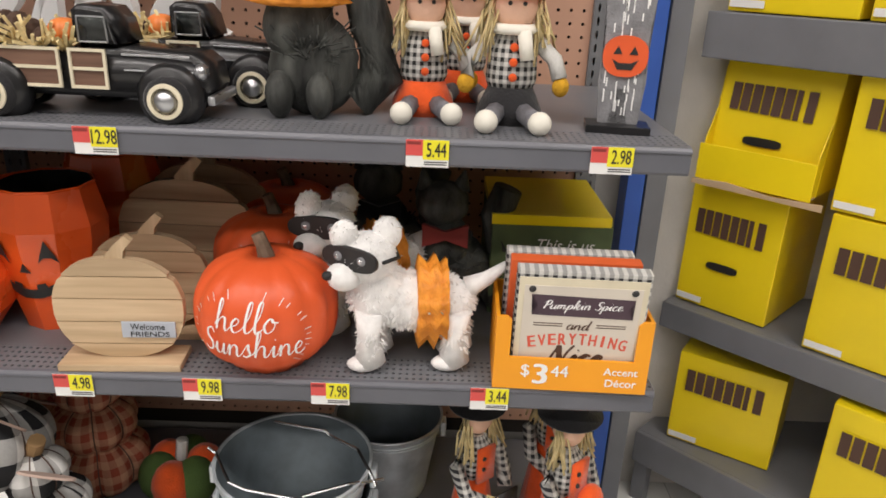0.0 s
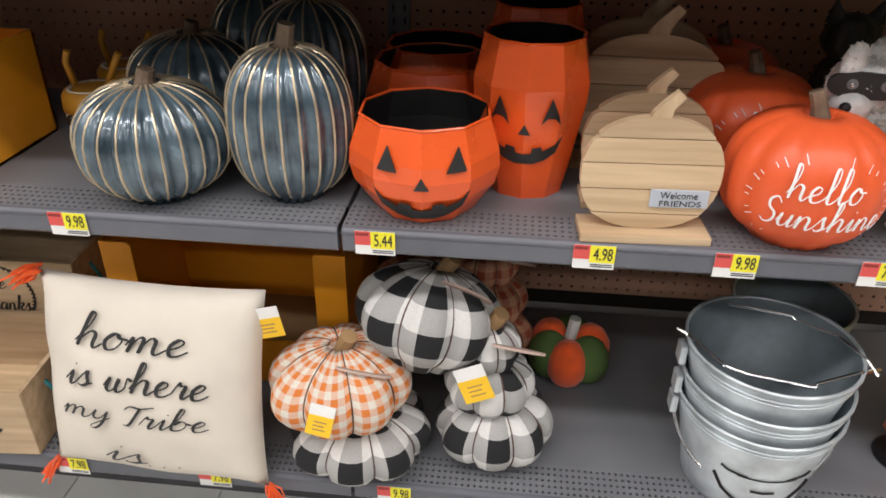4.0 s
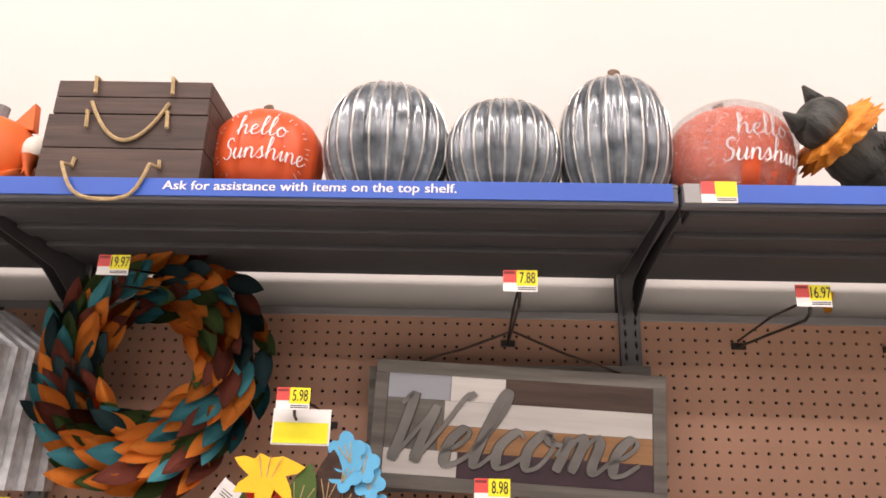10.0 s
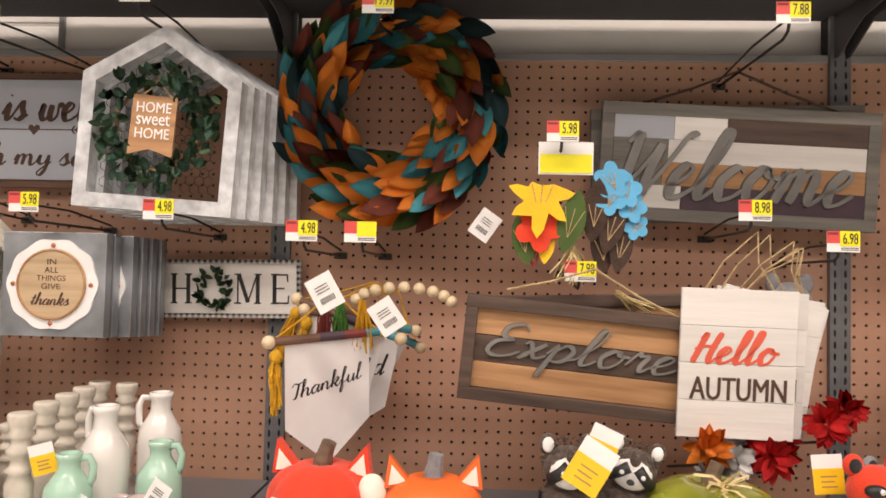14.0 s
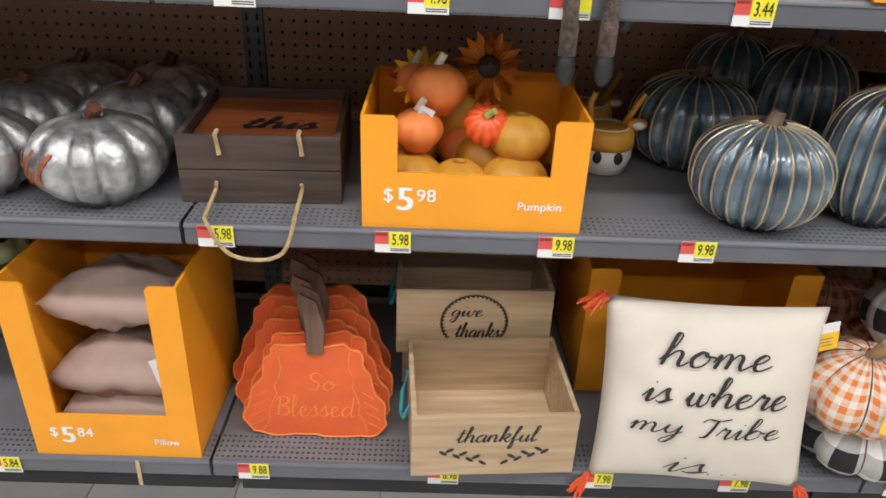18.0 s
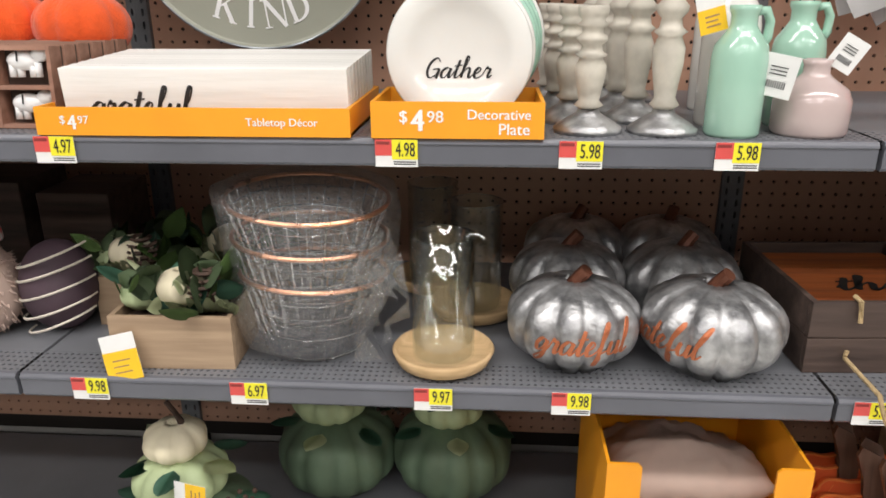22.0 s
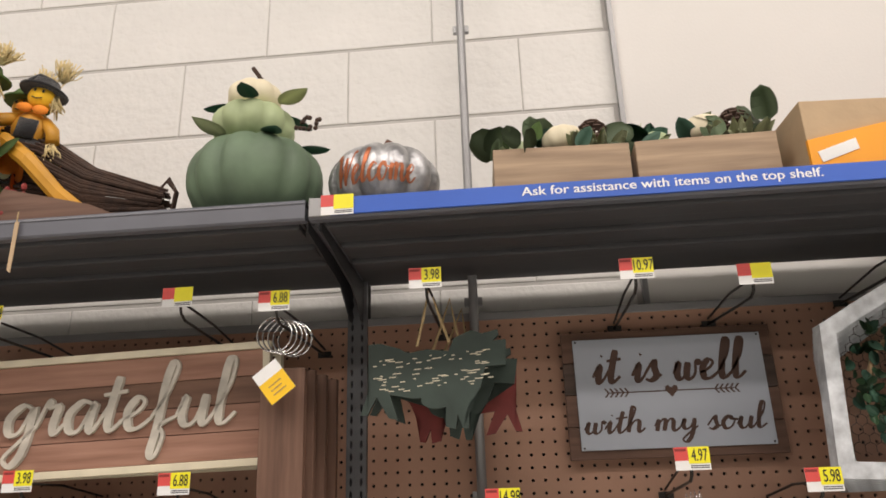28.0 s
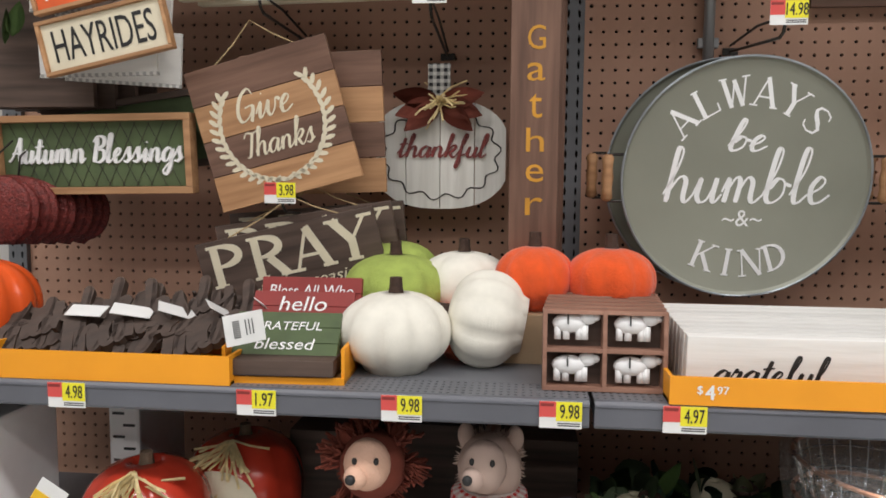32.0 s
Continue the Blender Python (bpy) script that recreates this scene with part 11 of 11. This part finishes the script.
def felt_pumpkin(m, R, H, mat, label):
    t, _ = pumpkin("felt_pumpkin", m, R, H, mt(mat), label, 9, 0.09, 0.55, 2.2, mt("twig"), 0.028, 0.010, (0.0, 0.0), "felt pumpkins", dip=0.12, wob=0.04)
    return t


felt_pumpkin(P(-3.950, -0.425, ZU, 0), 0.089, 0.122, "whitefelt", "cream felt pumpkin with a brown stem")
felt_pumpkin(P(-3.812, -0.375, ZU + 0.075, 0, 0, -80) @ Matrix.Translation((0, 0, -0.062)), 0.080, 0.124, "whitefelt", "cream felt pumpkin lying on its side")
felt_pumpkin(P(-3.978, -0.265, ZU + 0.045, 20), 0.092, 0.120, "limefelt", "lime green felt pumpkin behind a cream one")
felt_pumpkin(P(-4.00, -0.16, ZU + 0.06, 50), 0.088, 0.12, "limefelt", "lime green felt pumpkin at the back")
felt_pumpkin(P(-3.86, -0.22, ZU + 0.05, 10), 0.085, 0.118, "whitefelt", "cream felt pumpkin behind another")
felt_pumpkin(P(-3.85, -0.33, ZU, 10), 0.06, 0.09, "orangecl", "orange felt pumpkin among cream ones")
felt_pumpkin(P(-3.735, -0.310, ZU + 0.082, 0), 0.068, 0.105, "orangecl", "bright orange felt pumpkin at the back")
felt_pumpkin(P(-3.610, -0.310, ZU + 0.078, 0), 0.076, 0.108, "orangecl", "bright orange felt pumpkin behind the tray")
for x, z in ((-3.735, 0.081), (-3.610, 0.077), (-3.978, 0.043), (-4.0, 0.058), (-3.86, 0.048)):
    t = thing("card_box", P(x, -0.34 if x > -3.8 else -0.22, ZU), "brown card box under a felt pumpkin", "box")
    part("body", box(B(), (0, 0.03, z / 2), (0.10, 0.12, z), 0.002), mt("card"), t)
pumpkin("ceramic_pumpkin", P(-4.650, -0.42, ZU), 0.092, 0.160, mt("orangegl"), "glossy orange pumpkin with a green top", 9, 0.12, 0.55, 2.2, mt("limefelt"), 0.01, 0.03, (0.0, 0.0), dip=0.1)
for x, n in ((-4.126, "1.97"), (-3.919, "9.98"), (-3.702, "9.98"), (-4.41, "4.98")):
    shelf_tag(x, ZU, n)

# lower shelf of bay D: red welcome pumpkins, soft animals, baskets
def welcome_pumpkin(m, label):
    t, prof = pumpkin("welcome_pumpkin", m, 0.104, 0.212, mt("redgloss"), label, 9, 0.06, 0.6, 2.5, mt("stem"), 0.02, 0.01, (0, 0), "red welcome pumpkins", dip=0.08)
    part("cream_oval", patch(prof, 0.074, 0.066, 0, 0.106), mt("cream"), t)
    letters(t, "Welcome", mt("browntext"), 0.105, (0, 0, 0), 0.026, thick=0.0003, bend=wrap_on(prof, 0.104, 0.0035), fat=-0.004)
    bw = B()
    stalks(bw, (0, -0.05, 0.205), 46, 0.085, 0.8, 0.0024, (0, -0.7, -0.4))
    part("raffia_bow", bw, mt("raffia"), t, kind="stuff")
    return t


welcome_pumpkin(P(-4.352, -0.450, ZL, 4), "glossy red pumpkin lettered Welcome with a raffia bow")
welcome_pumpkin(P(-4.245, -0.300, ZL, -8), "glossy red lettered pumpkin behind another")
swing_tag(P(-4.478, -0.52, ZL + 0.165, 0, 0, 32), "orange and white swing tag beside a red pumpkin", 1.0)


def woven_box(m, w, h, label):
    t = thing("woven_basket", m, label, "basket", "white woven baskets")
    part("body", prism_rect(B(), -w / 2, w / 2, -0.09, 0.09, 0, h, 0.006), mt("white"), t)
    # black bars on the solid body paint the shaded gaps between strips
    dk = B()
    for r in range(int(h / 0.022)):
        for c in range(int(w / 0.04)):
            x = -w / 2 + 0.02 + c * 0.04 + (0.02 if r % 2 else 0)
            if x < w / 2 - 0.012:
                prism_rect(dk, x - 0.011, x + 0.011, -0.0915, -0.0895, 0.014 + r * 0.022 - 0.0022, 0.014 + r * 0.022 + 0.0022)
    part("weave", dk, mt("black"), t, kind="stuff")
    return t


woven_box(P(-4.655, -0.44, ZL, 0), 0.17, 0.285, "white woven basket on the lower shelf")
woven_box(P(-4.475, -0.21, ZL, 0), 0.06, 0.27, "tall white woven basket at the back")


def soft_sheep(m, label, body, face, scarf=None, spiky=False):
    pc = [
        (body, bl((0, 0, 0.075), (0.075, 0.06, 0.078), 0.06, 22, 14)),
        (body, bl((0, -0.012, 0.198), (0.052, 0.044, 0.050), 0.06, 22, 14)),
        (face, bl((-0.004, -0.056, 0.214), (0.036, 0.034, 0.036), 0.02)),
        (face, bl((-0.018, -0.084, 0.206), (0.018, 0.020, 0.016), 0.02)),
        ("black", bl((-0.024, -0.103, 0.209), (0.008, 0.006, 0.007))),
        ("black", bl((-0.020, -0.084, 0.228), (0.004, 0.004, 0.005))),
        ("black", bl((0.012, -0.085, 0.228), (0.004, 0.004, 0.005))),
        (body, fur((0, 0, 0.075), (0.075, 0.06, 0.078), 500, 0.012, 0.0022)),
        (body, fur((0, 0.0, 0.198), (0.052, 0.036, 0.050), 400, 0.012, 0.0022, 0.1)),
        (body, bl((-0.040, -0.005, 0.240), (0.014, 0.010, 0.018))),
        (body, bl((0.040, -0.005, 0.240), (0.014, 0.010, 0.018))),
    ]
    if scarf:
        pc.append((scarf, lt([(0.045, 0.140), (0.064, 0.150), (0.062, 0.166), (0.045, 0.172)], 24, Matrix.Translation((0, -0.015, 0)))))
    if spiky:
        for k in range(10):
            pc.append((body, st((0.045 * math.cos(k), 0.0, 0.195 + 0.04 * math.sin(k)), 26, 0.045, 0.8, 0.0026, (math.cos(k), -0.2, math.sin(k)))))
    return doll("soft_animal", m, label, "plush toy", pc, "soft toy animals")


soft_sheep(P(-3.985, -0.430, ZL, 6) @ Matrix.Diagonal((1, 1, 1.10, 1)), "rust soft hedgehog with a pink face", "leaf_r", "skin", None, True)
soft_sheep(P(-3.800, -0.430, ZL, -4) @ Matrix.Diagonal((0.95, 0.95, 1.12, 1)), "grey-brown soft animal with a red check scarf", "linen", "linen", "scarf")
t = thing("striped_cushion", P(-3.675, -0.40, ZL, 0), "dark cushion with thin white stripes on the shelf", "pillow")
part("cushion", ball(B(), (0, 0, 0.08), (0.065, 0.06, 0.08), 24, 14), mt("plum"), t, smooth=True)
for k in range(5):
    part("stripe", tube(B(), [(0.066 * math.cos(a) * math.cos(0.25 * (k - 2)), -0.061 * math.sin(a), 0.08 + 0.07 * math.sin(0.25 * (k - 2) * 2) + 0.02 * math.cos(a)) for a in [math.pi * q / 10 for q in range(11)]], 0.0022, 4), mt("canvas"), t)
flower_box(P(-3.57, -0.33, ZL, 0), 0.10, 0.09, 0.12, "wooden box of dark leaves on the lower shelf", 30, 12)
# boxes added to fill the back of the lower shelf, coloured dark as its shade
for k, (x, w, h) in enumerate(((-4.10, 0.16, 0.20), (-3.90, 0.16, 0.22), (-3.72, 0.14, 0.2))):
    t = thing("dark_box", P(x, -0.17, ZL), "added dark box filling the shaded back of the shelf", "box")
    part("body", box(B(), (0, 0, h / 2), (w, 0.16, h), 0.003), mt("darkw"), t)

# top shelf of bay D: autumn display box, cornucopia
tray(P(-4.60, -0.35, ZT, 0), 0.40, 0.16, 0.030, 0.030, "orange display tray of small scarecrow picks on the top shelf")


def pick(m, label, shirt, legs, face="gourd", lean=0.0):
    """A cloth scarecrow on a thin stick, with raffia hair, cuffs and feet."""
    flare = lambda q: 1.15 - 0.25 * q
    pc = [
        ("raffia", tb([(0, 0.01, 0.0), (0, 0.01, 0.16)], 0.0028)),
        (legs, tb([(-0.030, 0, 0.135), (-0.028, -0.004, 0.19), (-0.018, 0, 0.235)], 0.029, 12, flare)),
        (legs, tb([(0.030, 0, 0.132), (0.026, -0.004, 0.19), (0.018, 0, 0.235)], 0.029, 12, flare)),
        (legs, bl((0, 0, 0.232), (0.042, 0.028, 0.024))),
        (shirt, bl((0, -0.002, 0.270), (0.037, 0.026, 0.045))),
        (legs, bx((0.006, -0.028, 0.262), (0.040, 0.006, 0.046))),
        (shirt, tb([(-0.026, 0, 0.295), (-0.060, -0.012, 0.278), (-0.082, -0.02, 0.268)], 0.015)),
        (shirt, tb([(0.026, 0, 0.295), (0.055, -0.014, 0.270), (0.066, -0.02, 0.240)], 0.015)),
        (face, bl((0.004, -0.008, 0.350), (0.029, 0.026, 0.030))),
        ("black", bl((-0.004, -0.033, 0.357), (0.0032, 0.002, 0.004))),
        ("black", bl((0.014, -0.033, 0.357), (0.0032, 0.002, 0.004))),
        ("black", tb([(-0.006, -0.032, 0.340), (0.005, -0.034, 0.336), (0.016, -0.032, 0.341)], 0.0012, 5)),
        ("leaf_o", bl((-0.014, -0.028, 0.312), (0.017, 0.008, 0.011))),
        ("leaf_o", bl((0.020, -0.028, 0.312), (0.017, 0.008, 0.011))),
        (legs, lt([(0.050, 0.366), (0.052, 0.371), (0.033, 0.377), (0.026, 0.398), (0.001, 0.410)], 18)),
        (legs, tb([(0.0, 0.004, 0.392), (-0.022, 0.004, 0.405), (-0.040, 0.0, 0.392)], 0.018, 10, lambda q: 1.1 - 0.7 * q)),
        ("raffia", st((-0.086, -0.022, 0.266), 44, 0.052, 0.45, 0.0016, (-1, -0.3, -0.2))),
        ("raffia", st((0.068, -0.022, 0.232), 44, 0.052, 0.45, 0.0016, (0.4, -0.3, -1))),
        ("raffia", st((-0.032, -0.004, 0.142), 54, 0.070, 0.22, 0.0017, (-0.08, -0.1, -1))),
        ("raffia", st((0.032, -0.004, 0.139), 54, 0.070, 0.22, 0.0017, (0.08, -0.1, -1))),
        ("raffia", st((0.030, -0.006, 0.405), 60, 0.050, 0.75, 0.0016, (0.3, -0.1, 1))),
        ("raffia", st((0.030, -0.006, 0.360), 30, 0.055, 0.35, 0.0016, (0.5, -0.2, -1))),
    ]
    return doll("scarecrow_pick", m @ Matrix.Rotation(radians(lean), 4, "Y") @ Matrix.Diagonal((0.94, 0.94, 0.93, 1)), label, "scarecrow", pc, "scarecrow picks")


random.seed(29)
PICKS = ((-4.408, 0, "gourd", "leaf_g", "green", 8), (-4.520, 0, "leaf_g", "leaf_r", "rust", 3), (-4.625, 0, "orangecl", "blackcloth", "black", 0), (-4.735, 0, "redboard", "limefelt", "lime green", -4),
         (-4.335, 1, "gourd", "blackcloth", "black", 10), (-4.378, 2, "leaf_y", "leaf_g", "green", 6), (-4.465, 1, "leaf_o", "leaf_r", "rust", -3), (-4.575, 1, "leaf_y", "leaf_g", "green", 2), (-4.685, 1, "orangecl", "leaf_o", "orange", -2), (-4.790, 1, "leaf_g", "leaf_r", "rust", 0))
for x, row, shirt, legs, word, lean in PICKS:
    pick(P(x, -0.385 + 0.055 * row, ZT + 0.008, rnd(-14, 14)), f"small scarecrow pick in {word} trousers and hat", shirt, legs, "leaf_y" if word == "black" else "gourd", lean)
for x in (-4.62, -4.55, -4.49, -4.42, -4.36, -4.31):
    swing_tag(P(x, -0.435 + 0.012 * math.sin(40 * x), ZT + 0.050 + 0.010 * math.sin(70 * x), 14 * math.sin(50 * x), -5, 14 * math.sin(90 * x)), "orange and white swing tag on a pick", 0.72)
t = thing("cornucopia", P(-4.18, -0.29, ZT) @ Matrix.Diagonal((1, 1, 1.4, 1)), "dark twig cornucopia with autumn leaves lying on the shelf", "wreath")
tw = B()
random.seed(17)
for k in range(150):
    a = rnd(0, 2 * math.pi)
    r0, r1 = 0.085 * rnd(0.7, 1.05), 0.02 * rnd(0.6, 1.2)
    p0 = Vector((-0.17, r0 * math.cos(a) * 0.8, 0.115 + r0 * math.sin(a)))
    p1 = Vector((0.03, 0.05 * math.cos(a), 0.07 + 0.05 * math.sin(a)))
    p2 = Vector((0.17 + rnd(-0.02, 0.02), r1 * math.cos(a), 0.055 + r1 * math.sin(a)))
    tube(tw, [p0, p0.lerp(p1, 0.5) + Vector((0, 0, 0.012)), p1, p2], 0.0026, 4)
for k in range(16):
    o = rnd(-0.006, 0.006)
    tube(tw, [(0.15, o, 0.065), (0.185, o, 0.095 + o), (0.205, o, 0.075), (0.200, o, 0.045)], 0.003, 4)
part("twig_horn", tw, mt("twig"), t, kind="stuff")
part("ribbon", tube(B(), [(-0.13, -0.075, 0.15), (-0.06, -0.09, 0.11), (0.0, -0.07, 0.06), (0.05, -0.05, 0.03)], 0.014, 8), mt("gourd"), t, "mustard ribbon")
leaf_scatter(t, [leaf_am, leaf_gd, leaf_am, leaf_pl, leaf_rs], (-0.16, -0.03, 0.04), 70, (0.08, 0.08, 0.10), (0.8, 1.2))
br = B()
for k in range(40):
    ball(br, (rnd(-0.24, -0.05), rnd(-0.11, -0.05), rnd(0.01, 0.08)), (0.006, 0.006, 0.006), 6, 4)
part("berry_spray", br, mt("redboard"), t, kind="stuff")
lg = thing("leaf_board", P(-4.16, -0.375, ZT, 0, 0, 0), "long brown leaf-shaped panel lying along the shelf edge", "decoration")
part("panel", plate(B(), [(-0.16, 0.02), (0.0, 0.002), (0.17, 0.0), (0.06, 0.05), (-0.12, 0.095)], -0.003, 0.003), mt("walnut"), lg)
swing_tag(P(-4.285, -0.452, ZT - 0.010, 0, -4, 62), "yellow swing tag hanging over the shelf edge", 1.15, "tagam")
t = thing("paper_tail", P(-4.185, -0.452, ZT - 0.05), "strip of paper hanging from the top shelf", "tag")
part("strip", plate(B(), [(-0.003, -0.05), (0.004, -0.055), (0.005, 0.04), (-0.003, 0.04)], -0.0006, 0.0006), mt("card"), t)
part("tie", tube(B(), [(0, 0.0, 0.04), (0.0, 0.0, 0.06)], 0.0012, 4), mt("rope"), t)

# ================================================================ sweets rack at the corner
RO = Matrix.Translation((0.181, 0.019, 0)) @ Matrix.Rotation(radians(-45), 4, "Z")
rk = thing("sweets_rack", RO, "grey steel rack of yellow cartons standing across the corner", "shelving")
for z, v0, lip in ((0.206, 0.0, 0.085), (0.552, 0.03, 0.062), (1.200, 0.02, 0.090)):
    s = part("shelf", prism_rect(B(), 0.0, 1.25, v0 + 0.013, 0.48, z - 0.02, z, 0.002), mt("shelf"), rk)
    part("price_rail", prism_rect(B(), 0.0, 1.25, v0, v0 + 0.012, z - lip, z + 0.001, 0.003), mt("shelf"), s)
part("side_panel", prism_rect(B(), -0.030, -0.004, 0.10, 0.48, 0.0, 1.75, 0.002), mt("shelf"), rk)
part("back_panel", prism_rect(B(), 0.0, 1.25, 0.485, 0.50, 0, 1.75), mt("shelf"), rk)
part("slotted_post", holes_sheet(-0.030, -0.004, 0.1, 1.7, 0.026, 0.003, 0.006, "y", 0.097, pz=0.0254, hz=0.008), mt("upright"), rk, kind="stuff")
for u in (0.02, 0.56, 1.2):
    part("leg", prism_rect(B(), u - 0.018, u + 0.018, 0.016, 0.046, 0, 0.185, 0.002), mt("shelf"), rk)
part("rail_label", prism_rect(B(), 0.43, 0.455, -0.0015, -0.0003, 0.150, 0.185), mt("paper"), rk)
bp_ = thing("blue_panel", P(0.085, 0.0, 0), "blue end panel beside the shelf upright", "panel")
part("board", prism_rect(B(), -0.018, 0.018, -0.015, 0.05, 0, 1.95, 0.002), mt("bluecap"), bp_)
gp_ = thing("grey_post", P(0.135, 0.02, 0), "grey steel post beside the blue panel", "post")
part("post", prism_rect(B(), -0.022, 0.022, -0.015, 0.04, 0, 1.95, 0.002), mt("shelf"), gp_)


def carton(u, v, z, w, h, d, label, torn=False, turn=0.0, hand=True, tip=0.0):
    """A printed carton: u is its near edge along the rack, v its front's depth."""
    m = RO @ Matrix.Translation((u, v, z)) @ Matrix.Rotation(radians(turn), 4, "Z") @ Matrix.Rotation(radians(tip), 4, "X")
    t = thing("yellow_carton", m, label, "carton", "yellow cartons")
    bm = prism_rect(B(), 0, w, 0, d, 0, h, 0.003)
    for vert in bm.verts:
        vert.co.y += 0.004 * noise.noise((vert.co.x * 9 + u, vert.co.z * 9, 3.1)) + (0.03 * vert.co.z / h if torn else 0)
    part("body", bm, mt("yellowbox"), t)
    lean = 0.03 if torn else 0.0
    tl = Matrix.Rotation(-math.atan2(lean, h), 4, "X")

    def flat(x0, x1, z0, z1, y=0.0):
        b = prism_rect(B(), x0, x1, -0.0052 - y, -0.0042 - y, z0, z1)
        bmesh.ops.transform(b, matrix=tl, verts=b.verts)
        return b

    # the maker's name as plain dark blocks
    lw = w * 0.74 / 8
    for k in range(8):
        x = w * 0.10 + k * lw
        part("printed_block", flat(x + lw * 0.06, x + lw * (0.55 if k == 6 else 0.9), h * 0.60 - 0.006 * k / 8, h * 0.60 + 0.055), mt("browntext"), t)
    if hand:
        hb = plate(B(), oval(w * 0.17, 0.009, 20, w * 0.46, h * 0.36, 4.0), -0.0054, -0.0044)
        bmesh.ops.transform(hb, matrix=tl, verts=hb.verts)
        part("hand_hole", hb, mt("hole"), t)
    part("label", flat(w * 0.02, w * 0.30, 0.008, 0.022), mt("paper"), t)
    part("top_seam", prism_rect(B(), 0.004, w - 0.004, d * 0.49 + lean, d * 0.51 + lean, h + 0.0005, h + 0.0022), mt("card"), t)
    if torn:
        part("front_flap", prism_rect(B(), 0.0, w + 0.004, -0.040, -0.036, 0.0, 0.075, 0.001), mt("yellowbox"), t, "torn down front flap")
        part("flap_floor", prism_rect(B(), 0.0, w, -0.036, 0.0, 0.001, 0.004), mt("card"), t)
        for x in (0.001, w - 0.003):
            part("side_flap", plate(B(), [(-0.037, 0.004), (0.006, 0.004), (0.026, h * 0.95), (0.014, h * 0.6), (-0.02, 0.085)], x, x + 0.002, Matrix.Rotation(radians(90), 4, "Z") @ Matrix.Diagonal((1, -1, 1, 1))), mt("yellowbox"), t)
        part("torn_edge", plate(B(), [(-0.004, 0), (w + 0.03, 0), (w + 0.03, 0.014), (w * 0.7, 0.008), (w * 0.3, 0.016), (-0.004, 0.010)], -0.046, -0.042, Matrix.Translation((0, 0, -0.012))), mt("card"), t, "torn brown card edge")
    return t


lab = "closed yellow printed carton on the rack"
carton(0.062, 0.038, 0.209, 0.235, 0.235, 0.22, "yellow printed carton crushed at its base on the rack", turn=12, hand=False)
carton(0.403, 0.017, 0.209, 0.26, 0.268, 0.26, lab, hand=False)
carton(0.700, 0.017, 0.209, 0.26, 0.268, 0.26, lab, hand=False)
carton(0.010, 0.071, 0.555, 0.210, 0.290, 0.30, lab)
carton(0.030, 0.062, 0.862, 0.235, 0.245, 0.27, "yellow printed carton with its front torn open", True)
carton(0.308, 0.047, 0.555, 0.26, 0.292, 0.26, lab, hand=False)
carton(0.300, 0.047, 0.852, 0.26, 0.275, 0.26, lab, hand=False)
carton(0.600, 0.047, 0.555, 0.26, 0.292, 0.26, lab, hand=False)
carton(0.600, 0.047, 0.852, 0.26, 0.275, 0.26, lab, hand=False)
for k in range(3):
    carton(0.03 + 0.262 * k, 0.04, 1.203, 0.245, 0.20, 0.26, lab, hand=False)
